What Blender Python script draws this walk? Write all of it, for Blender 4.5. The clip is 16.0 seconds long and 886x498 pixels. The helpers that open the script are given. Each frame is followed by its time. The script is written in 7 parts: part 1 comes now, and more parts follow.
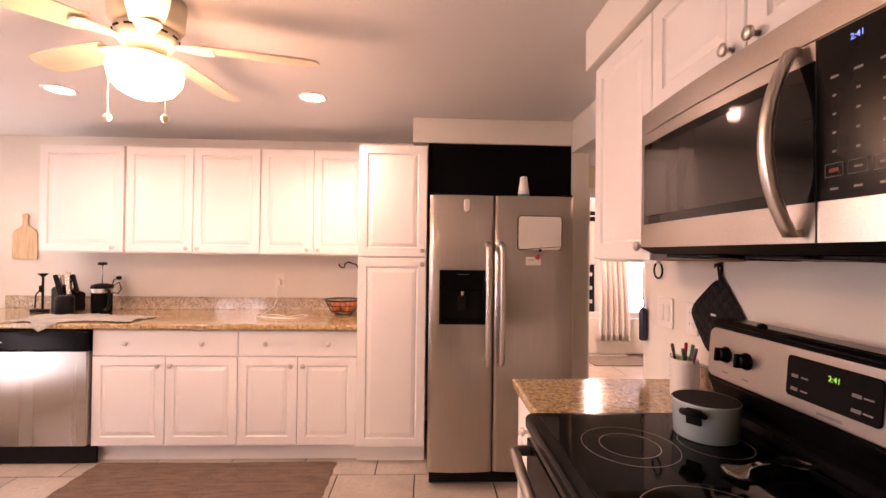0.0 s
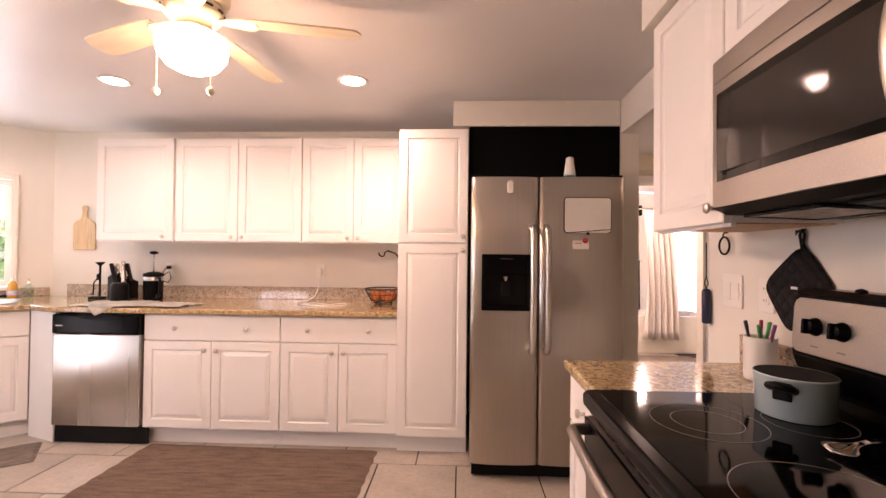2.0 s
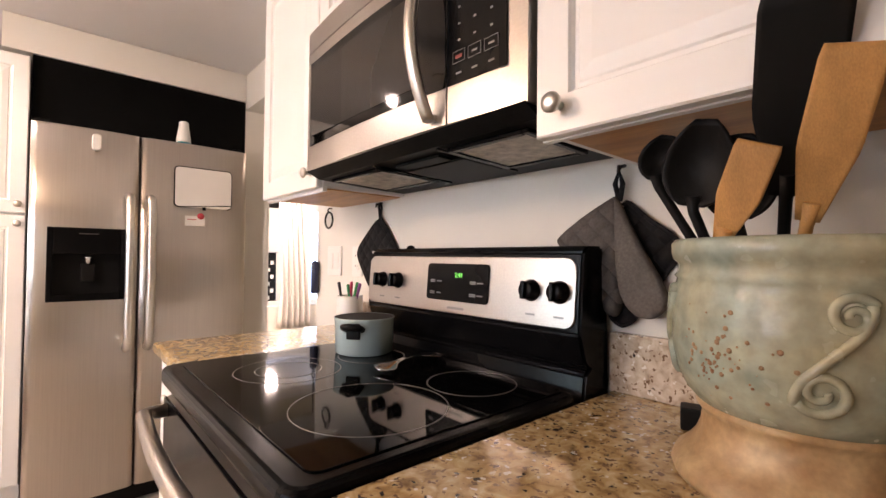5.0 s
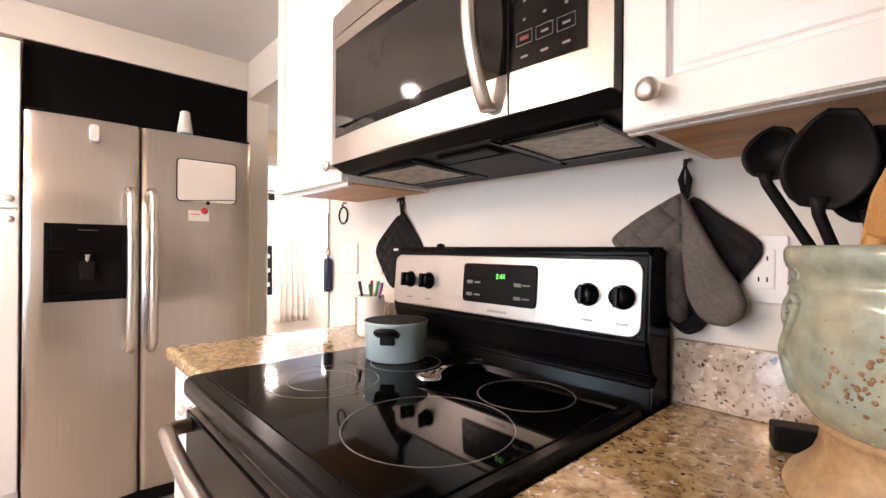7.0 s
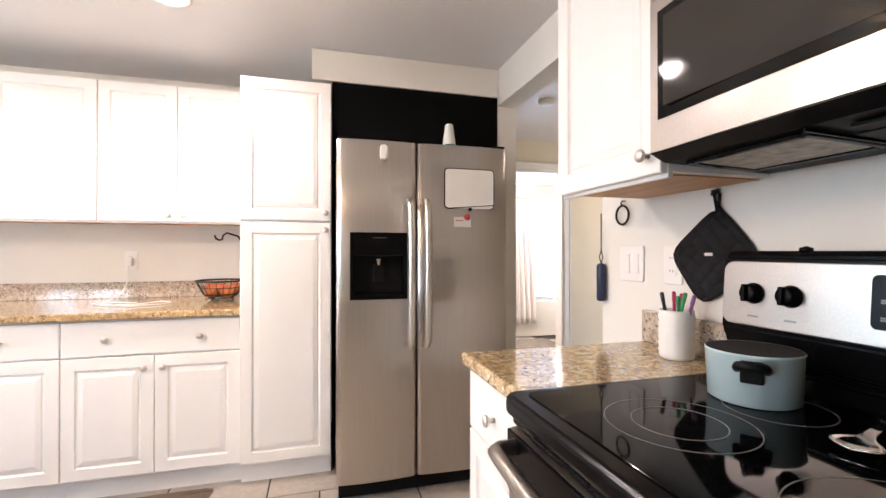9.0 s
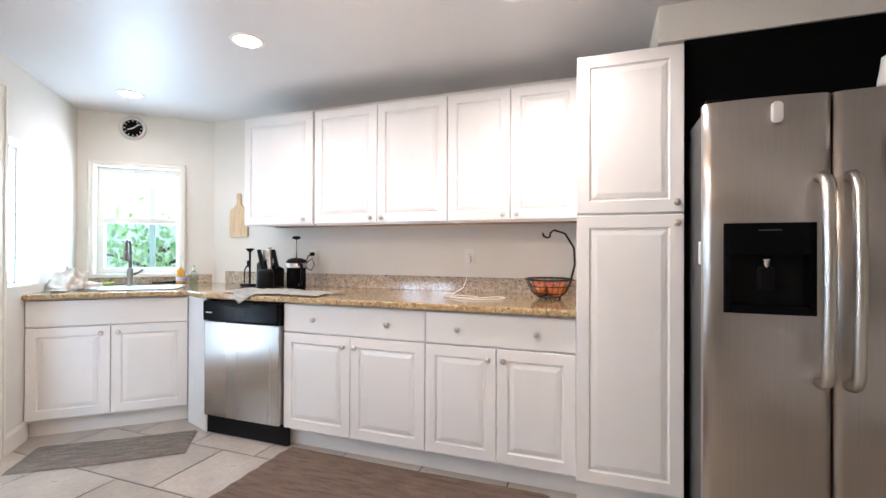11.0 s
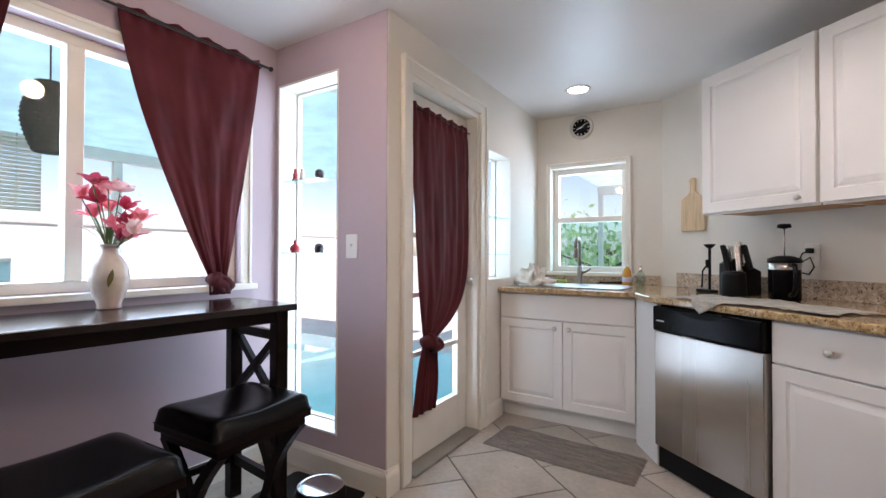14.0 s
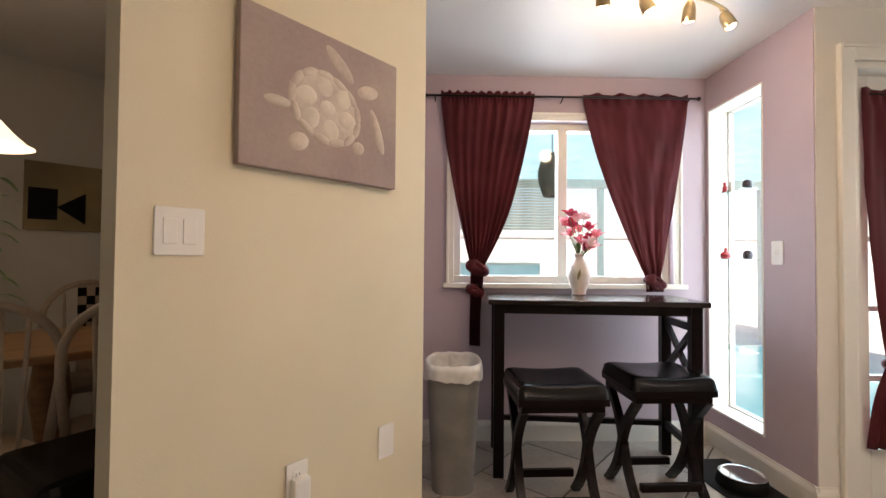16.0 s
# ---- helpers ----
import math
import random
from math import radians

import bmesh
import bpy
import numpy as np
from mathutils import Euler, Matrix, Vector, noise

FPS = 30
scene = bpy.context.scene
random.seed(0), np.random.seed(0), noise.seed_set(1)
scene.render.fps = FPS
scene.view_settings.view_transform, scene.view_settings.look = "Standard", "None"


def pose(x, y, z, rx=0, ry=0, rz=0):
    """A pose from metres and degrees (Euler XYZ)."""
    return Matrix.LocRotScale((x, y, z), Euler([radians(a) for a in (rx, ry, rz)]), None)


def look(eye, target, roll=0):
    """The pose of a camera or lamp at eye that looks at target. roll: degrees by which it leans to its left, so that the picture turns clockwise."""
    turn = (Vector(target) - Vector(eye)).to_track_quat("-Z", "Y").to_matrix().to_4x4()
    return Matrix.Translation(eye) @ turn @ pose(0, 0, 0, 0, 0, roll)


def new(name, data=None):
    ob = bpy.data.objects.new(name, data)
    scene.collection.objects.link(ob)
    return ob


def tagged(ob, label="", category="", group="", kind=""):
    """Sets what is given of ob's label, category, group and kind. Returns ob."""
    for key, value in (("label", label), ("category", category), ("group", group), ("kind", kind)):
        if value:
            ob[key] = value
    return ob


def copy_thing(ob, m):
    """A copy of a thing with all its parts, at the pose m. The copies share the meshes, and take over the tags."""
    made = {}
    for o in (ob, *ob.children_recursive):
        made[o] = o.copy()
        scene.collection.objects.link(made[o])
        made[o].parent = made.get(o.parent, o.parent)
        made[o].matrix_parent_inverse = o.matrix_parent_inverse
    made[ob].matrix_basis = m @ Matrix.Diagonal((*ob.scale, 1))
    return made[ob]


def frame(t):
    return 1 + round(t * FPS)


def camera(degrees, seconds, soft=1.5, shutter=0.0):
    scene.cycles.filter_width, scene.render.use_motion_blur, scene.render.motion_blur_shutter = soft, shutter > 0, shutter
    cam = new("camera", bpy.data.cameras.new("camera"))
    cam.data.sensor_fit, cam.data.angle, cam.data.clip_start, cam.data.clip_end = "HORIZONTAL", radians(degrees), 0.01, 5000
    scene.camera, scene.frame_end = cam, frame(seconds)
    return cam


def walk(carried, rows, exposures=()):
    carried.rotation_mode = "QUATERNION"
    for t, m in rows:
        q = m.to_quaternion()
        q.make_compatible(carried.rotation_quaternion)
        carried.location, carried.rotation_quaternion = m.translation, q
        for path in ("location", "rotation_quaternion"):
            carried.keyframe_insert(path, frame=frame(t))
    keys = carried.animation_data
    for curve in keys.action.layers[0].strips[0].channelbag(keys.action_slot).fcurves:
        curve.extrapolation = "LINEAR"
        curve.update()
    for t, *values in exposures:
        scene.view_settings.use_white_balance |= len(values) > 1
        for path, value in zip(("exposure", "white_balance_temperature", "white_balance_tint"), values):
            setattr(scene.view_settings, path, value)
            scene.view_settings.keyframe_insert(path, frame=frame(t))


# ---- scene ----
cam = camera(90.1, 16.0)

PATH = [
    (0, (0.21, 0.117, 1.396), (0.288, 2.115, 1.415), 0.7),
    (0.5, (0.203, 0.136, 1.458), (0.156, 2.135, 1.469), 0.3),
    (1, (0.174, 0.101, 1.448), (0.043, 2.097, 1.471), 0.5),
    (1.5, (0.159, 0.153, 1.357), (0.039, 2.149, 1.386), 0.3),
    (2, (0.177, 0.193, 1.285), (0.093, 2.191, 1.316), 0.6),
    (2.5, (0.191, 0.226, 1.25), (0.192, 2.226, 1.281), 0.6),
    (3, (0.23, 0.284, 1.234), (0.382, 2.278, 1.264), 0.6),
    (3.5, (0.222, 0.28, 1.209), (0.583, 2.247, 1.246), 0.8),
    (4, (0.265, 0.244, 1.188), (0.971, 2.115, 1.244), 0.8),
    (4.5, (0.307, 0.224, 1.183), (1.342, 1.934, 1.23), 0.8),
    (4.7, (0.317, 0.215, 1.18), (1.461, 1.854, 1.226), 0.7),
    (5.7, (0.318, 0.252, 1.184), (1.88, 1.502, 1.212), 0.6),
    (6.8, (0.287, 0.335, 1.194), (1.677, 1.773, 1.202), 0.5),
    (7, (0.281, 0.349, 1.2), (1.63, 1.826, 1.203), 0.4),
    (7.5, (0.257, 0.379, 1.219), (1.474, 1.966, 1.221), 0.3),
    (8, (0.232, 0.414, 1.219), (1.245, 2.139, 1.226), 0.2),
    (8.2, (0.224, 0.432, 1.216), (1.135, 2.214, 1.227), 0.1),
    (10.5, (-0.063, 0.901, 1.201), (-0.346, 2.881, 1.205), 0.2),
    (11, (-0.119, 0.877, 1.195), (-0.799, 2.758, 1.203), 0.2),
    (11.5, (-0.156, 0.868, 1.19), (-1.161, 2.597, 1.209), 0.2),
    (12, (-0.235, 0.888, 1.182), (-1.446, 2.48, 1.203), 0.3),
    (12.5, (-0.388, 0.967, 1.172), (-1.773, 2.409, 1.181), 0.4),
    (13, (-0.422, 1.089, 1.168), (-1.999, 2.32, 1.18), 0.25),
    (13.5, (-0.495, 1.196, 1.158), (-2.272, 2.113, 1.178), 0.25),
    (14, (-0.605, 1.263, 1.139), (-2.517, 1.85, 1.165), 0.15),
    (14.5, (-0.605, 1.312, 1.127), (-2.602, 1.422, 1.169), 0.1),
    (15, (-0.446, 1.379, 1.137), (-2.386, 0.903, 1.18), 0.4),
    (15.5, (-0.236, 1.498, 1.145), (-2.013, 0.582, 1.189), 0.5),
    (16, (-0.051, 1.627, 1.136), (-1.578, 0.336, 1.18), 0.5),
]
EXPOSURES = [(0, 1.34, 9700, 60), (0.5, 1.38, 9200, 54), (1.5, 1.29, 8850, 50), (3, 1.31, 8550, 42), (4.5, 1.80, 7850, 33), (7, 2.38, 7150, 30), (8.2, 2.2, 6950, 26), (10.5, 1.45, 6220, 20), (12, 1.03, 6430, 24), (13.5, 0.46, 6530, 25), (14.5, 0.45, 6680, 23), (15.5, 0.56, 7250, 23), (16, 0.70, 7420, 23)]
walk(cam, [(t, look(eye, target, roll)) for t, eye, target, roll in PATH], EXPOSURES)

# ---- light ----
world = bpy.data.worlds.new("sky")
scene.world = world
world.use_nodes = True
_n = world.node_tree.nodes
_sky = _n.new("ShaderNodeTexSky")
_sky.sky_type, _sky.sun_disc = "NISHITA", False
_sky.sun_elevation, _sky.sun_rotation = radians(52), radians(70)
_n["Background"].inputs["Strength"].default_value = 0.15
world.node_tree.links.new(_sky.outputs[0], _n["Background"].inputs[0])


def lamp(name, kind, m, energy, color, **kw):
    data = bpy.data.lights.new(name, kind)
    data.energy, data.color = energy, color
    if kind == "AREA":
        data.shape, data.size, data.size_y = "RECTANGLE", kw["size"], kw["size_y"]
    elif kind == "SUN":
        data.angle = radians(kw["angle"])
    elif kind == "SPOT":
        data.spot_size, data.spot_blend, data.shadow_soft_size = radians(kw["cone"]), 0.7, kw["soft"]
    else:
        data.shadow_soft_size = kw["soft"]
    ob = new(name, data)
    ob.matrix_world = m
    return tagged(ob, kind="structure")


SUN_AZ = radians(70)  # clockwise from +y
_e = radians(52)
_to = Vector((math.sin(SUN_AZ) * math.cos(_e), math.cos(SUN_AZ) * math.cos(_e), math.sin(_e)))
lamp("sun", "SUN", look(_to * 30, (0, 0, 0)), 5.0, (1.0, 0.95, 0.88), angle=0.6)

# ---- materials ----
def mat(name, color, rough=0.5, metal=0.0, var=0.08, scale=6.0, fine=0.0, fine_scale=120.0, bump=0.0, bump_scale=80.0, stretch=(1, 1, 1), coat=0.0, spec=0.5, rvar=0.0, second=None, sheen=0.0):
    """A painted or solid surface: base colour varied at two scales, fine relief, uneven gloss."""
    m = bpy.data.materials.new(name)
    m.use_nodes = True
    nt = m.node_tree
    N, L = nt.nodes, nt.links
    b = N["Principled BSDF"]
    b.inputs["Metallic"].default_value, b.inputs["Roughness"].default_value = metal, rough
    b.inputs["Coat Weight"].default_value, b.inputs["Specular IOR Level"].default_value = coat, spec
    b.inputs["Sheen Weight"].default_value = sheen
    tc, mp = N.new("ShaderNodeTexCoord"), N.new("ShaderNodeMapping")
    mp.inputs["Scale"].default_value = stretch
    L.new(tc.outputs["Object"], mp.inputs[0])
    n1 = N.new("ShaderNodeTexNoise")
    n1.inputs["Scale"].default_value, n1.inputs["Detail"].default_value = scale, 4
    L.new(mp.outputs[0], n1.inputs["Vector"])
    ramp = N.new("ShaderNodeMix")
    ramp.data_type = "RGBA"
    c2 = second or tuple(max(0, c * (1 - 2 * var)) for c in color)
    ramp.inputs[6].default_value, ramp.inputs[7].default_value = (*color, 1), (*c2, 1)
    mr = N.new("ShaderNodeMapRange")
    mr.inputs[1].default_value, mr.inputs[2].default_value = 0.35, 0.7
    L.new(n1.outputs[0], mr.inputs[0])
    L.new(mr.outputs[0], ramp.inputs[0])
    out = ramp.outputs[2]
    if fine:
        n2 = N.new("ShaderNodeTexNoise")
        n2.inputs["Scale"].default_value, n2.inputs["Detail"].default_value = fine_scale, 3
        L.new(mp.outputs[0], n2.inputs["Vector"])
        mx = N.new("ShaderNodeMix")
        mx.data_type, mx.blend_type = "RGBA", "OVERLAY"
        mx.inputs[0].default_value = fine
        L.new(out, mx.inputs[6])
        L.new(n2.outputs[0], mx.inputs[7])
        out = mx.outputs[2]
    L.new(out, b.inputs["Base Color"])
    if rvar:
        n3 = N.new("ShaderNodeTexNoise")
        n3.inputs["Scale"].default_value = scale * 2.3
        L.new(mp.outputs[0], n3.inputs["Vector"])
        r = N.new("ShaderNodeMapRange")
        r.inputs[3].default_value, r.inputs[4].default_value = max(0.02, rough - rvar), rough + rvar
        L.new(n3.outputs[0], r.inputs[0])
        L.new(r.outputs[0], b.inputs["Roughness"])
    if bump:
        n4 = N.new("ShaderNodeTexNoise")
        n4.inputs["Scale"].default_value, n4.inputs["Detail"].default_value = bump_scale, 3
        L.new(mp.outputs[0], n4.inputs["Vector"])
        bp = N.new("ShaderNodeBump")
        bp.inputs["Strength"].default_value, bp.inputs["Distance"].default_value = bump, 0.004
        L.new(n4.outputs[0], bp.inputs["Height"])
        L.new(bp.outputs[0], b.inputs["Normal"])
    return m


def granite_mat(name, tones):
    m = bpy.data.materials.new(name)
    m.use_nodes = True
    N, L = m.node_tree.nodes, m.node_tree.links
    b = N["Principled BSDF"]
    b.inputs["Roughness"].default_value = 0.12
    b.inputs["Coat Weight"].default_value = 0.4
    tc = N.new("ShaderNodeTexCoord")
    big = N.new("ShaderNodeTexNoise")
    big.inputs["Scale"].default_value, big.inputs["Detail"].default_value, big.inputs["Distortion"].default_value = 48, 6, 0.6
    L.new(tc.outputs["Object"], big.inputs["Vector"])
    r = N.new("ShaderNodeValToRGB")
    e = r.color_ramp.elements
    e[0].position, e[0].color = 0.28, (*tones[0], 1)
    e[1].position, e[1].color = 0.72, (*tones[3], 1)
    k = e.new(0.45)
    k.color = (*tones[1], 1)
    k = e.new(0.56)
    k.color = (*tones[2], 1)
    L.new(big.outputs[0], r.inputs[0])
    v = N.new("ShaderNodeTexVoronoi")
    v.inputs["Scale"].default_value = 95
    n = N.new("ShaderNodeTexNoise")
    n.inputs["Scale"].default_value, n.inputs["Detail"].default_value = 90, 4
    L.new(tc.outputs["Object"], n.inputs["Vector"])
    add = N.new("ShaderNodeMix")
    add.data_type = "RGBA"
    add.inputs[0].default_value = 0.02
    L.new(tc.outputs["Object"], add.inputs[6])
    L.new(n.outputs[1], add.inputs[7])
    L.new(add.outputs[2], v.inputs["Vector"])
    n5 = N.new("ShaderNodeTexNoise")
    n5.inputs["Scale"].default_value = 14
    L.new(tc.outputs["Object"], n5.inputs["Vector"])
    thr = N.new("ShaderNodeMath")
    thr.operation = "MULTIPLY"
    L.new(n5.outputs[0], thr.inputs[0])
    thr.inputs[1].default_value = 0.62
    lt = N.new("ShaderNodeMath")
    lt.operation = "LESS_THAN"
    L.new(v.outputs["Distance"], lt.inputs[0])
    L.new(thr.outputs[0], lt.inputs[1])
    pick = N.new("ShaderNodeSeparateColor")
    L.new(v.outputs["Color"], pick.inputs[0])
    gt = N.new("ShaderNodeMath")
    gt.operation, gt.inputs[1].default_value = "GREATER_THAN", 0.76
    L.new(pick.outputs[0], gt.inputs[0])
    both = N.new("ShaderNodeMath")
    both.operation = "MULTIPLY"
    L.new(lt.outputs[0], both.inputs[0])
    L.new(gt.outputs[0], both.inputs[1])
    mx = N.new("ShaderNodeMix")
    mx.data_type = "RGBA"
    L.new(both.outputs[0], mx.inputs[0])
    L.new(r.outputs[0], mx.inputs[6])
    mx.inputs[7].default_value = (0.035, 0.025, 0.02, 1)
    gt2 = N.new("ShaderNodeMath")
    gt2.operation, gt2.inputs[1].default_value = "LESS_THAN", 0.16
    L.new(pick.outputs[1], gt2.inputs[0])
    b2 = N.new("ShaderNodeMath")
    b2.operation = "MULTIPLY"
    L.new(lt.outputs[0], b2.inputs[0])
    L.new(gt2.outputs[0], b2.inputs[1])
    mx2 = N.new("ShaderNodeMix")
    mx2.data_type = "RGBA"
    L.new(b2.outputs[0], mx2.inputs[0])
    L.new(mx.outputs[2], mx2.inputs[6])
    mx2.inputs[7].default_value = (0.7, 0.66, 0.6, 1)
    # fine brown flecks between the large dark ones
    v2 = N.new("ShaderNodeTexVoronoi")
    v2.inputs["Scale"].default_value = 210
    L.new(add.outputs[2], v2.inputs["Vector"])
    p2 = N.new("ShaderNodeSeparateColor")
    L.new(v2.outputs["Color"], p2.inputs[0])
    g3 = N.new("ShaderNodeMath")
    g3.operation, g3.inputs[1].default_value = "GREATER_THAN", 0.93
    L.new(p2.outputs[0], g3.inputs[0])
    mx3 = N.new("ShaderNodeMix")
    mx3.data_type = "RGBA"
    L.new(g3.outputs[0], mx3.inputs[0])
    L.new(mx2.outputs[2], mx3.inputs[6])
    mx3.inputs[7].default_value = (0.17, 0.105, 0.065, 1)
    L.new(mx3.outputs[2], b.inputs["Base Color"])
    return m


def tile_mat(name, a, c, rough):
    """Stone-look porcelain: cloudy, each piece its own shade."""
    m = mat(name, a, rough, var=0.1, scale=5, second=c, fine=0.25, fine_scale=40, bump=0.06, bump_scale=30, rvar=0.1)
    N, L = m.node_tree.nodes, m.node_tree.links
    b = N["Principled BSDF"]
    info, hsv, mr = N.new("ShaderNodeObjectInfo"), N.new("ShaderNodeHueSaturation"), N.new("ShaderNodeMapRange")
    mr.inputs[3].default_value, mr.inputs[4].default_value = 0.88, 1.1
    L.new(info.outputs["Random"], mr.inputs[0])
    L.new(mr.outputs[0], hsv.inputs["Value"])
    src = b.inputs["Base Color"].links[0].from_socket
    L.new(src, hsv.inputs["Color"])
    L.new(hsv.outputs[0], b.inputs["Base Color"])
    return m


def glow_mat(name, color, strength):
    m = bpy.data.materials.new(name)
    m.use_nodes = True
    b = m.node_tree.nodes["Principled BSDF"]
    b.inputs["Base Color"].default_value = (*color, 1)
    b.inputs["Emission Color"].default_value = (*color, 1)
    b.inputs["Emission Strength"].default_value = strength
    return m


def glass_mat(name, tint=(1, 1, 1), rough=0.0):
    m = bpy.data.materials.new(name)
    m.use_nodes = True
    N, L = m.node_tree.nodes, m.node_tree.links
    N.remove(N["Principled BSDF"])
    tr, gl, mx, lw, pw, sc = N.new("ShaderNodeBsdfTransparent"), N.new("ShaderNodeBsdfGlossy"), N.new("ShaderNodeMixShader"), N.new("ShaderNodeLayerWeight"), N.new("ShaderNodeMath"), N.new("ShaderNodeMapRange")
    tr.inputs[0].default_value = (*tint, 1)
    gl.inputs["Roughness"].default_value = rough
    pw.operation, pw.inputs[1].default_value = "POWER", 5
    sc.inputs[3].default_value, sc.inputs[4].default_value = 0.03, 0.7
    L.new(lw.outputs["Facing"], pw.inputs[0])
    L.new(pw.outputs[0], sc.inputs[0])
    L.new(sc.outputs[0], mx.inputs[0])
    L.new(tr.outputs[0], mx.inputs[1])
    L.new(gl.outputs[0], mx.inputs[2])
    L.new(mx.outputs[0], N["Material Output"].inputs[0])
    return m


def thin_mat(name, color, through_, second=None):
    """Cloth, leaf or panel that lets some light through."""
    m = mat(name, color, 0.7, var=0.1, scale=4, second=second, spec=0.2)
    N, L = m.node_tree.nodes, m.node_tree.links
    b, out = N["Principled BSDF"], N["Material Output"]
    tl, mx = N.new("ShaderNodeBsdfTranslucent"), N.new("ShaderNodeMixShader")
    L.new(b.inputs["Base Color"].links[0].from_socket, tl.inputs[0])
    mx.inputs[0].default_value = through_
    L.new(b.outputs[0], mx.inputs[1])
    L.new(tl.outputs[0], mx.inputs[2])
    L.new(mx.outputs[0], out.inputs[0])
    return m


WHITE = mat("white_thermofoil", (0.80, 0.785, 0.76), 0.33, var=0.02, scale=3, bump=0.03, bump_scale=12, rvar=0.05)
PAINT = mat("off_white_wall_paint", (0.74, 0.71, 0.65), 0.75, var=0.03, scale=2, bump=0.12, bump_scale=160)
BEIGE = mat("beige_wall_paint", (0.70, 0.62, 0.46), 0.7, var=0.03, scale=2, bump=0.12, bump_scale=160)
LAVENDER = mat("lavender_wall_paint", (0.49, 0.395, 0.435), 0.7, var=0.03, scale=2, bump=0.12, bump_scale=160)
CREAM = mat("cream_wall_paint", (0.72, 0.67, 0.55), 0.7, var=0.03, scale=2, bump=0.12, bump_scale=160)
CEIL = mat("ceiling_paint", (0.70, 0.68, 0.67), 0.42, var=0.03, scale=1.5, bump=0.12, bump_scale=120)
TRIM = mat("white_trim_gloss", (0.80, 0.77, 0.70), 0.35, var=0.03, scale=4, bump=0.04, bump_scale=20)
STEEL = mat("brushed_steel", (0.56, 0.515, 0.475), 0.27, 1.0, var=0.03, scale=3, fine=0.10, fine_scale=200, stretch=(1, 1, 0.02), rvar=0.025)
FSTEEL = mat("satin_brushed_steel", (0.52, 0.48, 0.44), 0.29, 1.0, var=0.04, scale=2, fine=0.10, fine_scale=200, stretch=(1, 1, 0.02), rvar=0.02)
STEELH = mat("brushed_steel_level", (0.46, 0.425, 0.395), 0.30, 1.0, var=0.03, scale=3, fine=0.12, fine_scale=200, stretch=(1, 0.02, 1), rvar=0.03)
NICKEL = mat("satin_nickel", (0.66, 0.63, 0.58), 0.33, 1.0, var=0.05)
CHROME = mat("chrome", (0.75, 0.75, 0.75), 0.08, 1.0, var=0.03)
BLACK = mat("black_gloss_plastic", (0.004, 0.004, 0.0045), 0.2, spec=0.09, var=0.1, rvar=0.06)
BLACKM = mat("black_matte_plastic", (0.006, 0.0058, 0.0058), 0.5, spec=0.14, var=0.15, bump=0.08, bump_scale=200)
FLATBLACK = mat("flat_black", (0.003, 0.003, 0.003), 0.9, var=0.2, bump=0.1, spec=0.08)
CERAN = mat("black_ceramic_glass", (0.002, 0.002, 0.0022), 0.05, var=0.1, spec=0.1)
DARKGLASS = mat("dark_oven_glass", (0.006, 0.0055, 0.005), 0.04, var=0.1, spec=0.22)
GREYMETAL = mat("grey_metal_side", (0.10, 0.10, 0.10), 0.45, 0.3, var=0.1)
GRANITE = granite_mat("golden_granite", ((0.15, 0.085, 0.04), (0.40, 0.265, 0.125), (0.50, 0.365, 0.19), (0.62, 0.51, 0.34)))
# same stone, paled: window light on the upright face is put into the tones
GRANITELIT = granite_mat("window_lit_granite", ((0.30, 0.22, 0.16), (0.46, 0.37, 0.285), (0.54, 0.45, 0.36), (0.63, 0.55, 0.46)))
BIRCH = mat("birch_underside", (0.58, 0.30, 0.12), 0.5, var=0.15, scale=3, stretch=(1, 8, 8), fine=0.3, fine_scale=30)
BAMBOO = mat("light_wood_board", (0.66, 0.47, 0.28), 0.5, var=0.12, scale=5, stretch=(10, 1, 1), fine=0.3, fine_scale=20)
WOODSPOON = mat("orange_wood", (0.50, 0.25, 0.08), 0.5, var=0.15, scale=6, stretch=(6, 6, 1), fine=0.3)
ESPRESSO = mat("espresso_wood", (0.008, 0.0032, 0.0028), 0.30, var=0.25, scale=4, stretch=(1, 6, 6), spec=0.15, rvar=0.06)
ESPTOP = mat("polished_espresso_top", (0.016, 0.006, 0.005), 0.16, var=0.25, scale=3, stretch=(1, 9, 9), spec=0.5, rvar=0.07)
LEATHER = mat("black_leather", (0.004, 0.0034, 0.0036), 0.24, spec=0.16, var=0.2, scale=8, bump=0.06, bump_scale=220, rvar=0.06)
TILE = tile_mat("grey_beige_porcelain", (0.42, 0.372, 0.32), (0.33, 0.29, 0.25), 0.32)
GROUT = mat("dark_grout", (0.045, 0.038, 0.032), 0.9, var=0.2, scale=20, bump=0.3)
RUG = mat("taupe_woven_rug", (0.20, 0.135, 0.10), 0.95, var=0.2, scale=4, second=(0.115, 0.078, 0.06), fine=0.7, fine_scale=60, stretch=(1.5, 9, 1), bump=1.0, bump_scale=120)
RUG2 = mat("grey_ribbed_mat", (0.25, 0.205, 0.165), 0.95, var=0.2, scale=5, second=(0.13, 0.115, 0.105), fine=0.7, fine_scale=50, stretch=(1.5, 10, 1), bump=0.9, bump_scale=120)
CLOTH = thin_mat("burgundy_cloth", (0.125, 0.022, 0.027), 0.18, (0.080, 0.013, 0.017))
GLASS = glass_mat("window_glass")
SCREEN = glass_mat("screened_glass", (0.74, 0.88, 0.88))
SHELFGLASS = glass_mat("shelf_glass", (0.82, 0.93, 0.90))
POTBLUE = mat("pale_blue_enamel", (0.43, 0.56, 0.58), 0.25, var=0.06, coat=0.4)
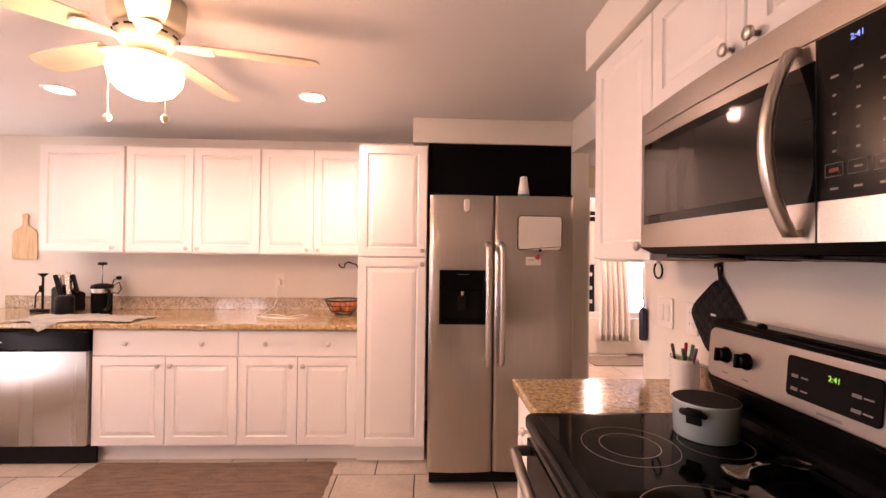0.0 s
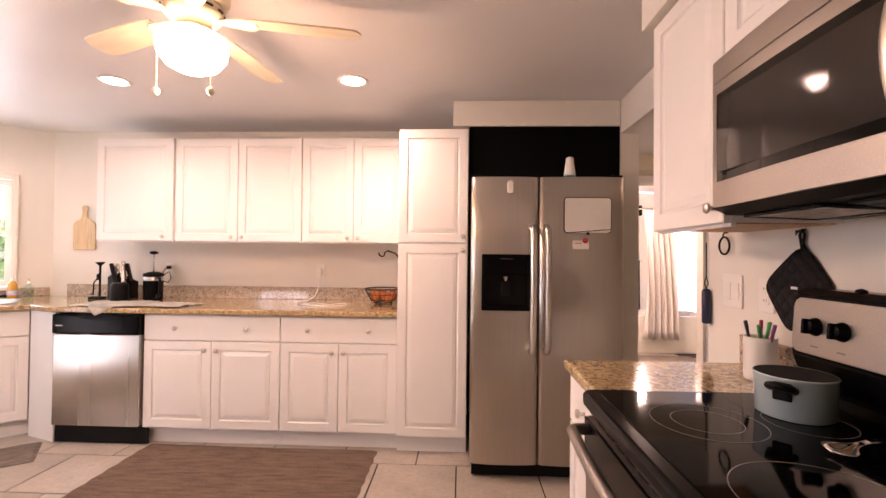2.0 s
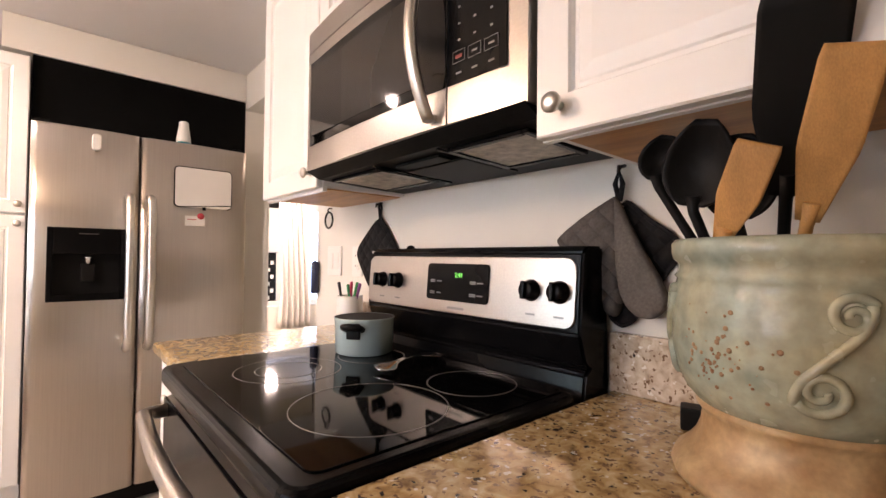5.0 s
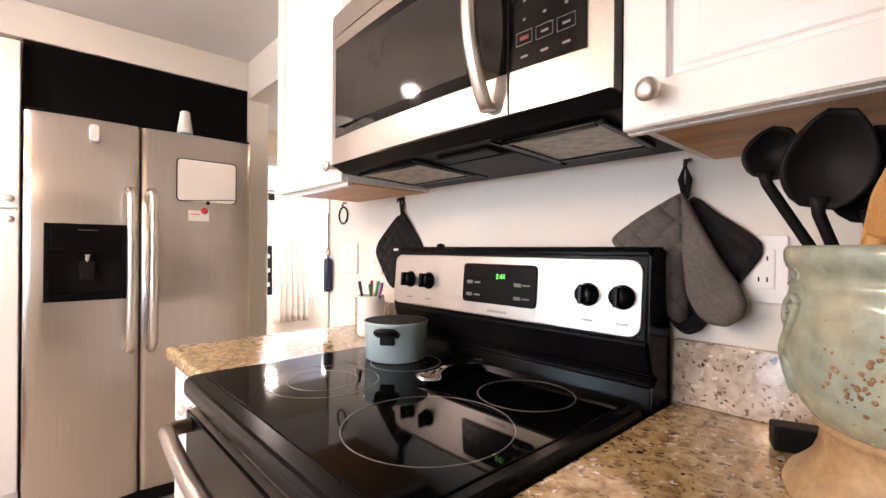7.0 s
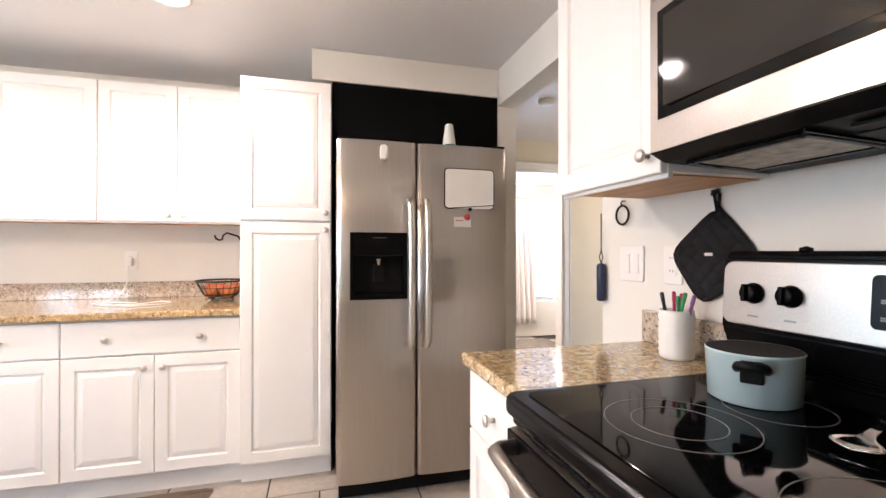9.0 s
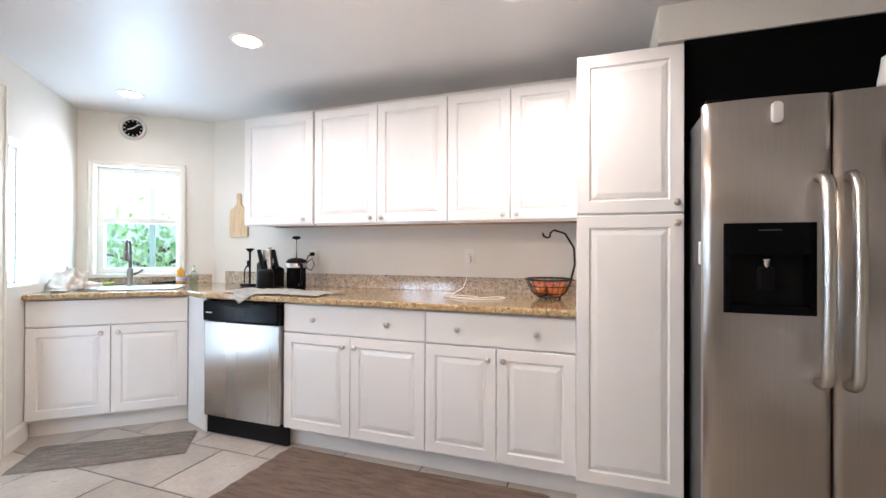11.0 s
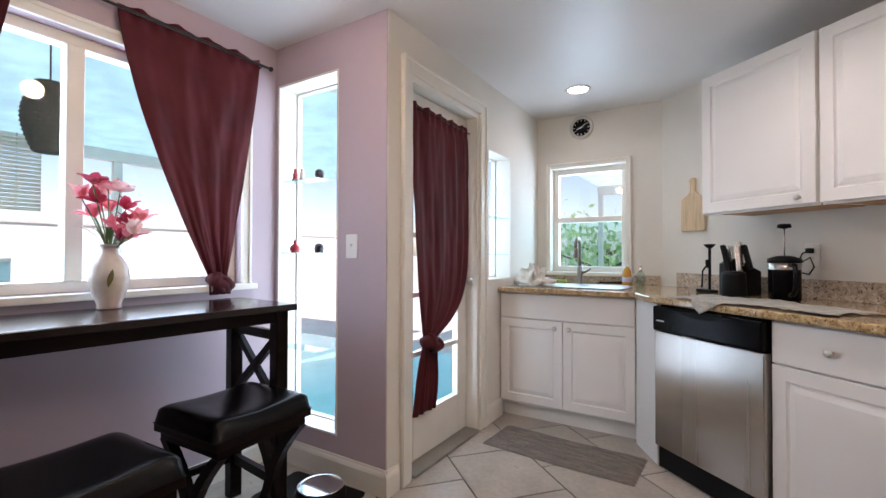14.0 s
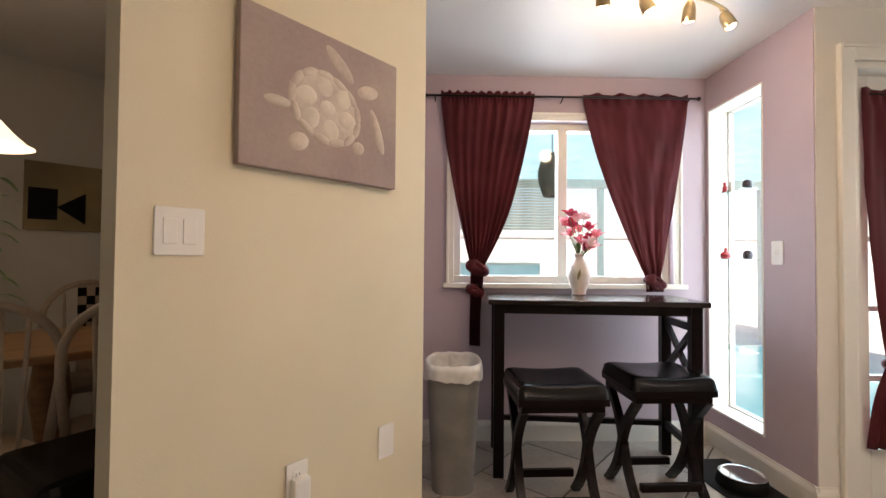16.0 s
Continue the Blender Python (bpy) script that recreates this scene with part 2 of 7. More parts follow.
CROCK = mat("sage_glazed_pottery", (0.27, 0.32, 0.265), 0.22, var=0.2, scale=14, second=(0.36, 0.33, 0.22), fine=0.5, fine_scale=45, bump=0.6, bump_scale=30, rvar=0.15)
TERRA = mat("bare_terracotta", (0.50, 0.36, 0.20), 0.4, var=0.15, scale=16, second=(0.30, 0.16, 0.07), fine=0.3, bump=0.4, bump_scale=40)
PLASTICW = mat("white_plastic", (0.78, 0.76, 0.72), 0.35, var=0.02)
def quilt_mat(name, color):
    """Cotton stitched in diamonds."""
    m = mat(name, color, 0.9, var=0.15, scale=9, fine=0.35, fine_scale=200, spec=0.2)
    N, L = m.node_tree.nodes, m.node_tree.links
    tc = N.new("ShaderNodeTexCoord")
    last = None
    for k, rot in enumerate((45, -45)):
        mp, w = N.new("ShaderNodeMapping"), N.new("ShaderNodeTexWave")
        mp.inputs["Rotation"].default_value = (radians(rot), 0, 0)
        w.bands_direction, w.wave_profile = "Z", "SIN"
        w.inputs["Scale"].default_value, w.inputs["Distortion"].default_value, w.inputs["Detail"].default_value = 9.0, 0.6, 1.0
        L.new(tc.outputs["Object"], mp.inputs[0])
        L.new(mp.outputs[0], w.inputs["Vector"])
        pw = N.new("ShaderNodeMath")
        pw.operation, pw.inputs[1].default_value = "POWER", 0.35
        L.new(w.outputs["Fac"], pw.inputs[0])
        bp = N.new("ShaderNodeBump")
        bp.inputs["Strength"].default_value, bp.inputs["Distance"].default_value = 0.8, 0.006
        L.new(pw.outputs[0], bp.inputs["Height"])
        if last:
            L.new(last.outputs[0], bp.inputs["Normal"])
        last = bp
    L.new(last.outputs[0], N["Principled BSDF"].inputs["Normal"])
    return m


for _m in (STEEL, FSTEEL):
    _t = _m.node_tree.nodes.new("ShaderNodeTangent")
    _t.direction_type, _t.axis = "RADIAL", "Z"
    _b = _m.node_tree.nodes["Principled BSDF"]
    _b.inputs["Anisotropic"].default_value = 0.75
    _m.node_tree.links.new(_t.outputs[0], _b.inputs["Tangent"])
QUILT = quilt_mat("grey_quilted_cotton", (0.115, 0.102, 0.095))
QUILTD = quilt_mat("charcoal_cotton", (0.016, 0.0155, 0.017))
BULB = glow_mat("lit_bulb_glass", (1.0, 0.80, 0.55), 9.0)
CAN = glow_mat("lit_can_lens", (1.0, 0.93, 0.84), 9.0)
SPOTG = glow_mat("lit_spot_lens", (1.0, 0.85, 0.62), 14.0)

# ---- mesh helpers ----
def add_box(bm, x0, x1, y0, y1, z0, z1, bevel=0.0, seg=2):
    r = bmesh.ops.create_cube(bm, size=1)
    vs = r["verts"]
    bmesh.ops.scale(bm, vec=(x1 - x0, y1 - y0, z1 - z0), verts=vs)
    bmesh.ops.translate(bm, vec=((x0 + x1) / 2, (y0 + y1) / 2, (z0 + z1) / 2), verts=vs)
    if bevel:
        es = list({e for v in vs for e in v.link_edges})
        bmesh.ops.bevel(bm, geom=es, offset=bevel, segments=seg, affect="EDGES", profile=0.6)


def box(x0, x1, y0, y1, z0, z1, bevel=0.0, seg=2):
    bm = bmesh.new()
    add_box(bm, x0, x1, y0, y1, z0, z1, bevel, seg)
    return bm


def add_lathe(bm, profile, steps=28, m=None, closed=True):
    """Turn (radius, height) pairs round the local z axis."""
    rings = []
    m = m or Matrix()
    for r, z in profile:
        rings.append([bm.verts.new(m @ Vector((r * math.cos(a), r * math.sin(a), z))) for a in [2 * math.pi * i / steps for i in range(steps)]])
    for a, b in zip(rings, rings[1:]):
        for i in range(steps):
            bm.faces.new((a[i], a[(i + 1) % steps], b[(i + 1) % steps], b[i])).smooth = True
    if closed:
        bm.faces.new(rings[0][::-1])
        bm.faces.new(rings[-1])


def lathe(profile, steps=28, m=None, closed=True):
    bm = bmesh.new()
    add_lathe(bm, profile, steps, m, closed)
    bmesh.ops.recalc_face_normals(bm, faces=bm.faces)
    return bm


def add_tube(bm, pts, radius, steps=10, ends=True):
    """A round bar along points; radius may be one number or one for each point."""
    pts = [Vector(p) for p in pts]
    rad = radius if isinstance(radius, (list, tuple)) else [radius] * len(pts)
    rings, side = [], None
    for i, p in enumerate(pts):
        d = (pts[min(i + 1, len(pts) - 1)] - pts[max(i - 1, 0)]).normalized()
        if side is None:
            side = d.orthogonal().normalized()
        side = (side - d * side.dot(d)).normalized()
        up = d.cross(side)
        rings.append([bm.verts.new(p + (side * math.cos(a) + up * math.sin(a)) * rad[i]) for a in [2 * math.pi * k / steps for k in range(steps)]])
    for a, b in zip(rings, rings[1:]):
        for i in range(steps):
            bm.faces.new((a[i], a[(i + 1) % steps], b[(i + 1) % steps], b[i])).smooth = True
    if ends:
        bm.faces.new(rings[0][::-1])
        bm.faces.new(rings[-1])


def tube(pts, radius, steps=10):
    bm = bmesh.new()
    add_tube(bm, pts, radius, steps)
    return bm


def arc(c, r, a0, a1, n, f):
    """n + 1 points on a circle, made 3D by f(x, y)."""
    return [f(c[0] + r * math.cos(a0 + (a1 - a0) * i / n), c[1] + r * math.sin(a0 + (a1 - a0) * i / n)) for i in range(n + 1)]


def prism(outline, z0, z1, bevel=0.0, seg=3, m=None):
    """Extrude an outline in x, y up from z0 to z1."""
    bm = bmesh.new()
    lo = [bm.verts.new((x, y, z0)) for x, y in outline]
    hi = [bm.verts.new((x, y, z1)) for x, y in outline]
    bm.faces.new(lo[::-1])
    bm.faces.new(hi)
    n = len(lo)
    for i in range(n):
        bm.faces.new((lo[i], lo[(i + 1) % n], hi[(i + 1) % n], hi[i]))
    bmesh.ops.recalc_face_normals(bm, faces=bm.faces)
    if bevel:
        es = [e for e in bm.edges if abs(e.verts[0].co.z - e.verts[1].co.z) < 1e-6]
        bmesh.ops.bevel(bm, geom=es, offset=bevel, segments=seg, affect="EDGES", profile=0.5)
    if m:
        bmesh.ops.transform(bm, matrix=m, verts=bm.verts)
    return bm


def rounded(w, h, r, n=5):
    """Outline of a rectangle 0..w, 0..h with rounded corners."""
    out = []
    for cx, cy, a in ((w - r, r, -90), (w - r, h - r, 0), (r, h - r, 90), (r, r, 180)):
        out += [(cx + r * math.cos(radians(a + 90 * i / n)), cy + r * math.sin(radians(a + 90 * i / n))) for i in range(n + 1)]
    return out


UPRIGHT = pose(0, 0, 0, 90)  # outline x, y becomes x, z; extrusion runs to -y


def sheet(nu, nv, f, thick=0.0):
    """A grid of nu x nv cells, its points from f(u, v) with u, v in 0..1."""
    bm = bmesh.new()
    g = [[bm.verts.new(f(i / nu, j / nv)) for j in range(nv + 1)] for i in range(nu + 1)]
    for i in range(nu):
        for j in range(nv):
            bm.faces.new((g[i][j], g[i + 1][j], g[i + 1][j + 1], g[i][j + 1])).smooth = True
    if thick:
        bmesh.ops.recalc_face_normals(bm, faces=bm.faces)
        bmesh.ops.solidify(bm, geom=bm.faces[:], thickness=thick)
    return bm


def mesh_of(name, bm, material, smooth=False):
    me = bpy.data.meshes.new(name)
    bm.normal_update()
    bm.to_mesh(me)
    bm.free()
    if smooth:
        me.polygons.foreach_set("use_smooth", [True] * len(me.polygons))
    me.materials.append(material)
    return me


def part(name, bm, material, parent, label="", at=None, smooth=False):
    ob = new(name, mesh_of(name, bm, material, smooth))
    ob.parent = parent
    if at is not None:
        ob.matrix_basis = at
    if label:
        tagged(ob, label)
    return ob


def thing(name, m, label, category, group=""):
    ob = new(name)
    ob.empty_display_size = 0.05
    ob.matrix_basis = m
    return tagged(ob, label, category, group)


def solid(name, bm, material, m=None, label="", category="", group="", kind="", smooth=False):
    ob = new(name, mesh_of(name, bm, material, smooth))
    if m is not None:
        ob.matrix_basis = m
    return tagged(ob, label, category, group, kind)


def structure(name, bm, material, m=None, label=""):
    return solid(name, bm, material, m, label, "", "", "structure")

# ---- lamps ----
lamp("fan_lamp", "POINT", pose(-0.82, 1.77, 1.90), 9, (1.0, 0.85, 0.67), soft=0.1)
for _x, _y, _p in ((-1.90, 2.73, 22), (-0.47, 2.75, 24), (-3.30, 3.085, 6)):
    lamp("can_lamp", "SPOT", pose(_x, _y, 2.295), _p, (1.0, 0.94, 0.86), cone=162, soft=0.06)
lamp("track_lamp", "POINT", pose(-2.08, 1.14, 2.06), 6, (1.0, 0.80, 0.55), soft=0.05)
lamp("pendant_light", "POINT", pose(-0.16, -0.91, 1.555), 0.6, (1.0, 0.88, 0.72), soft=0.08)
# unseen fills added to brighten hall and bathroom; no lit fixture carries them
lamp("hall_lamp", "POINT", pose(2.0, 2.6, 2.2), 0.7, (1.0, 0.88, 0.72), soft=0.08)
lamp("bath_lamp", "POINT", pose(2.2, 5.4, 2.15), 34, (1.0, 0.94, 0.86), soft=0.1)
_nf = pose(-2.66, 1.622, 0, 0, 0, 41)
SKYC = (0.60, 0.83, 1.0)
# daylight in the openings: sink window, nook window, tall window, patio door, side window
for _m, _w, _h, _p in ((pose(0.385, 2.235, 1.43, -90), 0.5, 0.8, 9), (pose(-0.98, -0.9, 1.5, 90, 0, -90), 1.3, 0.95, 22), (pose(-0.57, 0.19, 1.15, -90), 0.42, 1.8, 9),
                       (pose(-0.19, 0.575, 1.05, 90, 0, -90), 0.6, 1.6, 10), (pose(-0.19, 1.285, 1.415, 90, 0, -90), 0.34, 0.85, 2.5)):
    lamp("window_daylight", "AREA", _nf @ _m, _p, SKYC, size=_w, size_y=_h)

# ---- the setting ----
CEILING = 2.31
NOOK = (-2.66, 1.622)
NF = pose(NOOK[0], NOOK[1], 0, 0, 0, 41)  # x along the sink wall, y along the door wall, away from the pillar


def W(u, v):
    p = NF @ Vector((u, v, 0))
    return (p.x, p.y)


def wall_with(x0, x1, y0, y1, z0, z1, holes):
    """A wall along x, with openings (x0, x1, z0, z1) right through it."""
    bm = bmesh.new()
    x = x0
    for a, b, c, d in sorted(holes):
        if a > x:
            add_box(bm, x, a, y0, y1, z0, z1)
        if c > z0:
            add_box(bm, a, b, y0, y1, z0, c)
        if d < z1:
            add_box(bm, a, b, y0, y1, d, z1)
        x = b
    if x1 > x:
        add_box(bm, x, x1, y0, y1, z0, z1)
    return bm


floor = structure("floor", prism([W(-0.95, -2.94), (-1.30, -1.2), (-1.30, -2.1), (1.32, -2.1), (1.32, 1.3), (4.3, 1.3), (4.3, 7.4), (1.2, 7.4), (1.2, 3.93), W(1.0, 2.2), W(-0.16, 2.2), W(-0.16, 0.16), W(-0.95, 0.16)], -0.12, -0.004), GROUT)
ceiling = structure("ceiling", prism([(-3.7, 1.1), (-1.3, -1.3), (-1.3, -4.5), (4.4, -4.5), (4.4, 7.6), (-4.7, 4.6), (-4.7, 3.0)], CEILING, CEILING + 0.12), CEIL)
structure("wall_back", box(-3.40, 1.32, 3.82, 3.94, 0, CEILING), PAINT)
structure("wall_sink", wall_with(-0.175, 1.06, 2.08, 2.22, 0, CEILING, [(0.10, 0.70, 1.0, 1.87)]), PAINT, NF)
structure("wall_door", wall_with(0.02, 2.08, 0, 0.16, 0, CEILING, [(0.19, 0.96, 0, 2.06), (1.09, 1.48, 0.96, 1.87)]), PAINT, NF @ pose(-0.015, 0, 0, 0, 0, 90))
structure("wall_tall_window", wall_with(-0.99, -0.019, 0.015, 0.175, 0, CEILING, [(-0.81, -0.335, 0.215, 2.095)]), LAVENDER, NF)
structure("wall_nook_window", wall_with(-2.95, 0.011, 0.83, 0.97, 0, CEILING, [(-1.60, -0.20, 0.985, 2.02)]), LAVENDER, NF @ pose(0, 0, 0, 0, 0, 90))
structure("wall_beige", box(-1.404, -0.344, 0.25, 0.38, 0, CEILING), BEIGE)
structure("wall_nook_end", box(-1.404, -1.284, -1.15, 0.247, 0, CEILING), LAVENDER)
structure("wall_range", wall_with(-4.5, 3.82, -1.32, -1.20, 0, CEILING, [(2.07, 3.10, 0, 2.09)]), PAINT, pose(0, 0, 0, 0, 0, 90))
structure("soffit_fridge", box(0.115, 1.198, 3.09, 3.818, 2.14, 2.308, 0.004), PAINT)
structure("soffit_range", box(0.85, 1.198, -0.9, 1.885, 2.14, 2.308, 0.004), PAINT)
# flat black panel across the recess above the refrigerator
structure("wall_panel_black", box(0.222, 1.197, 3.10, 3.13, 1.70, 2.138), FLATBLACK)
# dining room behind the beige wall
structure("wall_dining_south", box(-1.3, 1.32, -2.12, -2.0, 0, CEILING), PAINT)
structure("wall_dining_west", box(-1.284, -1.17, -2.0, -1.15, 0, CEILING), PAINT)
# hall and bathroom past the opening beside the fridge
structure("wall_hall_north", wall_with(1.32, 4.2, 4.6, 4.72, 0, CEILING, [(1.87, 2.55, 0, 2.02)]), BEIGE)
structure("wall_hall_east", box(2.75, 2.87, 1.4, 3.9, 0, CEILING), BEIGE)
structure("wall_hall_south", box(1.32, 2.75, 1.3, 1.42, 0, CEILING), PAINT)
structure("wall_bath_north", box(1.2, 4.3, 7.3, 7.42, 0, CEILING), PAINT)
structure("wall_bath_west", box(1.2, 1.32, 4.72, 7.3, 0, CEILING), PAINT)
structure("wall_bath_east", box(4.2, 4.32, 3.9, 7.3, 0, CEILING), PAINT)


def baseboard(name, m, length, h=0.125, d=0.016):
    """A board along local x against local y = 0, towards -y, with a moulded top."""
    prof = [(0, 0), (-d, 0), (-d, h - 0.03), (-d * 0.75, h - 0.018), (-d * 0.45, h - 0.01), (-d * 0.3, h), (0, h)]
    bm = bmesh.new()
    a = [bm.verts.new((0, y, z)) for y, z in prof]
    b = [bm.verts.new((length, y, z)) for y, z in prof]
    for i in range(len(prof) - 1):
        bm.faces.new((a[i], b[i], b[i + 1], a[i + 1]))
    bm.faces.new(a[::-1])
    bm.faces.new(b)
    bmesh.ops.recalc_face_normals(bm, faces=bm.faces)
    return structure(name, bm, TRIM, m)


baseboard("baseboard", NF @ pose(-0.83, 0.014, 0), 0.83)
baseboard("baseboard", NF @ pose(-0.014, -0.002, 0, 0, 0, 90), 0.10)
baseboard("baseboard", NF @ pose(-0.014, 1.03, 0, 0, 0, 90), 0.27)
baseboard("baseboard", NF @ pose(-0.829, -2.6, 0, 0, 0, 90), 2.6)
baseboard("baseboard", pose(-0.344, 0.381, 0, 0, 0, 180), 1.06)
baseboard("baseboard", pose(-1.405, 0.38, 0, 0, 0, -90), 1.2)
baseboard("baseboard", pose(2.62, 4.598, 0), 1.5)
baseboard("baseboard", pose(2.748, 3.9, 0, 0, 0, -90), 2.4)
baseboard("baseboard", pose(-1.17, -1.998, 0, 0, 0, 0), 2.3)

# ---- windows ----
def window(name, m, w, h, depth, split, label, sash=0.045):
    """White frame in an opening 0..w, 0..h; split: 'level' (hung) or 'upright' (sliding)."""
    top = thing(name, m, label, "window")
    tagged(top, kind="structure")
    bm = bmesh.new()
    for a in ((0, w, 0, sash), (0, w, h - sash, h), (0, sash, sash, h - sash), (w - sash, w, sash, h - sash)):
        add_box(bm, a[0], a[1], 0, depth, a[2], a[3], 0.003, 1)
    part("window_frame", bm, TRIM, top)
    if split == "level":
        part("meeting_rail", box(sash, w - sash, -0.008, depth * 0.7, h * 0.5 - 0.022, h * 0.5 + 0.022, 0.003, 1), TRIM, top)
        panes = [(sash, w - sash, sash, h * 0.5 - 0.02), (sash, w - sash, h * 0.5 + 0.02, h - sash)]
    elif split == "upright":
        part("meeting_rail", box(w * 0.5 - 0.03, w * 0.5 + 0.03, -0.01, depth * 0.8, sash, h - sash, 0.003, 1), TRIM, top)
        panes = [(sash, w * 0.5 - 0.028, sash, h - sash), (w * 0.5 + 0.028, w - sash, sash, h - sash)]
    else:
        panes = [(sash, w - sash, sash, h - sash)]
    for a, b, c, d in panes:
        g = part("pane", box(a - 0.004, b + 0.004, depth * 0.4, depth * 0.4 + 0.004, c - 0.004, d + 0.004), SCREEN if split == "level" and c < 0.1 else GLASS, top)
        g.visible_shadow = False
    return top


def casing(name, m, w, h, wide=0.07, sill=False, z0=0.0, proud=0.018):
    """Moulded trim round an opening 0..w up to h, on the wall face y = 0, towards -y."""
    bm = bmesh.new()
    for a in ((-wide, 0, z0, h + wide), (w, w + wide, z0, h + wide), (0, w, h, h + wide)):
        add_box(bm, a[0], a[1], -proud, 0, a[2], a[3], 0.005, 2)
    for a in ((-wide, -wide + 0.018, z0, h + wide), (w + wide - 0.018, w + wide, z0, h + wide), (-wide + 0.018, w + wide - 0.018, h + wide - 0.018, h + wide)):
        add_box(bm, a[0], a[1], -proud - 0.008, -proud, a[2], a[3], 0.003, 1)
    if sill:
        add_box(bm, -wide - 0.02, w + wide + 0.02, -0.05, 0.03, z0 - 0.03, z0, 0.006, 2)
    return structure(name, bm, TRIM, m)


SINKW = NF @ pose(0.10, 2.08, 1.0)
window("window_1", SINKW @ pose(0, 0.07, 0), 0.60, 0.87, 0.05, "level", "white single-hung vinyl window above the kitchen sink")
casing("trim", SINKW @ pose(0, -0.001, 0), 0.60, 0.87, 0.04, True)
NW = NF @ pose(-0.83, -1.60, 0.985, 0, 0, 90)
window("window_2", NW @ pose(0, 0.05, 0), 1.40, 1.035, 0.07, "upright", "wide white sliding window behind the bar table")
casing("trim", NW @ pose(0, -0.001, 0), 1.40, 1.035, 0.05, True)
window("window_3", NF @ pose(-0.81, 0.135, 0.215), 0.475, 1.88, 0.035, "", "tall narrow fixed window in the lavender nook", 0.02)
window("window_4", NF @ pose(-0.015, 1.09, 0.96, 0, 0, 90) @ pose(0, 0.12, 0), 0.39, 0.91, 0.035, "", "small fixed side window above the counter", 0.02)
# white jamb linings of the two deep openings
for nm, m, w, h in (("jamb", NF @ pose(-0.81, 0.016, 0.215), 0.475, 1.88), ("jamb", NF @ pose(-0.015, 1.09, 0.96, 0, 0, 90) @ pose(0, 0.001, 0), 0.39, 0.91)):
    bm = bmesh.new()
    for a in ((0, 0.012, 0, h), (w - 0.012, w, 0, h), (0.012, w - 0.012, 0, 0.012), (0.012, w - 0.012, h - 0.012, h)):
        add_box(bm, a[0], a[1], -0.004, 0.117, a[2], a[3], 0.002, 1)
    structure(nm, bm, TRIM, m)

# patio door
DW = NF @ pose(-0.015, 0.19, 0, 0, 0, 90)
casing("door_trim", DW @ pose(0, -0.001, 0), 0.77, 2.06, 0.075)
bm = bmesh.new()
add_box(bm, 0, 0.03, 0, 0.16, 0, 2.06)
add_box(bm, 0.74, 0.77, 0, 0.16, 0, 2.06)
add_box(bm, 0.03, 0.74, 0, 0.16, 2.03, 2.06)
structure("door_jamb", bm, TRIM, DW)
structure("threshold", box(0.03, 0.74, -0.02, 0.17, 0, 0.018, 0.005), mat("worn_aluminium", (0.4, 0.38, 0.35), 0.4, 0.8), DW)
door = tagged(thing("door_1", DW @ pose(0.033, 0.075, 0.02), "cream patio door with ten glass lights and a curtain", "door"), kind="structure")
bm = bmesh.new()
dw, dh = 0.704, 2.005
for a in ((0, 0.11, 0, dh), (dw - 0.11, dw, 0, dh), (0.11, dw - 0.11, 0, 0.24), (0.11, dw - 0.11, dh - 0.12, dh)):
    add_box(bm, a[0], a[1], 0, 0.042, a[2], a[3], 0.003, 1)
part("door_leaf", bm, TRIM, door)
rows_ = 5
ph = (dh - 0.36) / rows_
for i in range(1, rows_):
    part("glazing_bar", box(0.11, dw - 0.11, 0.004, 0.038, 0.24 + i * ph - 0.014, 0.24 + i * ph + 0.014, 0.004, 1), TRIM, door)
for i in range(rows_):
    g = part("pane", box(0.106, dw - 0.106, 0.019, 0.023, 0.24 + i * ph + (0.01 if i else -0.003), 0.24 + (i + 1) * ph - (0.01 if i < 4 else -0.003)), GLASS, door)
    g.visible_shadow = False
bm = lathe([(0.026, 0), (0.026, 0.006), (0.012, 0.01), (0.011, 0.035), (0.024, 0.042), (0.029, 0.055), (0.022, 0.066), (0.004, 0.07)], 20)
part("door_knob", bm, NICKEL, door, "satin nickel knob", pose(dw - 0.055, 0, 0.95, 90))
part("deadbolt", lathe([(0.028, 0), (0.027, 0.01), (0.02, 0.016), (0.002, 0.018)], 20), NICKEL, door, "satin nickel deadbolt", pose(dw - 0.055, 0, 1.10, 90))

# ---- cabinets ----
def panel_bm(w, h, t=0.02, frame_w=0.056, raised=True):
    """A raised-panel front: x 0..w, z 0..h, its face at y = 0."""
    bm = bmesh.new()
    if raised:
        loops = [(0, t), (0, 0.003), (0.003, 0), (frame_w, 0), (frame_w + 0.002, 0.005), (frame_w + 0.006, 0.009), (frame_w + 0.012, 0.009), (frame_w + 0.015, 0.006), (frame_w + 0.036, 0.001)]
    else:
        loops = [(0, t), (0, 0.004), (0.004, 0)]
    prev = None
    for ins, y in loops:
        ring = [bm.verts.new(c) for c in ((ins, y, ins), (w - ins, y, ins), (w - ins, y, h - ins), (ins, y, h - ins))]
        if prev:
            for i in range(4):
                bm.faces.new((prev[i], prev[(i + 1) % 4], ring[(i + 1) % 4], ring[i]))
        else:
            bm.faces.new(ring[::-1])
        prev = ring
    bm.faces.new(prev)
    bmesh.ops.recalc_face_normals(bm, faces=bm.faces)
    return bm


KNOB = mesh_of("knob", lathe([(0.0065, 0), (0.006, 0.012), (0.009, 0.016), (0.0145, 0.02), (0.0155, 0.024), (0.013, 0.029), (0.004, 0.031)], 16), NICKEL)


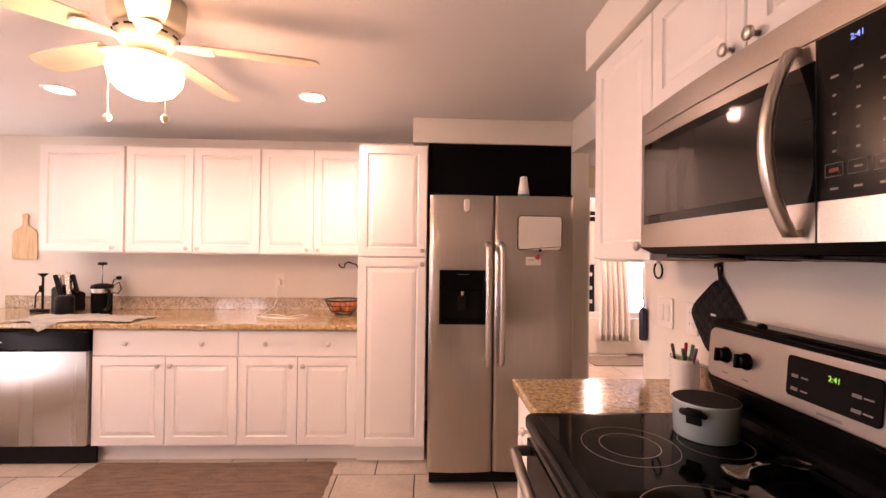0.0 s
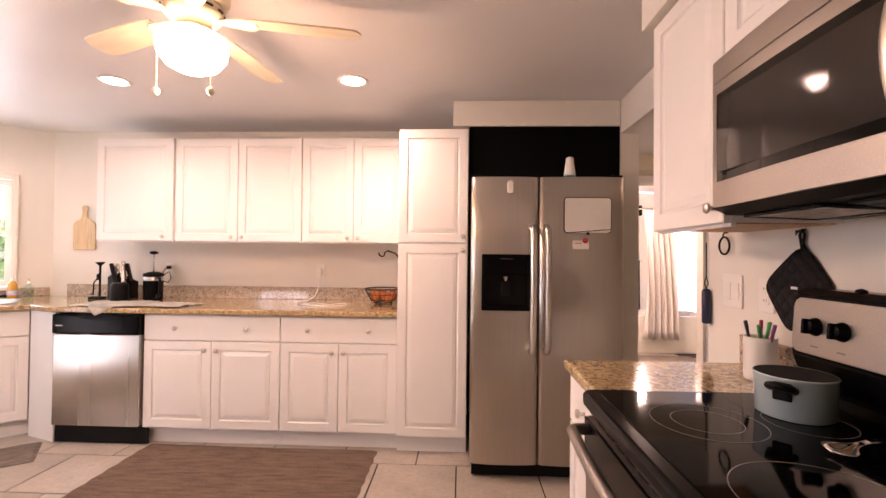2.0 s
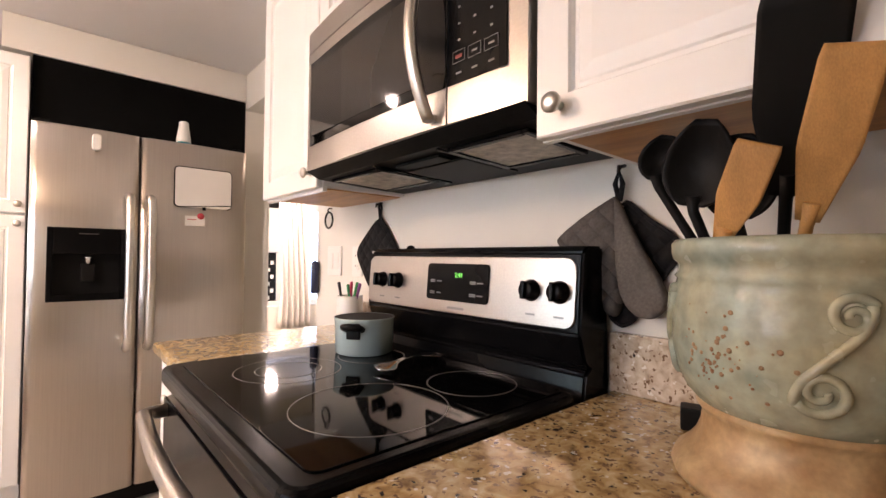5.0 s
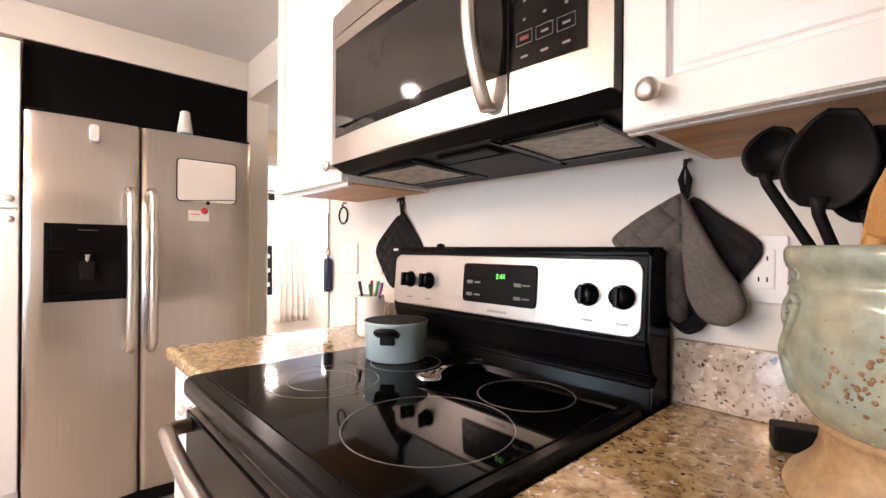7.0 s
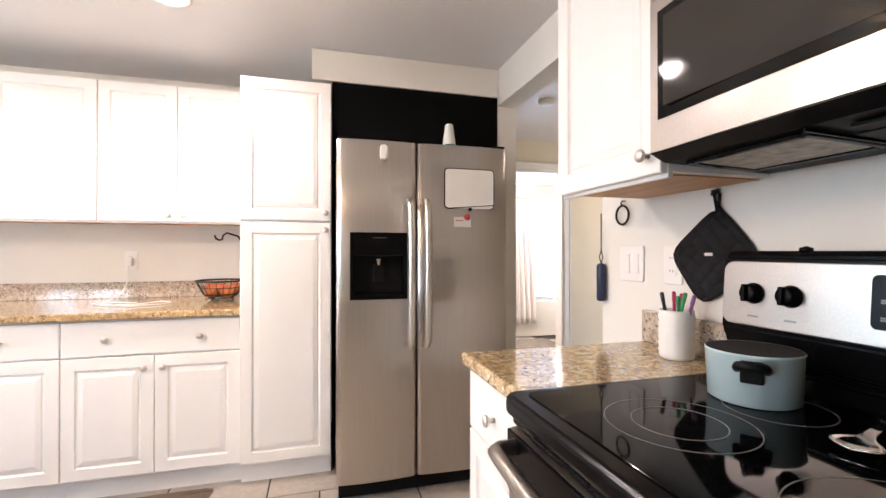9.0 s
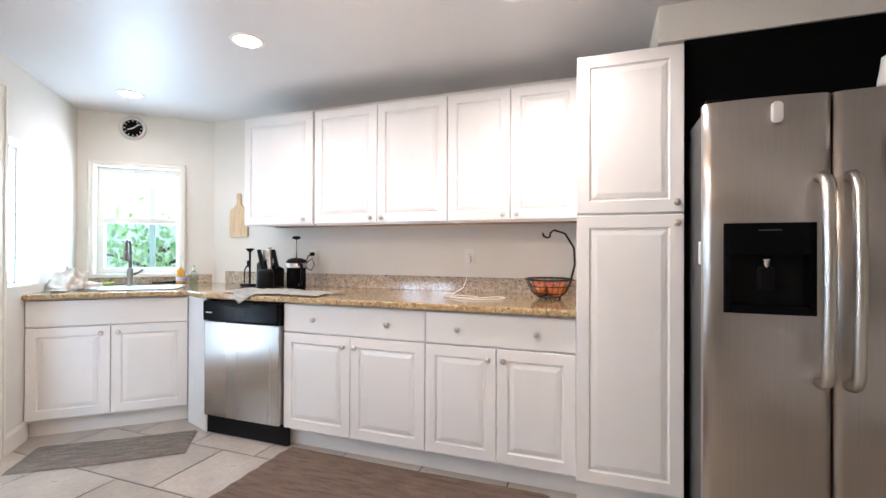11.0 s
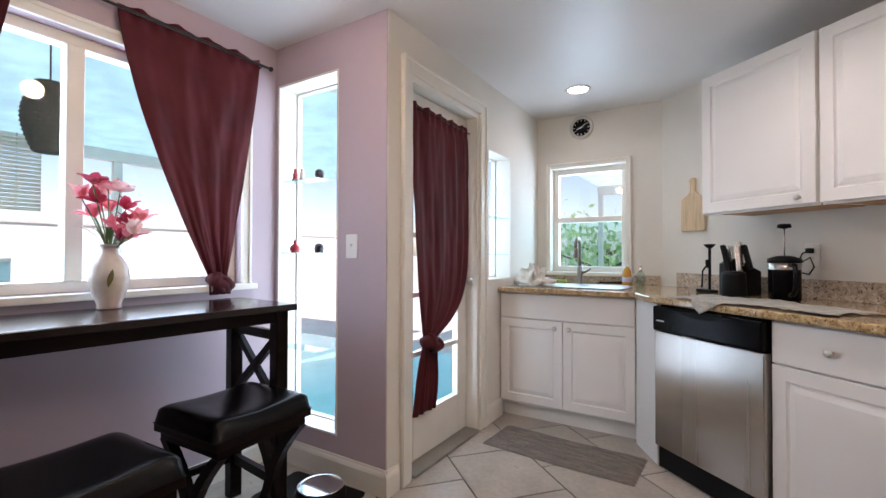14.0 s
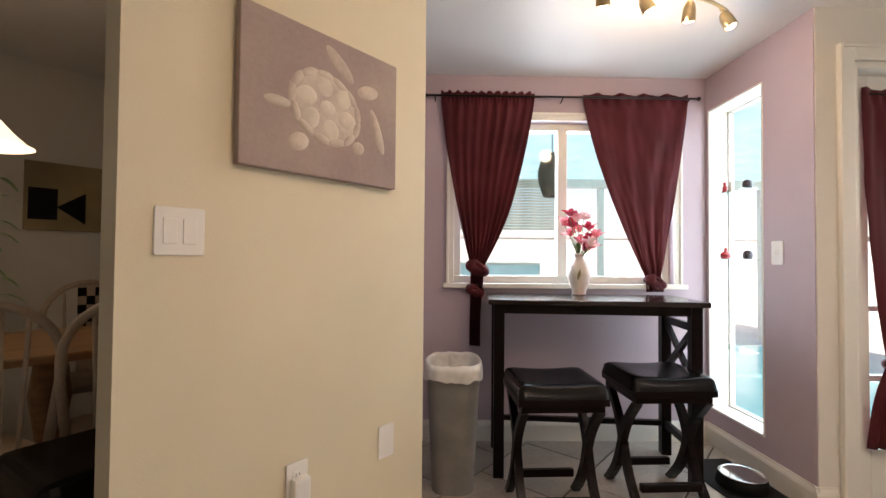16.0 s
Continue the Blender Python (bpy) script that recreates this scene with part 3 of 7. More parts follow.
def put_knob(parent, x, z):
    k = new("knob", KNOB)
    k.parent = parent
    k.matrix_basis = pose(x, 0, z, 90)
    return k


def cabinet(name, m, w, z0, z1, d, fronts, label, toe=0.0, wood_under=False, group=""):
    """fronts: (kind, x0, x1, z0, z1, [knob x, z ...]) in the cabinet's own x and height above the floor."""
    top = thing(name, m, label, "cabinet", group)
    part("body", box(0.0005, w - 0.0005, 0.021, d, z0, z1, 0.001, 1), WHITE, top)
    if toe:
        part("toe_kick", box(0.0005, w - 0.0005, 0.065, 0.085, 0, toe - 0.001), WHITE, top)
    if wood_under:
        part("underside", box(0.02, w - 0.02, 0.035, d - 0.005, z0 - 0.004, z0 - 0.0005), BIRCH, top, "bare birch underside")
        part("bottom_rail", box(0.0005, w - 0.0005, 0.021, 0.034, z0 - 0.012, z0 - 0.0005), WHITE, top)
    for kind, a, b, c, e, knobs in fronts:
        f = part("drawer_front" if kind == "drawer" else "door", panel_bm(b - a - 0.004, e - c - 0.004, raised=kind == "door"), WHITE, top, at=pose(a + 0.002, 0, c + 0.002))
        for kx, kz in knobs:
            put_knob(f, kx - a - 0.002, kz - c - 0.002)
    return top


def base_pair(name, x0, x1, label):
    w = x1 - x0
    h = w / 2
    return cabinet(name, pose(x0, 3.085, 0), w, 0.10, 0.876, 0.72, [
        ("drawer", 0, w, 0.70, 0.872, [(w * 0.24, 0.785), (w * 0.76, 0.785)]),
        ("door", 0, h, 0.115, 0.698, [(h - 0.04, 0.64)]), ("door", h, w, 0.115, 0.698, [(h + 0.04, 0.64)])], label, 0.10, group="base cabinets")


base_pair("base_cabinet", -1.95, -1.018, "white thermofoil base cabinet with one wide drawer and two doors")
base_pair("base_cabinet", -1.018, -0.237, "white thermofoil base cabinet beside the tall pantry")
wp = 0.454
cabinet("pantry_cabinet", pose(-0.237, 3.05, 0), wp, 0.10, 2.113, 0.755, [
    ("door", 0, wp, 0.115, 1.362, [(wp - 0.03, 1.32)]), ("door", 0, wp, 1.368, 2.11, [(wp - 0.03, 1.41)])], "tall white pantry cabinet with two stacked doors", 0.10)
UP = 1.375
for x0, x1, two, lab in ((-2.605, -2.004, False, "white single-door wall cabinet at the window end"), (-1.998, -1.024, True, "white double-door wall cabinet over the counter"), (-1.022, -0.239, True, "white double-door wall cabinet beside the pantry")):
    w = x1 - x0
    fr = [("door", 0, w / 2, UP, 2.157, [(w / 2 - 0.04, UP + 0.035)]), ("door", w / 2, w, UP, 2.157, [(w / 2 + 0.04, UP + 0.035)])] if two else [("door", 0, w, UP, 2.157, [(w - 0.07, UP + 0.035)])]
    cabinet("wall_cabinet", pose(x0, 3.45 if two else 3.44, 0), w, UP + 0.004, 2.155, 0.365, fr, lab, 0, True, "wall cabinets")
# corner sink base and its filler
cabinet("sink_cabinet", NF @ pose(-0.01, 1.285, 0), 0.895, 0.10, 0.876, 0.70, [
    ("drawer", 0, 0.895, 0.70, 0.872, []), ("door", 0, 0.447, 0.115, 0.698, [(0.40, 0.65)]), ("door", 0.447, 0.895, 0.115, 0.698, [(0.495, 0.65)])],
    "white corner sink cabinet set at an angle", 0.10)
pA, pB = Vector(W(0.888, 1.285)), Vector((-2.571, 3.087))
ang = math.degrees(math.atan2(pB.y - pA.y, pB.x - pA.x))
L_ = (pB - pA).length
solid("filler_panel", box(0, L_, 0.0, 0.018, 0.0, 0.876, 0.001, 1), WHITE, pose(pA.x, pA.y, 0, 0, 0, ang), "white filler panel between sink cabinet and dishwasher", "panel")

# right side


def right(y, x):
    """A pose for things on the range wall: own x runs towards -y, own front faces the room."""
    return pose(x, y, 0, 0, 0, -90)


cabinet("range_side_cabinet", right(1.822, 0.575), 0.375, 0.10, 0.876, 0.615, [
    ("drawer", 0, 0.375, 0.70, 0.872, [(0.19, 0.785)]), ("door", 0, 0.375, 0.115, 0.698, [(0.335, 0.64)])], "narrow white base cabinet beside the range", 0.10)
cabinet("range_side_cabinet", right(0.676, 0.575), 1.50, 0.10, 0.876, 0.615, [
    ("drawer", 0, 0.75, 0.70, 0.872, [(0.2, 0.785)]), ("door", 0, 0.375, 0.115, 0.698, [(0.33, 0.64)]), ("door", 0.375, 0.75, 0.115, 0.698, [(0.42, 0.64)]),
    ("drawer", 0.75, 1.5, 0.70, 0.872, [(1.1, 0.785)]), ("door", 0.75, 1.125, 0.115, 0.698, [(1.08, 0.64)]), ("door", 1.125, 1.5, 0.115, 0.698, [(1.17, 0.64)])], "white base cabinet under the crock counter", 0.10)
cabinet("wall_cabinet", right(1.851, 0.88), 0.438, 1.385, 2.138, 0.315, [("door", 0, 0.438, 1.38, 2.135, [(0.40, 1.425)])], "white single-door wall cabinet beside the microwave", 0, True, "wall cabinets")
cabinet("wall_cabinet", right(1.411, 0.88), 0.778, 1.815, 2.138, 0.315, [("door", 0, 0.389, 1.815, 2.135, [(0.351, 1.85)]), ("door", 0.389, 0.778, 1.815, 2.135, [(0.427, 1.85)])], "short white cabinet above the microwave", 0, False, "wall cabinets")
cabinet("wall_cabinet", right(0.630, 0.862), 0.80, 1.372, 2.138, 0.333, [("door", 0, 0.80, 1.36, 2.135, [(0.045, 1.402)])], "white wall cabinet over the utensil crock", 0, True, "wall cabinets")
cabinet("wall_cabinet", right(-0.172, 0.862), 0.70, 1.372, 2.138, 0.333, [("door", 0, 0.70, 1.36, 2.135, [(0.65, 1.402)])], "white wall cabinet at the dining end", 0, True, "wall cabinets")

# ---- worktops ----
fr = 3.055
top_out = [(-0.238, fr), (-2.60, fr), W(0.885, 1.25), W(-0.013, 1.25), W(-0.013, 2.078), W(0.955, 2.078), (-3.18, 3.818), (-0.238, 3.818)]
solid("granite_worktop", prism(top_out, 0.878, 0.914, 0.009, 3), GRANITE, None, "speckled tan granite worktop with rounded edge", "worktop")
solid("granite_worktop", prism([(0.552, 1.441), (1.196, 1.441), (1.196, 1.827), (0.552, 1.827)], 0.878, 0.914, 0.009, 3), GRANITE, None, "short speckled granite worktop beside the range", "worktop")
solid("granite_worktop", prism([(0.552, -0.86), (1.196, -0.86), (1.196, 0.677), (0.552, 0.677)], 0.878, 0.914, 0.009, 3), GRANITE, None, "speckled granite worktop under the crock", "worktop")
solid("backsplash", box(-3.15, -0.239, 3.797, 3.818, 0.9145, 1.015, 0.003), GRANITELIT, None, "low granite backsplash along the wall", "backsplash")
solid("backsplash", box(0.0, 0.945, 2.056, 2.077, 0.9145, 0.985, 0.003), GRANITELIT, NF, "low granite backsplash under the sink window", "backsplash")
solid("backsplash", box(1.175, 1.197, 1.46, 1.827, 0.9145, 1.015, 0.003), GRANITELIT, None, "low granite backsplash beside the range", "backsplash")
solid("backsplash", box(1.175, 1.197, -0.86, 0.676, 0.9145, 1.033, 0.003), GRANITELIT, None, "low granite backsplash behind the crock", "backsplash")

# ---- dishwasher ----
dwsh = thing("dishwasher", pose(-2.565, 3.06, 0), "stainless steel dishwasher with black control panel", "dishwasher")
part("body", box(0.004, 0.608, 0.045, 0.6, 0.09, 0.872), BLACKM, dwsh)
part("door_panel", box(0.006, 0.606, 0, 0.043, 0.125, 0.735, 0.006), STEEL, dwsh)
part("control_panel", box(0.006, 0.606, -0.014, 0.04, 0.738, 0.868, 0.012, 3), BLACK, dwsh)
part("handle_pocket", prism([(0.14, 0.0)] + [(0.14 + 0.33 * i / 14, -0.026 * math.sin(math.pi * i / 14)) for i in range(1, 14)] + [(0.47, 0.0)], 0, 0.003, 0, 1, UPRIGHT), BLACKM, dwsh, "", pose(0, -0.0135, 0.858))
part("maker_mark", box(0.035, 0.085, -0.0152, -0.0145, 0.79, 0.797), PLASTICW, dwsh)
part("vent_strip", box(0.18, 0.42, -0.014, -0.006, 0.862, 0.868), BLACKM, dwsh)
part("kick_plate", box(0.004, 0.65, 0.03, 0.05, 0.004, 0.118), BLACKM, dwsh)

# ---- refrigerator ----
fr_ = thing("refrigerator", pose(0.233, 2.73, 0), "stainless side-by-side refrigerator with black ice dispenser", "refrigerator")
part("body", box(0.012, 0.856, 0.075, 0.82, 0.03, 1.735, 0.006), GREYMETAL, fr_)
part("kick_grille", box(0.012, 0.856, 0.07, 0.1, 0.012, 0.095, 0.003), BLACKM, fr_)


def fridge_door(x0, x1, hole=None):
    def curve(x):
        return 0.012 * ((x - (x0 + x1) / 2) / ((x1 - x0) / 2)) ** 2
    xs = sorted(set([x0, x0 + 0.008, x0 + 0.025, x1 - 0.025, x1 - 0.008, x1] + ([hole[0], hole[1]] if hole else []) + [x0 + (x1 - x0) * i / 10 for i in range(2, 9)]))
    zs = [0.10, 0.108] + ([hole[2], hole[3]] if hole else []) + [1.735, 1.743]
    bm = bmesh.new()

    def y(x, z):
        e = 0.014 if x in (x0, x1) else (0.003 if x in (x0 + 0.008, x1 - 0.008) else 0)
        return curve(x) + e + (0.006 if z in (0.10, 1.743) else 0)
    g = {(x, z): bm.verts.new((x, y(x, z), z)) for x in xs for z in zs}
    for a, b in zip(xs, xs[1:]):
        for c, d in zip(zs, zs[1:]):
            if hole and hole[0] <= a and b <= hole[1] and hole[2] <= c and d <= hole[3]:
                continue
            bm.faces.new((g[a, c], g[b, c], g[b, d], g[a, d])).smooth = True
    bound = [e for e in bm.edges if e.is_boundary]
    for e in bound:
        e.smooth = False
    r = bmesh.ops.extrude_edge_only(bm, edges=bound)
    for v in [v for v in r["geom"] if isinstance(v, bmesh.types.BMVert)]:
        v.co.y = 0.068
    bmesh.ops.recalc_face_normals(bm, faces=bm.faces)
    return bm


HOLE = (0.062, 0.334, 0.975, 1.298)
fl = part("freezer_door", fridge_door(0.0, 0.383, HOLE), FSTEEL, fr_)
frd = part("fridge_door", fridge_door(0.389, 0.868), FSTEEL, fr_)
hx0, hx1, hz0, hz1 = HOLE
disp = part("ice_dispenser", box(hx0, hx1, 0.062, 0.07, hz0, hz1), BLACKM, fl, "black ice and water dispenser")
part("dispenser_cheek", box(hx0 - 0.002, hx0 + 0.018, -0.003, 0.061, hz0, hz1, 0.004), BLACK, fl)
part("dispenser_cheek", box(hx1 - 0.018, hx1 + 0.002, -0.003, 0.061, hz0, hz1, 0.004), BLACK, fl)
part("dispenser_panel", box(hx0 + 0.018, hx1 - 0.018, -0.004, 0.061, hz1 - 0.115, hz1, 0.004), BLACK, fl)
part("drip_tray", box(hx0 + 0.018, hx1 - 0.018, -0.004, 0.061, hz0, hz0 + 0.03, 0.004), BLACK, fl)
part("paddle", box(0.175, 0.225, 0.03, 0.05, 1.06, 1.14, 0.006), BLACKM, fl)
part("spout", lathe([(0.016, 0), (0.016, 0.03), (0.02, 0.035)], 14), CHROME, fl, "", pose(0.2, 0.04, 1.135))
part("dial_bars", box(0.165, 0.235, -0.0055, -0.0045, 1.270, 1.2735), GREYMETAL, fl, "small grey printed bar")
for nm, xx, s in (("freezer_handle", 0.345, -1), ("fridge_handle", 0.425, 1)):
    pts = [(xx, 0.008, 1.452), (xx, -0.022, 1.450), (xx, -0.044, 1.438), (xx, -0.056, 1.415)] + [(xx, -0.060 - 0.008 * math.sin(math.pi * i / 10), 1.39 - 0.58 * i / 10) for i in range(11)] + [(xx, -0.056, 0.785), (xx, -0.044, 0.762), (xx, -0.022, 0.750), (xx, 0.008, 0.748)]
    part(nm, tube(pts, 0.0185, 16), NICKEL, fl if s < 0 else frd, "tall curved steel bar handle")
part("hinge_cover", box(0.80, 0.86, 0.02, 0.12, 1.743, 1.757, 0.004), BLACKM, fr_)
part("hinge_cover", box(0.008, 0.06, 0.02, 0.12, 1.743, 1.757, 0.004), BLACKM, fr_)

# ---- range ----
rg = thing("electric_range", right(1.437, 0.52), "stainless and black electric range with smooth glass cooktop", "range")
RWD = 0.756
part("body", box(0.003, RWD - 0.003, 0.06, 0.66, 0.02, 0.885), BLACKM, rg)
ol = rounded(RWD, 0.575, 0.035)
part("cooktop_frame", prism([(x, y - 0.012) for x, y in ol], 0.884, 0.924, 0.012, 3), BLACK, rg, "black rounded cooktop frame")
part("cooktop", prism([(x + 0.03, y + 0.028) for x, y in rounded(RWD - 0.06, 0.525, 0.02)], 0.9235, 0.9265, 0.001, 1), CERAN, rg, "black ceramic glass cooktop")
RING = mat("grey_printed_ring", (0.16, 0.15, 0.14), 0.35)
for cx, cy, rads in ((0.24, 0.20, (0.115, 0.072)), (0.235, 0.42, (0.085,)), (0.565, 0.21, (0.135,)), (0.575, 0.445, (0.092,))):
    for r_ in rads:
        part("burner_ring", lathe([(r_ - 0.0018, 0), (r_ - 0.0018, 0.0004), (r_, 0.0004), (r_, 0)], 64, closed=False), RING, rg, "thin printed burner ring", pose(cx, cy, 0.9266))
part("front_rail", box(0.004, RWD - 0.004, 0.012, 0.07, 0.858, 0.883, 0.006), BLACK, rg)
odoor = part("oven_door", box(0.006, RWD - 0.006, 0.0, 0.058, 0.215, 0.855, 0.012), STEELH, rg, "stainless oven door")
part("oven_window", box(0.10, RWD - 0.10, -0.0025, 0.01, 0.33, 0.66, 0.002), DARKGLASS, odoor, "dark glass oven window")
part("oven_top_strip", box(0.012, RWD - 0.012, -0.003, 0.02, 0.735, 0.852, 0.003), BLACK, odoor)
for i in range(9):
    part("vent_slot", box(0.10 + 0.063 * i, 0.145 + 0.063 * i, 0.008, 0.014, 0.862, 0.867), BLACKM, rg)
pts = [(0.05, 0.01, 0.830), (0.05, -0.035, 0.830)] + [(0.06 + (RWD - 0.12) * i / 12, -0.048 - 0.014 * math.sin(math.pi * i / 12), 0.830) for i in range(13)] + [(RWD - 0.05, -0.035, 0.830), (RWD - 0.05, 0.01, 0.830)]
part("oven_handle", tube(pts, 0.015, 12), STEELH, odoor, "curved steel bar handle")
part("storage_drawer", box(0.006, RWD - 0.006, 0.004, 0.058, 0.05, 0.208, 0.008), STEELH, rg)
# backguard: black riser, sloped steel panel, black cap
bm = bmesh.new()
prof = [(0.565, 0.90), (0.575, 0.955), (0.59, 0.965), (0.575, 0.975), (0.553, 1.035), (0.565, 1.195), (0.585, 1.208), (0.655, 1.208), (0.665, 0.90)]
a = [bm.verts.new((0.0, y, z)) for y, z in prof]
b = [bm.verts.new((RWD, y, z)) for y, z in prof]
for i in range(len(prof)):
    j = (i + 1) % len(prof)
    bm.faces.new((a[i], b[i], b[j], a[j]))
bm.faces.new(a[::-1])
bm.faces.new(b)
bmesh.ops.recalc_face_normals(bm, faces=bm.faces)
bmesh.ops.bevel(bm, geom=bm.edges[:], offset=0.005, segments=2, affect="EDGES")
part("backguard", bm, BLACK, rg)
tilt = pose(0, 0.5485, 1.043, -4.5)
pnl = part("control_panel", prism(rounded(RWD - 0.016, 0.142, 0.024), 0, 0.012, 0.002, 2, UPRIGHT), STEELH, rg, "brushed steel control panel", tilt @ pose(0.006, 0.012, 0))
part("clock_window", prism(rounded(0.222, 0.094, 0.01), 0, 0.004, 0.001, 1, UPRIGHT), BLACK, pnl, "black clock window", pose(0.293, -0.0118, 0.03))
DIGIT = glow_mat("green_digits", (0.10, 0.75, 0.12), 0.45)
GREYINK = mat("grey_ink", (0.22, 0.22, 0.22), 0.5)


def words(name, text, size, m, material, parent, depth=0.0003):
    cu = bpy.data.curves.new(name, "FONT")
    cu.body, cu.size, cu.extrude, cu.align_x, cu.align_y = text, size, depth, "CENTER", "CENTER"
    tmp = bpy.data.objects.new(name, cu)
    me = bpy.data.meshes.new_from_object(tmp)
    bpy.data.objects.remove(tmp)
    me.materials.append(material)
    ob = new(name, me)
    ob.parent = parent
    ob.matrix_basis = m
    return ob


words("clock_digits", "2:41", 0.017, pose(0.415, -0.0165, 0.095, 90), DIGIT, pnl)
for i in range(3):
    for j in range(2):
        part("button_mark", box(0, 0.018, -0.0165, -0.0158, 0, 0.003), GREYINK, pnl, "", pose(0.308 + 0.026 * (i % 2), 0, 0.045 + 0.03 * j + 0.002 * i))
        part("button_mark", box(0, 0.02, -0.0165, -0.0158, 0, 0.003), GREYINK, pnl, "", pose(0.455 + 0.024 * (i % 2), 0, 0.045 + 0.03 * j + 0.002 * i))
part("maker_mark", box(0.375, 0.435, -0.0128, -0.0121, 0.010, 0.016), GREYINK, pnl)
for kx in (0.077, 0.157, 0.635, 0.705):
    k = part("burner_knob", lathe([(0.0235, 0), (0.023, 0.004), (0.020, 0.006), (0.0185, 0.021), (0.0155, 0.024), (0.002, 0.0245)], 24), BLACK, pnl, "black burner knob", pose(kx, -0.012, 0.072, 90))
    part("grip", box(-0.0045, 0.0045, -0.019, 0.019, 0.018, 0.034, 0.003), BLACK, k)
    part("dial_mark", box(-0.012, 0.012, -0.052, -0.048, 0, 0.0006), GREYINK, k)
part("vent_knob", lathe([(0.012, 0), (0.012, 0.008), (0.002, 0.012)], 12), BLACK, rg, "", pose(0.16, 0.6, 1.206))

# ---- microwave ----
mw = thing("microwave_oven", right(1.410, 0.835), "stainless over-the-range microwave with dark glass door", "microwave")
MW = 0.775
part("case", box(0.002, MW - 0.002, 0.03, 0.36, 1.425, 1.808, 0.003), BLACKM, mw, "black steel case")


def mwf(x):
    return 0.016 * (2 * x / MW - 1) ** 2


def bowed(x0, x1, z0, z1, front, back, n=12):
    """A slab with a gently bowed front."""
    bm = bmesh.new()
    cols = []
    for i in range(n + 1):
        x = x0 + (x1 - x0) * i / n
        cols.append([bm.verts.new((x, y, z)) for y, z in ((mwf(x) + front, z0), (mwf(x) + front, z1), (back, z1), (back, z0))])
    for a, b in zip(cols, cols[1:]):
        for i in range(4):
            bm.faces.new((a[i], b[i], b[(i + 1) % 4], a[(i + 1) % 4]))
    bm.faces.new(cols[0])
    bm.faces.new(cols[-1][::-1])
    bmesh.ops.recalc_face_normals(bm, faces=bm.faces)
    return bm


part("vent_strip", bowed(0, MW, 1.752, 1.81, 0.0, 0.04), STEELH, mw)
mdoor = part("door", bowed(0, 0.601, 1.42, 1.749, 0.0, 0.04), STEELH, mw, "stainless microwave door")
glass_ = part("glass", bowed(0.028, 0.600, 1.486, 1.716, -0.002, 0.01), DARKGLASS, mdoor, "black glass door window")
MESHG = mat("grey_screened_glass", (0.03, 0.026, 0.023), 0.06, var=0.06, spec=0.3)
part("screened_pane", bowed(0.055, 0.515, 1.508, 1.694, -0.003, 0.0), MESHG, glass_, "grey perforated screen behind the glass")
ctl = part("control_side", bowed(0.605, MW, 1.42, 1.749, 0.0, 0.04, 4), STEELH, mw)
part("keypad", bowed(0.6055, 0.738, 1.486, 1.747, -0.002, 0.01, 4), BLACK, ctl, "black keypad")
KEYINK = mat("pale_key_ink", (0.26, 0.25, 0.24), 0.5)
for r in range(7):
    for c in range(3):
        xx = 0.635 + c * 0.036
        wide_ = 0.0065 if r in (0, 1, 6) else 0.0028
        part("key_mark", box(-wide_, wide_, -0.0008, 0, -0.0017, 0.0017), KEYINK, ctl, "", pose(xx, mwf(xx) - 0.002, 1.503 + r * 0.029))
        if r == 1:
            part("key_outline", tube([(-0.015, -0.001, -0.010), (0.015, -0.001, -0.010), (0.015, -0.001, 0.010), (-0.015, -0.001, 0.010), (-0.015, -0.001, -0.010)], 0.0007, 4), GREYINK, ctl, "", pose(xx, mwf(xx) - 0.002, 1.532))
part("key_mark", box(-0.008, 0.008, -0.0012, 0, -0.003, 0.003), mat("red_key_ink", (0.25, 0.025, 0.02), 0.5), ctl, "red stop key", pose(0.635, mwf(0.635) - 0.0022, 1.532))
words("clock_digits", "2:41", 0.013, pose(0.67, mwf(0.67) - 0.0032, 1.726, 90), glow_mat("blue_digits", (0.1, 0.3, 1.0), 0.6), ctl)
# the handle is one flat bar that bows away from the door and is cut square at both ends
bm = bmesh.new()
prev = None
for i in range(21):
    k = i / 20
    z, y = 1.748 - 0.318 * k, -0.004 - 0.046 * (1 - (2 * k - 1) ** 2)
    ring = [bm.verts.new((0.568 + dx, y + dy, z)) for dx, dy in ((-0.013, 0.0), (-0.0115, -0.009), (-0.006, -0.013), (0.006, -0.013), (0.0115, -0.009), (0.013, 0.0), (0.010, 0.004), (-0.010, 0.004))]
    if prev:
        for j in range(8):
            bm.faces.new((prev[j], prev[(j + 1) % 8], ring[(j + 1) % 8], ring[j])).smooth = True
    else:
        bm.faces.new(ring)
    prev = ring
bm.faces.new(prev[::-1])
bmesh.ops.recalc_face_normals(bm, faces=bm.faces)
handle_ = part("handle", bm, NICKEL, mdoor, "bowed steel bar handle")
for z in (1.741, 1.437):
    part("handle_foot", box(0.558, 0.578, -0.006, 0.006, z - 0.006, z + 0.006, 0.002), NICKEL, handle_)
bm = bmesh.new()
pr = [(0.012, 1.42), (0.05, 1.402), (0.35, 1.392), (0.355, 1.424), (0.02, 1.424)]
a = [bm.verts.new((0.003, y, z)) for y, z in pr]
b = [bm.verts.new((MW - 0.003, y, z)) for y, z in pr]
for i in range(len(pr)):
    bm.faces.new((a[i], b[i], b[(i + 1) % 5], a[(i + 1) % 5]))
bm.faces.new(a[::-1])
bm.faces.new(b)
bmesh.ops.recalc_face_normals(bm, faces=bm.faces)
under = part("underside", bm, BLACKM, mw, "black vented underside")
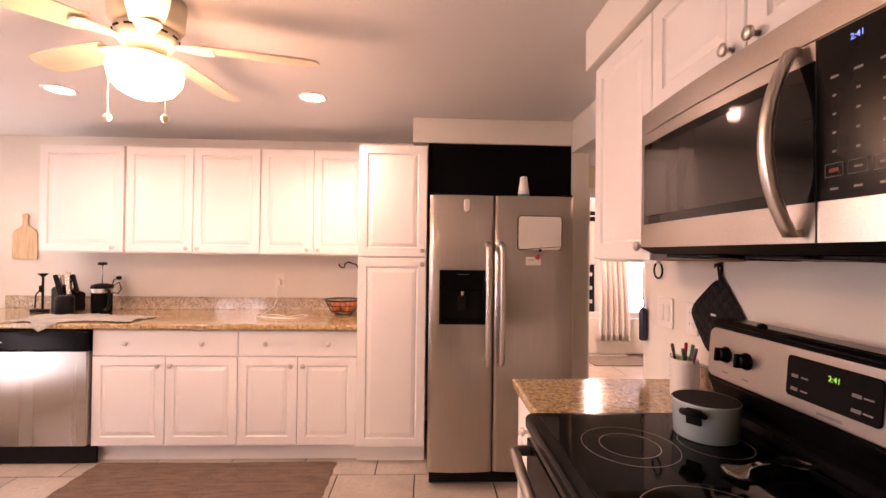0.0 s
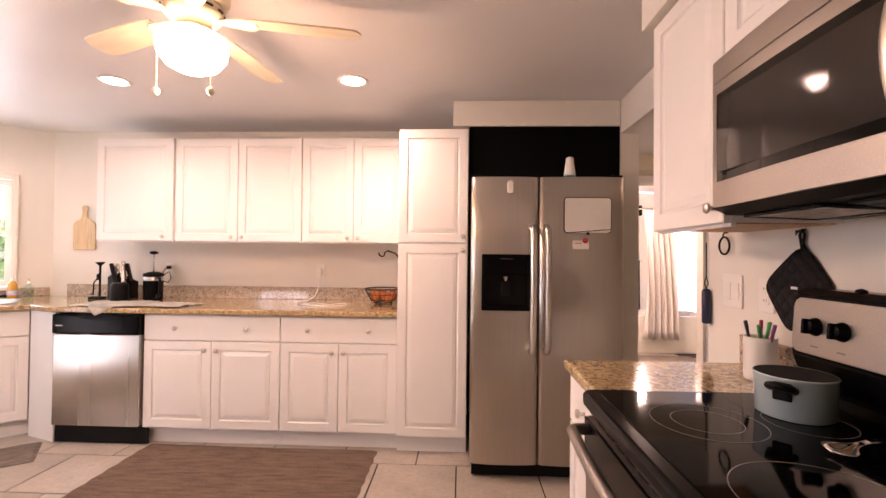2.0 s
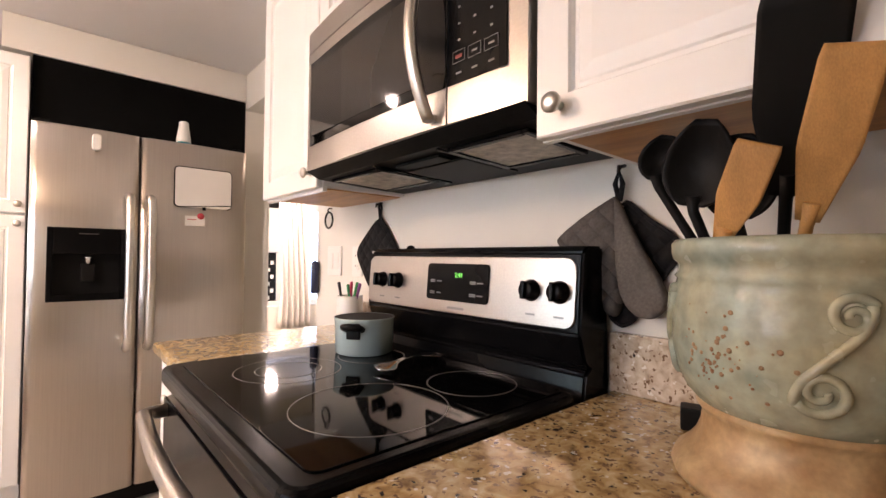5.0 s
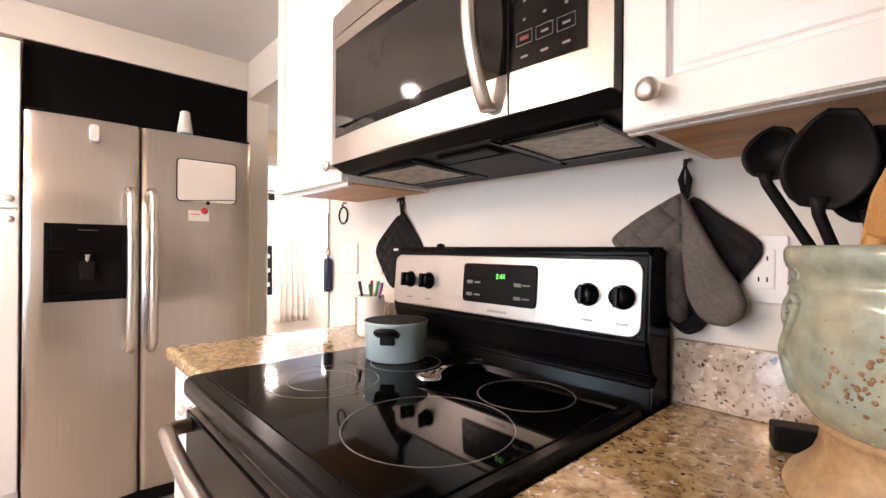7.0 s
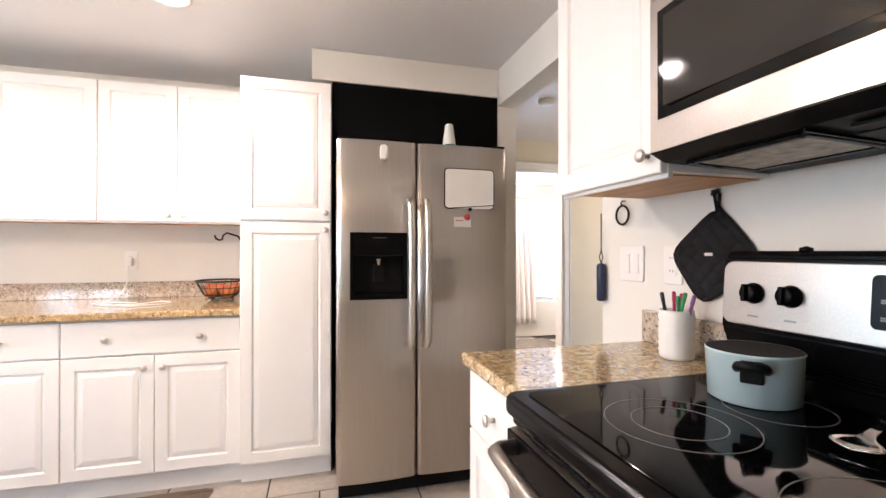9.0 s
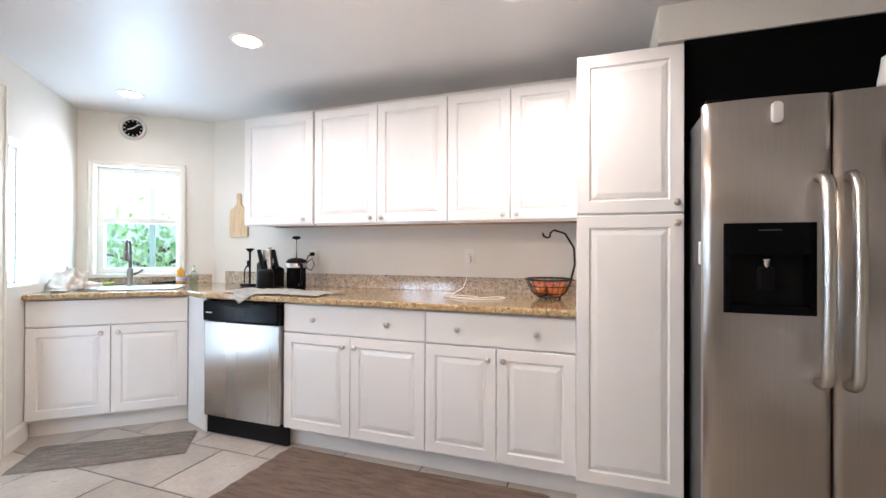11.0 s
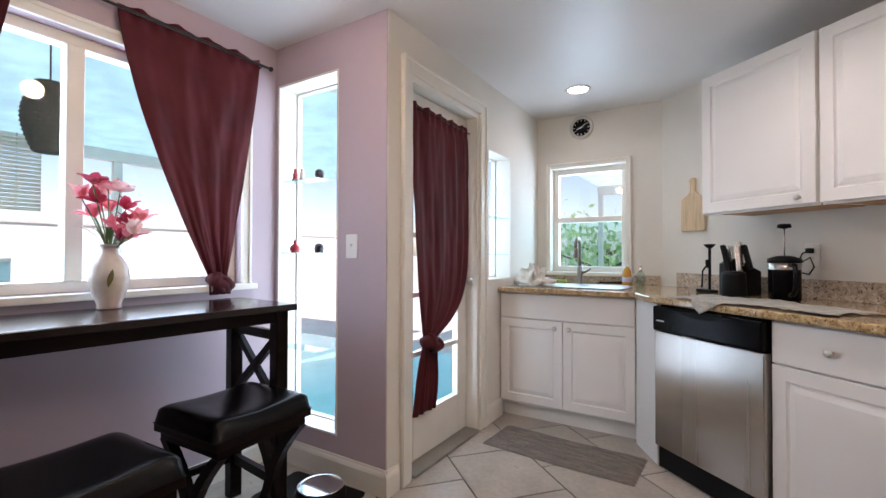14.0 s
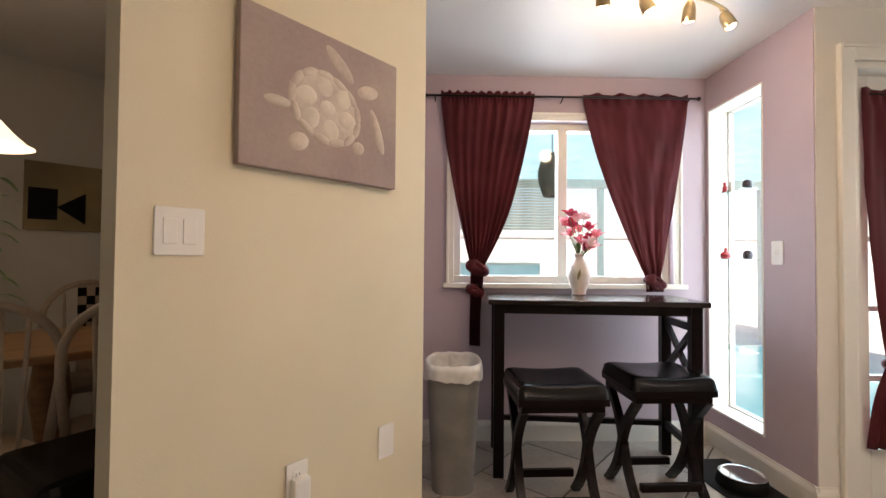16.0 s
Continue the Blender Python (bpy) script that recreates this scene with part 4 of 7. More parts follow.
MESHF = mat("grease_filter_mesh", (0.62, 0.56, 0.48), 0.45, 0.7, var=0.25, scale=40, bump=1.0, bump_scale=140)
for f0, f1 in ((0.055, 0.275), (0.545, 0.72)):
    g = part("grease_filter", box(f0, f1, 0.085, 0.245, -0.003, 0.002), MESHF, under, "metal grease filter", pose(0, 0, 1.4005, -2))
    for x0, x1, y0, y1 in ((f0 - 0.014, f0, 0.07, 0.26), (f1, f1 + 0.014, 0.07, 0.26), (f0, f1, 0.07, 0.085), (f0, f1, 0.245, 0.26)):
        part("filter_rim", box(x0, x1, y0, y1, -0.006, 0.003, 0.002, 1), BLACK, g)
part("lamp_cover", box(0.335, 0.49, 0.085, 0.125, -0.004, 0.002, 0.002), BLACKM, under, "", pose(0, 0, 1.4, -2))
part("lamp_panel", box(0.31, 0.515, 0.135, 0.26, -0.003, 0.002, 0.003), BLACKM, under, "", pose(0, 0, 1.3995, -2))
for x in (0.295, 0.525):
    part("panel_seam", box(x - 0.002, x + 0.002, 0.05, 0.30, -0.003, 0.002), BLACK, under, "", pose(0, 0, 1.3995, -2))

# ---- ceiling fittings ----
fan = thing("ceiling_fan", pose(-0.82, 1.77, CEILING), "white five-blade ceiling fan with lit glass bowl", "ceiling fan")
FANW = mat("aged_white_enamel", (0.72, 0.66, 0.52), 0.35, var=0.06, scale=5)
BLADE = mat("cream_fan_blade", (0.66, 0.56, 0.40), 0.4, var=0.08, scale=3, stretch=(1, 8, 1), fine=0.2)
part("canopy", lathe([(0.125, 0.0), (0.128, -0.02), (0.122, -0.09), (0.105, -0.11), (0.03, -0.112)], 36), FANW, fan)
part("motor_housing", lathe([(0.098, -0.112), (0.103, -0.12), (0.100, -0.15), (0.085, -0.168), (0.06, -0.176), (0.058, -0.20), (0.03, -0.205)], 36), FANW, fan)
for i in range(12):
    part("vent_slot", box(-0.014, 0.014, -0.003, 0.003, -0.003, 0.003), BLACKM, fan, "", pose(0.1025 * math.cos(i * math.pi / 6), 0.1025 * math.sin(i * math.pi / 6), -0.135, 0, 0, 90 + i * 30))
part("light_fitter", lathe([(0.05, -0.2), (0.075, -0.205), (0.085, -0.222), (0.03, -0.224)], 30), FANW, fan)
part("glass_bowl", lathe([(0.078, -0.215), (0.112, -0.232), (0.122, -0.262), (0.115, -0.30), (0.09, -0.335), (0.05, -0.355), (0.006, -0.36)], 36), BULB, fan, "lit frosted glass bowl")
for k in range(5):
    a = 14 + 72 * k
    arm = part("blade_arm", prism([(0.085, -0.012), (0.13, -0.03), (0.19, -0.045), (0.22, -0.03), (0.225, 0.0), (0.22, 0.03), (0.19, 0.045), (0.13, 0.03), (0.085, 0.012)], -0.166, -0.16, 0.002, 1), FANW, fan, "", pose(0, 0, 0, 0, 0, a))
    ol = [(0.18, -0.05), (0.30, -0.06), (0.52, -0.064)] + [(0.56 + 0.05 * math.sin(t), -0.064 * math.cos(t)) for t in [math.pi * i / 8 for i in range(1, 8)]] + [(0.52, 0.064), (0.30, 0.06), (0.18, 0.05)]
    part("blade", prism(ol, -0.004, 0.003, 0.0015, 1), BLADE, fan, "", pose(0, 0, -0.156, 0, 0, a) @ pose(0, 0, 0, 11))
for dx in (-0.10, 0.10):
    bm = tube([(dx, -0.05, -0.21), (dx, -0.05, -0.44)], 0.0022, 6)
    add_lathe(bm, [(0.003, 0.02), (0.012, 0.012), (0.014, 0.002), (0.009, -0.008), (0.003, -0.012)], 12, pose(dx, -0.05, -0.452))
    part("pull_chain", bm, FANW, fan)
for x, y in ((-1.90, 2.73), (-0.47, 2.75), (-3.30, 3.085)):
    dl = thing("downlight", pose(x, y, CEILING - 0.001), "recessed ceiling downlight with white trim, switched on", "downlight", "kitchen downlights")
    part("trim_ring", lathe([(0.088, 0.0), (0.088, -0.004), (0.078, -0.008), (0.068, -0.004), (0.068, 0.0)], 36, closed=False), PLASTICW, dl)
    part("lens", lathe([(0.068, -0.001), (0.06, -0.006), (0.002, -0.008)], 36), CAN, dl, "glowing lens")
trk = thing("track_light", pose(-2.08, 1.145, CEILING) @ pose(0, 0, 0, 0, 0, -30), "brass four-head track light, lit, over the nook", "track light")
BRASS = mat("satin_brass", (0.55, 0.44, 0.26), 0.3, 1.0, var=0.06)
part("ceiling_plate", lathe([(0.055, 0), (0.055, -0.012), (0.02, -0.02), (0.015, -0.035)], 24), BRASS, trk)
part("rail", tube([(-0.36 + 0.72 * i / 16, 0.03 * math.sin(2 * math.pi * i / 16), -0.04) for i in range(17)], 0.008, 8), BRASS, trk)
for i in range(4):
    x = -0.32 + 0.213 * i
    h = part("spot_head", lathe([(0.012, 0.0), (0.02, -0.01), (0.026, -0.03), (0.029, -0.075), (0.026, -0.08)], 20, closed=False), BRASS, trk, "brass spot head", pose(x, 0.03 * math.sin(2 * math.pi * (x + 0.36) / 0.72), -0.06, 18 * (-1) ** i, 14, 0))
    part("stem", tube([(0, 0, 0.03), (0, 0, -0.004)], 0.006, 8), BRASS, h)
    part("lit_lens", lathe([(0.025, -0.074), (0.018, -0.082), (0.002, -0.084)], 20), SPOTG, h, "glowing lamp face")

# ---- on the walls ----
clk = thing("wall_clock", NF @ pose(0.36, 2.079, 2.19, 90), "round chrome wall clock with dark dial", "clock")
part("rim", lathe([(0.094, 0.0), (0.098, 0.014), (0.094, 0.028), (0.074, 0.030), (0.070, 0.016)], 44, closed=False), NICKEL, clk, "wide satin metal rim")
part("dial", lathe([(0.075, 0.0), (0.075, 0.015), (0.002, 0.0155)], 40), BLACK, clk, "black dial")
for i in range(12):
    part("hour_mark", box(-0.003, 0.003, 0.052, 0.066, 0.0158, 0.0167), PLASTICW, clk, "", pose(0, 0, 0, 0, 0, 30 * i))
part("hour_hand", box(-0.004, 0.004, -0.01, 0.040, 0.0175, 0.0185), PLASTICW, clk, "", pose(0, 0, 0, 0, 0, 110))
part("minute_hand", box(-0.003, 0.003, -0.01, 0.058, 0.019, 0.020), PLASTICW, clk, "", pose(0, 0, 0, 0, 0, -50))

ol = [(-0.098, 0.012), (-0.09, 0.0), (0.09, 0.0), (0.098, 0.012), (0.098, 0.20)] + [(0.022 + 0.076 * math.cos(t), 0.20 + 0.055 * math.sin(t)) for t in (0.4, 0.8, 1.2)] + [(0.022, 0.275), (0.02, 0.33), (0.026, 0.355), (0.012, 0.37), (-0.012, 0.37), (-0.026, 0.355), (-0.02, 0.33), (-0.022, 0.275)] + [(-0.022 - 0.076 * math.cos(t), 0.20 + 0.055 * math.sin(t)) for t in (1.2, 0.8, 0.4)] + [(-0.098, 0.20)]
solid("cutting_board", prism(ol, 0, 0.015, 0.003, 2, UPRIGHT), BAMBOO, pose(-3.015, 3.817, 1.305), "pale wooden paddle cutting board hung on the wall", "cutting board")


def plate(m, w, h, kind, label, name="outlet_plate", n=1):
    """Wall plate on local y = 0 facing -y, centred."""
    t = thing(name, m, label, "switch" if kind == "switch" else "outlet")
    part("plate", prism([(x - w / 2, y - h / 2) for x, y in rounded(w, h, 0.006, 3)], 0, 0.006, 0.0015, 1, UPRIGHT), PLASTICW, t)
    for i in range(n):
        cx = (i - (n - 1) / 2) * 0.046
        if kind == "switch":
            part("rocker", box(cx - 0.0165, cx + 0.0165, -0.0085, -0.005, -0.033, 0.033, 0.002), PLASTICW, t)
        elif kind == "toggle":
            part("toggle", box(cx - 0.005, cx + 0.005, -0.018, -0.005, -0.002, 0.012, 0.002), PLASTICW, t)
        elif kind == "square":
            s = part("socket", box(cx - 0.017, cx + 0.017, -0.008, -0.005, -0.034, 0.034, 0.0015), PLASTICW, t)
            for dz in (-0.018, 0.018):
                for sx in (-0.006, 0.006):
                    part("slot", box(sx - 0.0012, sx + 0.0012, -0.0086, -0.0079, -0.004, 0.004), BLACKM, s, "", pose(cx, 0, dz))
        elif kind == "outlet":
            for dz in (-0.02, 0.02):
                s = part("socket", prism([(x - 0.017, y - 0.014) for x, y in rounded(0.034, 0.028, 0.009, 4)], 0, 0.0025, 0, 1, UPRIGHT), PLASTICW, t, "", pose(cx, -0.006, dz))
                for sx in (-0.006, 0.006):
                    part("slot", box(sx - 0.001, sx + 0.001, -0.003, -0.0026, -0.002, 0.006), BLACKM, s)
    return t


p1 = plate(pose(-2.265, 3.817, 1.145), 0.072, 0.116, "outlet", "white wall outlet with a black plug in it")
p2 = plate(pose(-0.985, 3.817, 1.15), 0.072, 0.116, "outlet", "white wall outlet with a small charger in it")
solid("phone_charger", box(-0.016, 0.016, -0.036, 0, -0.025, 0.025, 0.004), PLASTICW, pose(-0.985, 3.8075, 1.14), "small white phone charger plugged into the outlet", "charger")
solid("power_plug", box(-0.014, 0.014, -0.03, 0, -0.014, 0.014, 0.005), BLACKM, pose(-2.265, 3.8075, 1.165), "black power plug in the wall outlet", "plug")
solid("extension_lead", tube([(-2.265, 3.79, 1.165), (-2.29, 3.775, 1.15), (-2.31, 3.77, 1.09), (-2.30, 3.775, 1.05), (-2.26, 3.78, 1.04), (-2.235, 3.78, 1.08), (-2.25, 3.775, 1.13), (-2.29, 3.76, 1.10), (-2.32, 3.74, 1.02), (-2.34, 3.72, 0.93)], 0.004, 8), BLACKM, None, "coiled black extension lead on the wall", "cable")
plate(pose(1.199, 1.90, 1.165, 0, 0, -90), 0.118, 0.122, "switch", "white double rocker switch plate by the doorway", "switch_plate", 2)
plate(pose(1.199, 1.715, 1.165, 0, 0, -90), 0.072, 0.118, "outlet", "white outlet plate behind the pot holder")
plate(pose(1.199, 0.5605, 1.171, 0, 0, -90), 0.116, 0.116, "square", "white double outlet plate behind the oven mitts", "outlet_plate", 2)
plate(NF @ pose(-0.237, 0.014, 1.18), 0.075, 0.12, "toggle", "white toggle switch plate on the lavender wall", "switch_plate")
plate(pose(-0.479, 0.381, 1.20, 0, 0, 180), 0.118, 0.122, "switch", "white double switch plate with a dimmer", "switch_plate", 2)
plate(pose(-0.825, 0.381, 0.44, 0, 0, 180), 0.075, 0.12, "outlet", "white outlet plate low on the beige wall")
solid("night_light", box(-0.028, 0.028, -0.035, 0, -0.045, 0.04, 0.01), PLASTICW, pose(-0.825, 0.3885, 0.42, 0, 0, 180), "white plug-in night light in the outlet", "night light")
plate(pose(-1.199, 0.381, 0.45, 0, 0, 180), 0.075, 0.12, "blank", "blank white wall plate low on the wall", "blank_plate")

# relief canvas on the beige wall
CANVAS = mat("mauve_grey_canvas", (0.40, 0.315, 0.27), 0.8, var=0.12, scale=2.2, second=(0.27, 0.195, 0.20), fine=0.12, fine_scale=60, bump=0.15, bump_scale=160)
RELIEF = mat("chalky_relief_paint", (0.58, 0.50, 0.42), 0.75, var=0.1, scale=14, second=(0.44, 0.35, 0.31), fine=0.12, bump=0.2, bump_scale=50)
pic = thing("relief_picture", pose(-0.609, 0.382, 1.395, 0, 0, 180), "mauve canvas picture with pale raised rounded shapes", "picture")
PW, PH = 0.594, 0.465
part("canvas", box(0, PW, -0.034, -0.002, 0, PH, 0.004), CANVAS, pic)


def blob(cx, cz, a, b, rot, h=0.006):
    return sheet(16, 4, lambda u, v: (cx + (a * v * math.cos(2 * math.pi * u) * math.cos(rot) - b * v * math.sin(2 * math.pi * u) * math.sin(rot)), -0.034 - h * (1 - v ** 3), cz + (a * v * math.cos(2 * math.pi * u) * math.sin(rot) + b * v * math.sin(2 * math.pi * u) * math.cos(rot))))


SCUTE = mat("pale_raised_paint", (0.66, 0.59, 0.50), 0.7, var=0.08, scale=18, second=(0.54, 0.46, 0.39), bump=0.3, bump_scale=60)
for cx, cz, a, b, r in ((0.285, 0.225, 0.142, 0.116, -0.35), (0.335, 0.385, 0.072, 0.024, -0.70), (0.455, 0.325, 0.048, 0.024, 0.25), (0.500, 0.195, 0.020, 0.082, 0.38), (0.115, 0.205, 0.045, 0.016, 0.0), (0.185, 0.098, 0.036, 0.028, 0.4), (0.415, 0.120, 0.026, 0.022, 0.0)):
    part("raised_shape", blob(cx, cz, a, b, r), RELIEF, pic)
for i in range(7):
    t = i * 2 * math.pi / 6
    part("raised_shape", blob(0.285 + (0.076 * math.cos(t - 0.35) if i < 6 else 0), 0.225 + (0.064 * math.sin(t - 0.35) if i < 6 else 0), 0.048, 0.040, t, 0.0078), SCUTE, pic)
for i in range(13):
    t = i * 2 * math.pi / 13
    part("raised_shape", blob(0.285 + 0.128 * math.cos(t) * math.cos(-0.35) - 0.103 * math.sin(t) * math.sin(-0.35), 0.225 + 0.128 * math.cos(t) * math.sin(-0.35) + 0.103 * math.sin(t) * math.cos(-0.35), 0.034, 0.015, t - 0.35 + 1.57, 0.0066), RELIEF, pic)

# ---- on the refrigerator ----
wb = thing("magnet_whiteboard", pose(0.757, 2.7265, 1.423), "small blank whiteboard stuck on the fridge door", "whiteboard")
part("board", prism(rounded(0.262, 0.20, 0.02), 0, 0.004, 0, 1, UPRIGHT), PLASTICW, wb)
bm = bmesh.new()
add_tube(bm, [(x, -0.002, z) for x, z in rounded(0.262, 0.20, 0.02)] + [(0.262, -0.002, 0.02)], 0.003, 6)
part("rim", bm, BLACKM, wb, "thin black rim")
part("pen_clip", box(0.125, 0.14, -0.012, 0, -0.012, 0.004, 0.003), BLACKM, wb)
note = thing("paper_note", pose(0.805, 2.7265, 1.33), "white paper note under a red magnet", "note")
part("paper", box(0, 0.09, -0.0015, 0, 0, 0.05), PLASTICW, note)
part("magnet", lathe([(0.016, 0), (0.016, 0.004), (0.002, 0.006)], 16), mat("red_magnet", (0.6, 0.05, 0.07), 0.4), note, "red round magnet", pose(0.07, -0.0015, 0.05, 90))
part("print_bar", box(0.01, 0.05, -0.0022, -0.0016, 0.03, 0.034), mat("red_ink", (0.5, 0.08, 0.08), 0.6), note)
solid("magnet_clip", prism(rounded(0.035, 0.075, 0.016), 0, 0.018, 0.005, 2, UPRIGHT), PLASTICW, pose(0.434, 2.7285, 1.645), "white plastic magnetic clip on the freezer door", "clip")
bt = thing("air_freshener", pose(0.812, 2.835, 1.7355), "white plastic air freshener with teal base", "air freshener")
part("base", lathe([(0.036, 0), (0.037, 0.008), (0.034, 0.03)], 24), mat("teal_plastic", (0.03, 0.28, 0.33), 0.35), bt, "teal base")
part("cone", lathe([(0.034, 0.03), (0.033, 0.05), (0.024, 0.11), (0.022, 0.135), (0.012, 0.142), (0.003, 0.143)], 24), PLASTICW, bt)
solid("fridge_side_switch", box(-0.006, 0, -0.02, 0.02, -0.045, 0.045, 0.003), PLASTICW, pose(0.2445, 2.86, 1.19), "white magnetic strip on the fridge side", "magnet")

# ---- on the long counter ----
C = 0.9145
fro = thing("hand_frother", pose(-2.70, 3.58, C), "black wire milk frother on its stand", "frother")
part("stand", box(-0.055, 0.055, -0.03, 0.03, 0, 0.02, 0.008), BLACKM, fro)
part("post", tube([(0.02, 0, 0.015), (0.02, 0, 0.27)], 0.008, 10), BLACKM, fro)
part("handle", lathe([(0.012, 0), (0.016, 0.03), (0.014, 0.05)], 16), BLACKM, fro, "", pose(0.01, 0, 0.15))
part("cap", lathe([(0.012, 0), (0.03, 0.018), (0.032, 0.024), (0.004, 0.026)], 18), BLACKM, fro, "", pose(0.02, 0, 0.268))
part("wire_loop", tube([(-0.005, 0, 0.16), (-0.03, 0, 0.13), (-0.035, 0, 0.03)], 0.005, 8), BLACKM, fro)
kb = thing("knife_block", pose(-2.505, 3.58, C) @ Matrix.Scale(1.35, 4), "black knife block full of knives", "knife block")
part("block", prism([(0, 0), (0.13, 0), (0.13, 0.10), (0.035, 0.155), (0, 0.13)], -0.045, 0.045, 0.006, 2, UPRIGHT), BLACKM, kb, "", pose(-0.065, 0, 0, 0, 0, 60))
for i, (dx, dz, dy) in enumerate(((-0.02, 0.14, -0.02), (0.015, 0.15, 0.005), (0.04, 0.14, 0.025), (-0.035, 0.135, 0.02), (0.0, 0.125, -0.035), (0.03, 0.13, -0.02))):
    part("knife_handle", box(-0.009, 0.009, -0.012, 0.012, 0, 0.105, 0.004), STEEL if i % 2 else BLACKM, kb, "", pose(dx, dy, dz - 0.03, -10, -16 + 8 * (i % 2), 20))
mug = thing("black_canister", pose(-2.415, 3.45, C) @ Matrix.Scale(1.15, 4), "black oval canister with a red tab", "canister")
part("body", lathe([(0.048, 0), (0.052, 0.01), (0.050, 0.10), (0.046, 0.118), (0.03, 0.122), (0.003, 0.123)], 26), BLACKM, mug)
part("tab", box(-0.052, -0.046, -0.012, 0.012, 0.08, 0.105, 0.002), mat("red_plastic", (0.45, 0.03, 0.06), 0.4), mug, "red tab")
fp = thing("coffee_press", pose(-2.215, 3.54, C) @ Matrix.Scale(1.2, 4), "black and glass coffee press with raised plunger", "coffee press")
part("jug", lathe([(0.052, 0), (0.056, 0.006), (0.056, 0.125), (0.058, 0.13)], 28), BLACK, fp, "dark coffee-filled jug")
part("glass_band", lathe([(0.0555, 0.13), (0.0575, 0.155), (0.054, 0.157)], 28, closed=False), STEELH, fp)
part("lid", lathe([(0.06, 0.157), (0.058, 0.175), (0.03, 0.185), (0.004, 0.188)], 28), BLACKM, fp)
part("plunger", tube([(0, 0, 0.185), (0, 0, 0.30)], 0.0025, 6), STEEL, fp)
part("plunger_knob", lathe([(0.004, 0.298), (0.026, 0.304), (0.022, 0.318), (0.003, 0.32)], 18), BLACKM, fp)
part("handle", tube([(0.055, 0, 0.15), (0.095, 0, 0.148), (0.108, 0, 0.11), (0.104, 0, 0.06), (0.08, 0, 0.03), (0.055, 0, 0.028)], 0.009, 10), BLACKM, fp, "", pose(0, 0, 0, 0, 0, -35))
TOWEL = mat("pale_striped_towel", (0.50, 0.46, 0.40), 0.95, var=0.1, scale=11, second=(0.24, 0.27, 0.24), fine=0.4, fine_scale=80, bump=0.6, bump_scale=180, stretch=(1, 5, 1))


def towel_f(u, v):
    corner = max(0.0, 1 - abs(u - 0.30) / 0.17)
    x = -2.52 + 0.80 * u + 0.03 * math.sin(5 * v + 3 * u)
    y0 = 3.085 + 0.05 * math.sin(7 * u) ** 2 - 0.13 * corner
    y = y0 + (3.40 + 0.04 * math.sin(5 * u) - y0) * v
    lift = 0.0035 + 0.007 * abs(math.sin(9 * u + 4 * v) * math.sin(7 * v + 2 * u)) + 0.003 * math.sin(40 * u + 12 * v) ** 2
    if y < 3.052:
        return (x, 3.046 - lift, C + 0.003 - (3.052 - y) * 0.95)
    return (x, y, C + lift)


solid("dish_towel", sheet(60, 40, towel_f, 0.002), TOWEL, None, "pale patterned dish towel spread over the counter edge", "towel")
solid("charging_cable", tube([(-0.985, 3.775, 1.12), (-0.98, 3.74, 1.02), (-0.99, 3.68, 0.95), (-1.02, 3.55, 0.919), (-1.03, 3.42, 0.919), (-0.93, 3.34, 0.919), (-0.80, 3.38, 0.919), (-0.72, 3.50, 0.919), (-0.66, 3.46, 0.919), (-0.68, 3.34, 0.919), (-0.80, 3.29, 0.920), (-0.92, 3.33, 0.923), (-1.0, 3.44, 0.921), (-0.93, 3.50, 0.919), (-0.82, 3.42, 0.923)], 0.0035, 8), PLASTICW, None, "white charging cable looped on the counter", "cable")
fb = thing("fruit_basket", pose(-0.42, 3.55, C), "black wire fruit basket with a banana hook, holding apples", "fruit basket")
WIRE = mat("black_iron_wire", (0.03, 0.022, 0.018), 0.45, 0.6)
for r, z, rr in ((0.135, 0.115, 0.006), (0.118, 0.075, 0.003), (0.095, 0.035, 0.003), (0.065, 0.012, 0.004)):
    part("hoop", tube(arc((0, 0), r, 0, 2 * math.pi, 36, lambda x, y: (x, y, z)), rr, 6), WIRE, fb)
for i in range(20):
    a = i * math.pi / 10
    part("wire", tube([(0.065 * math.cos(a), 0.065 * math.sin(a), 0.012), (0.095 * math.cos(a), 0.095 * math.sin(a), 0.035), (0.135 * math.cos(a), 0.135 * math.sin(a), 0.115)], 0.002, 5), WIRE, fb)
for i in range(3):
    a = i * 2.094 + 0.4
    part("foot", lathe([(0.004, 0), (0.009, 0.004), (0.008, 0.01), (0.003, 0.013)], 10), WIRE, fb, "", pose(0.066 * math.cos(a), 0.066 * math.sin(a), 0))
part("banana_hook", tube([(0.12, 0.05, 0.10), (0.145, 0.055, 0.20), (0.14, 0.05, 0.30), (0.09, 0.035, 0.385), (0.03, 0.02, 0.405), (0.008, 0.015, 0.39), (0.004, 0.013, 0.365), (-0.012, 0.01, 0.36), (-0.03, 0.006, 0.37), (-0.036, 0.004, 0.39)], 0.006, 8), WIRE, fb, "curved iron banana hook")
APPLE = mat("red_apple_skin", (0.42, 0.045, 0.03), 0.3, var=0.3, scale=14, second=(0.55, 0.20, 0.04), coat=0.3)
for i, (x, y, z) in enumerate(((-0.05, -0.03, 0.055), (0.045, -0.045, 0.055), (0.0, 0.05, 0.055), (0.07, 0.03, 0.06), (-0.06, 0.045, 0.062))):
    solid("apple", lathe([(0.004, -0.03), (0.02, -0.036), (0.036, -0.018), (0.04, 0.004), (0.034, 0.026), (0.018, 0.034), (0.006, 0.028)], 20), APPLE, pose(-0.42 + x, 3.55 + y, C + z, 10 * i, 15 * i, 40 * i), "shiny red apple in the wire basket", "apple", "apples in the basket", "", True)

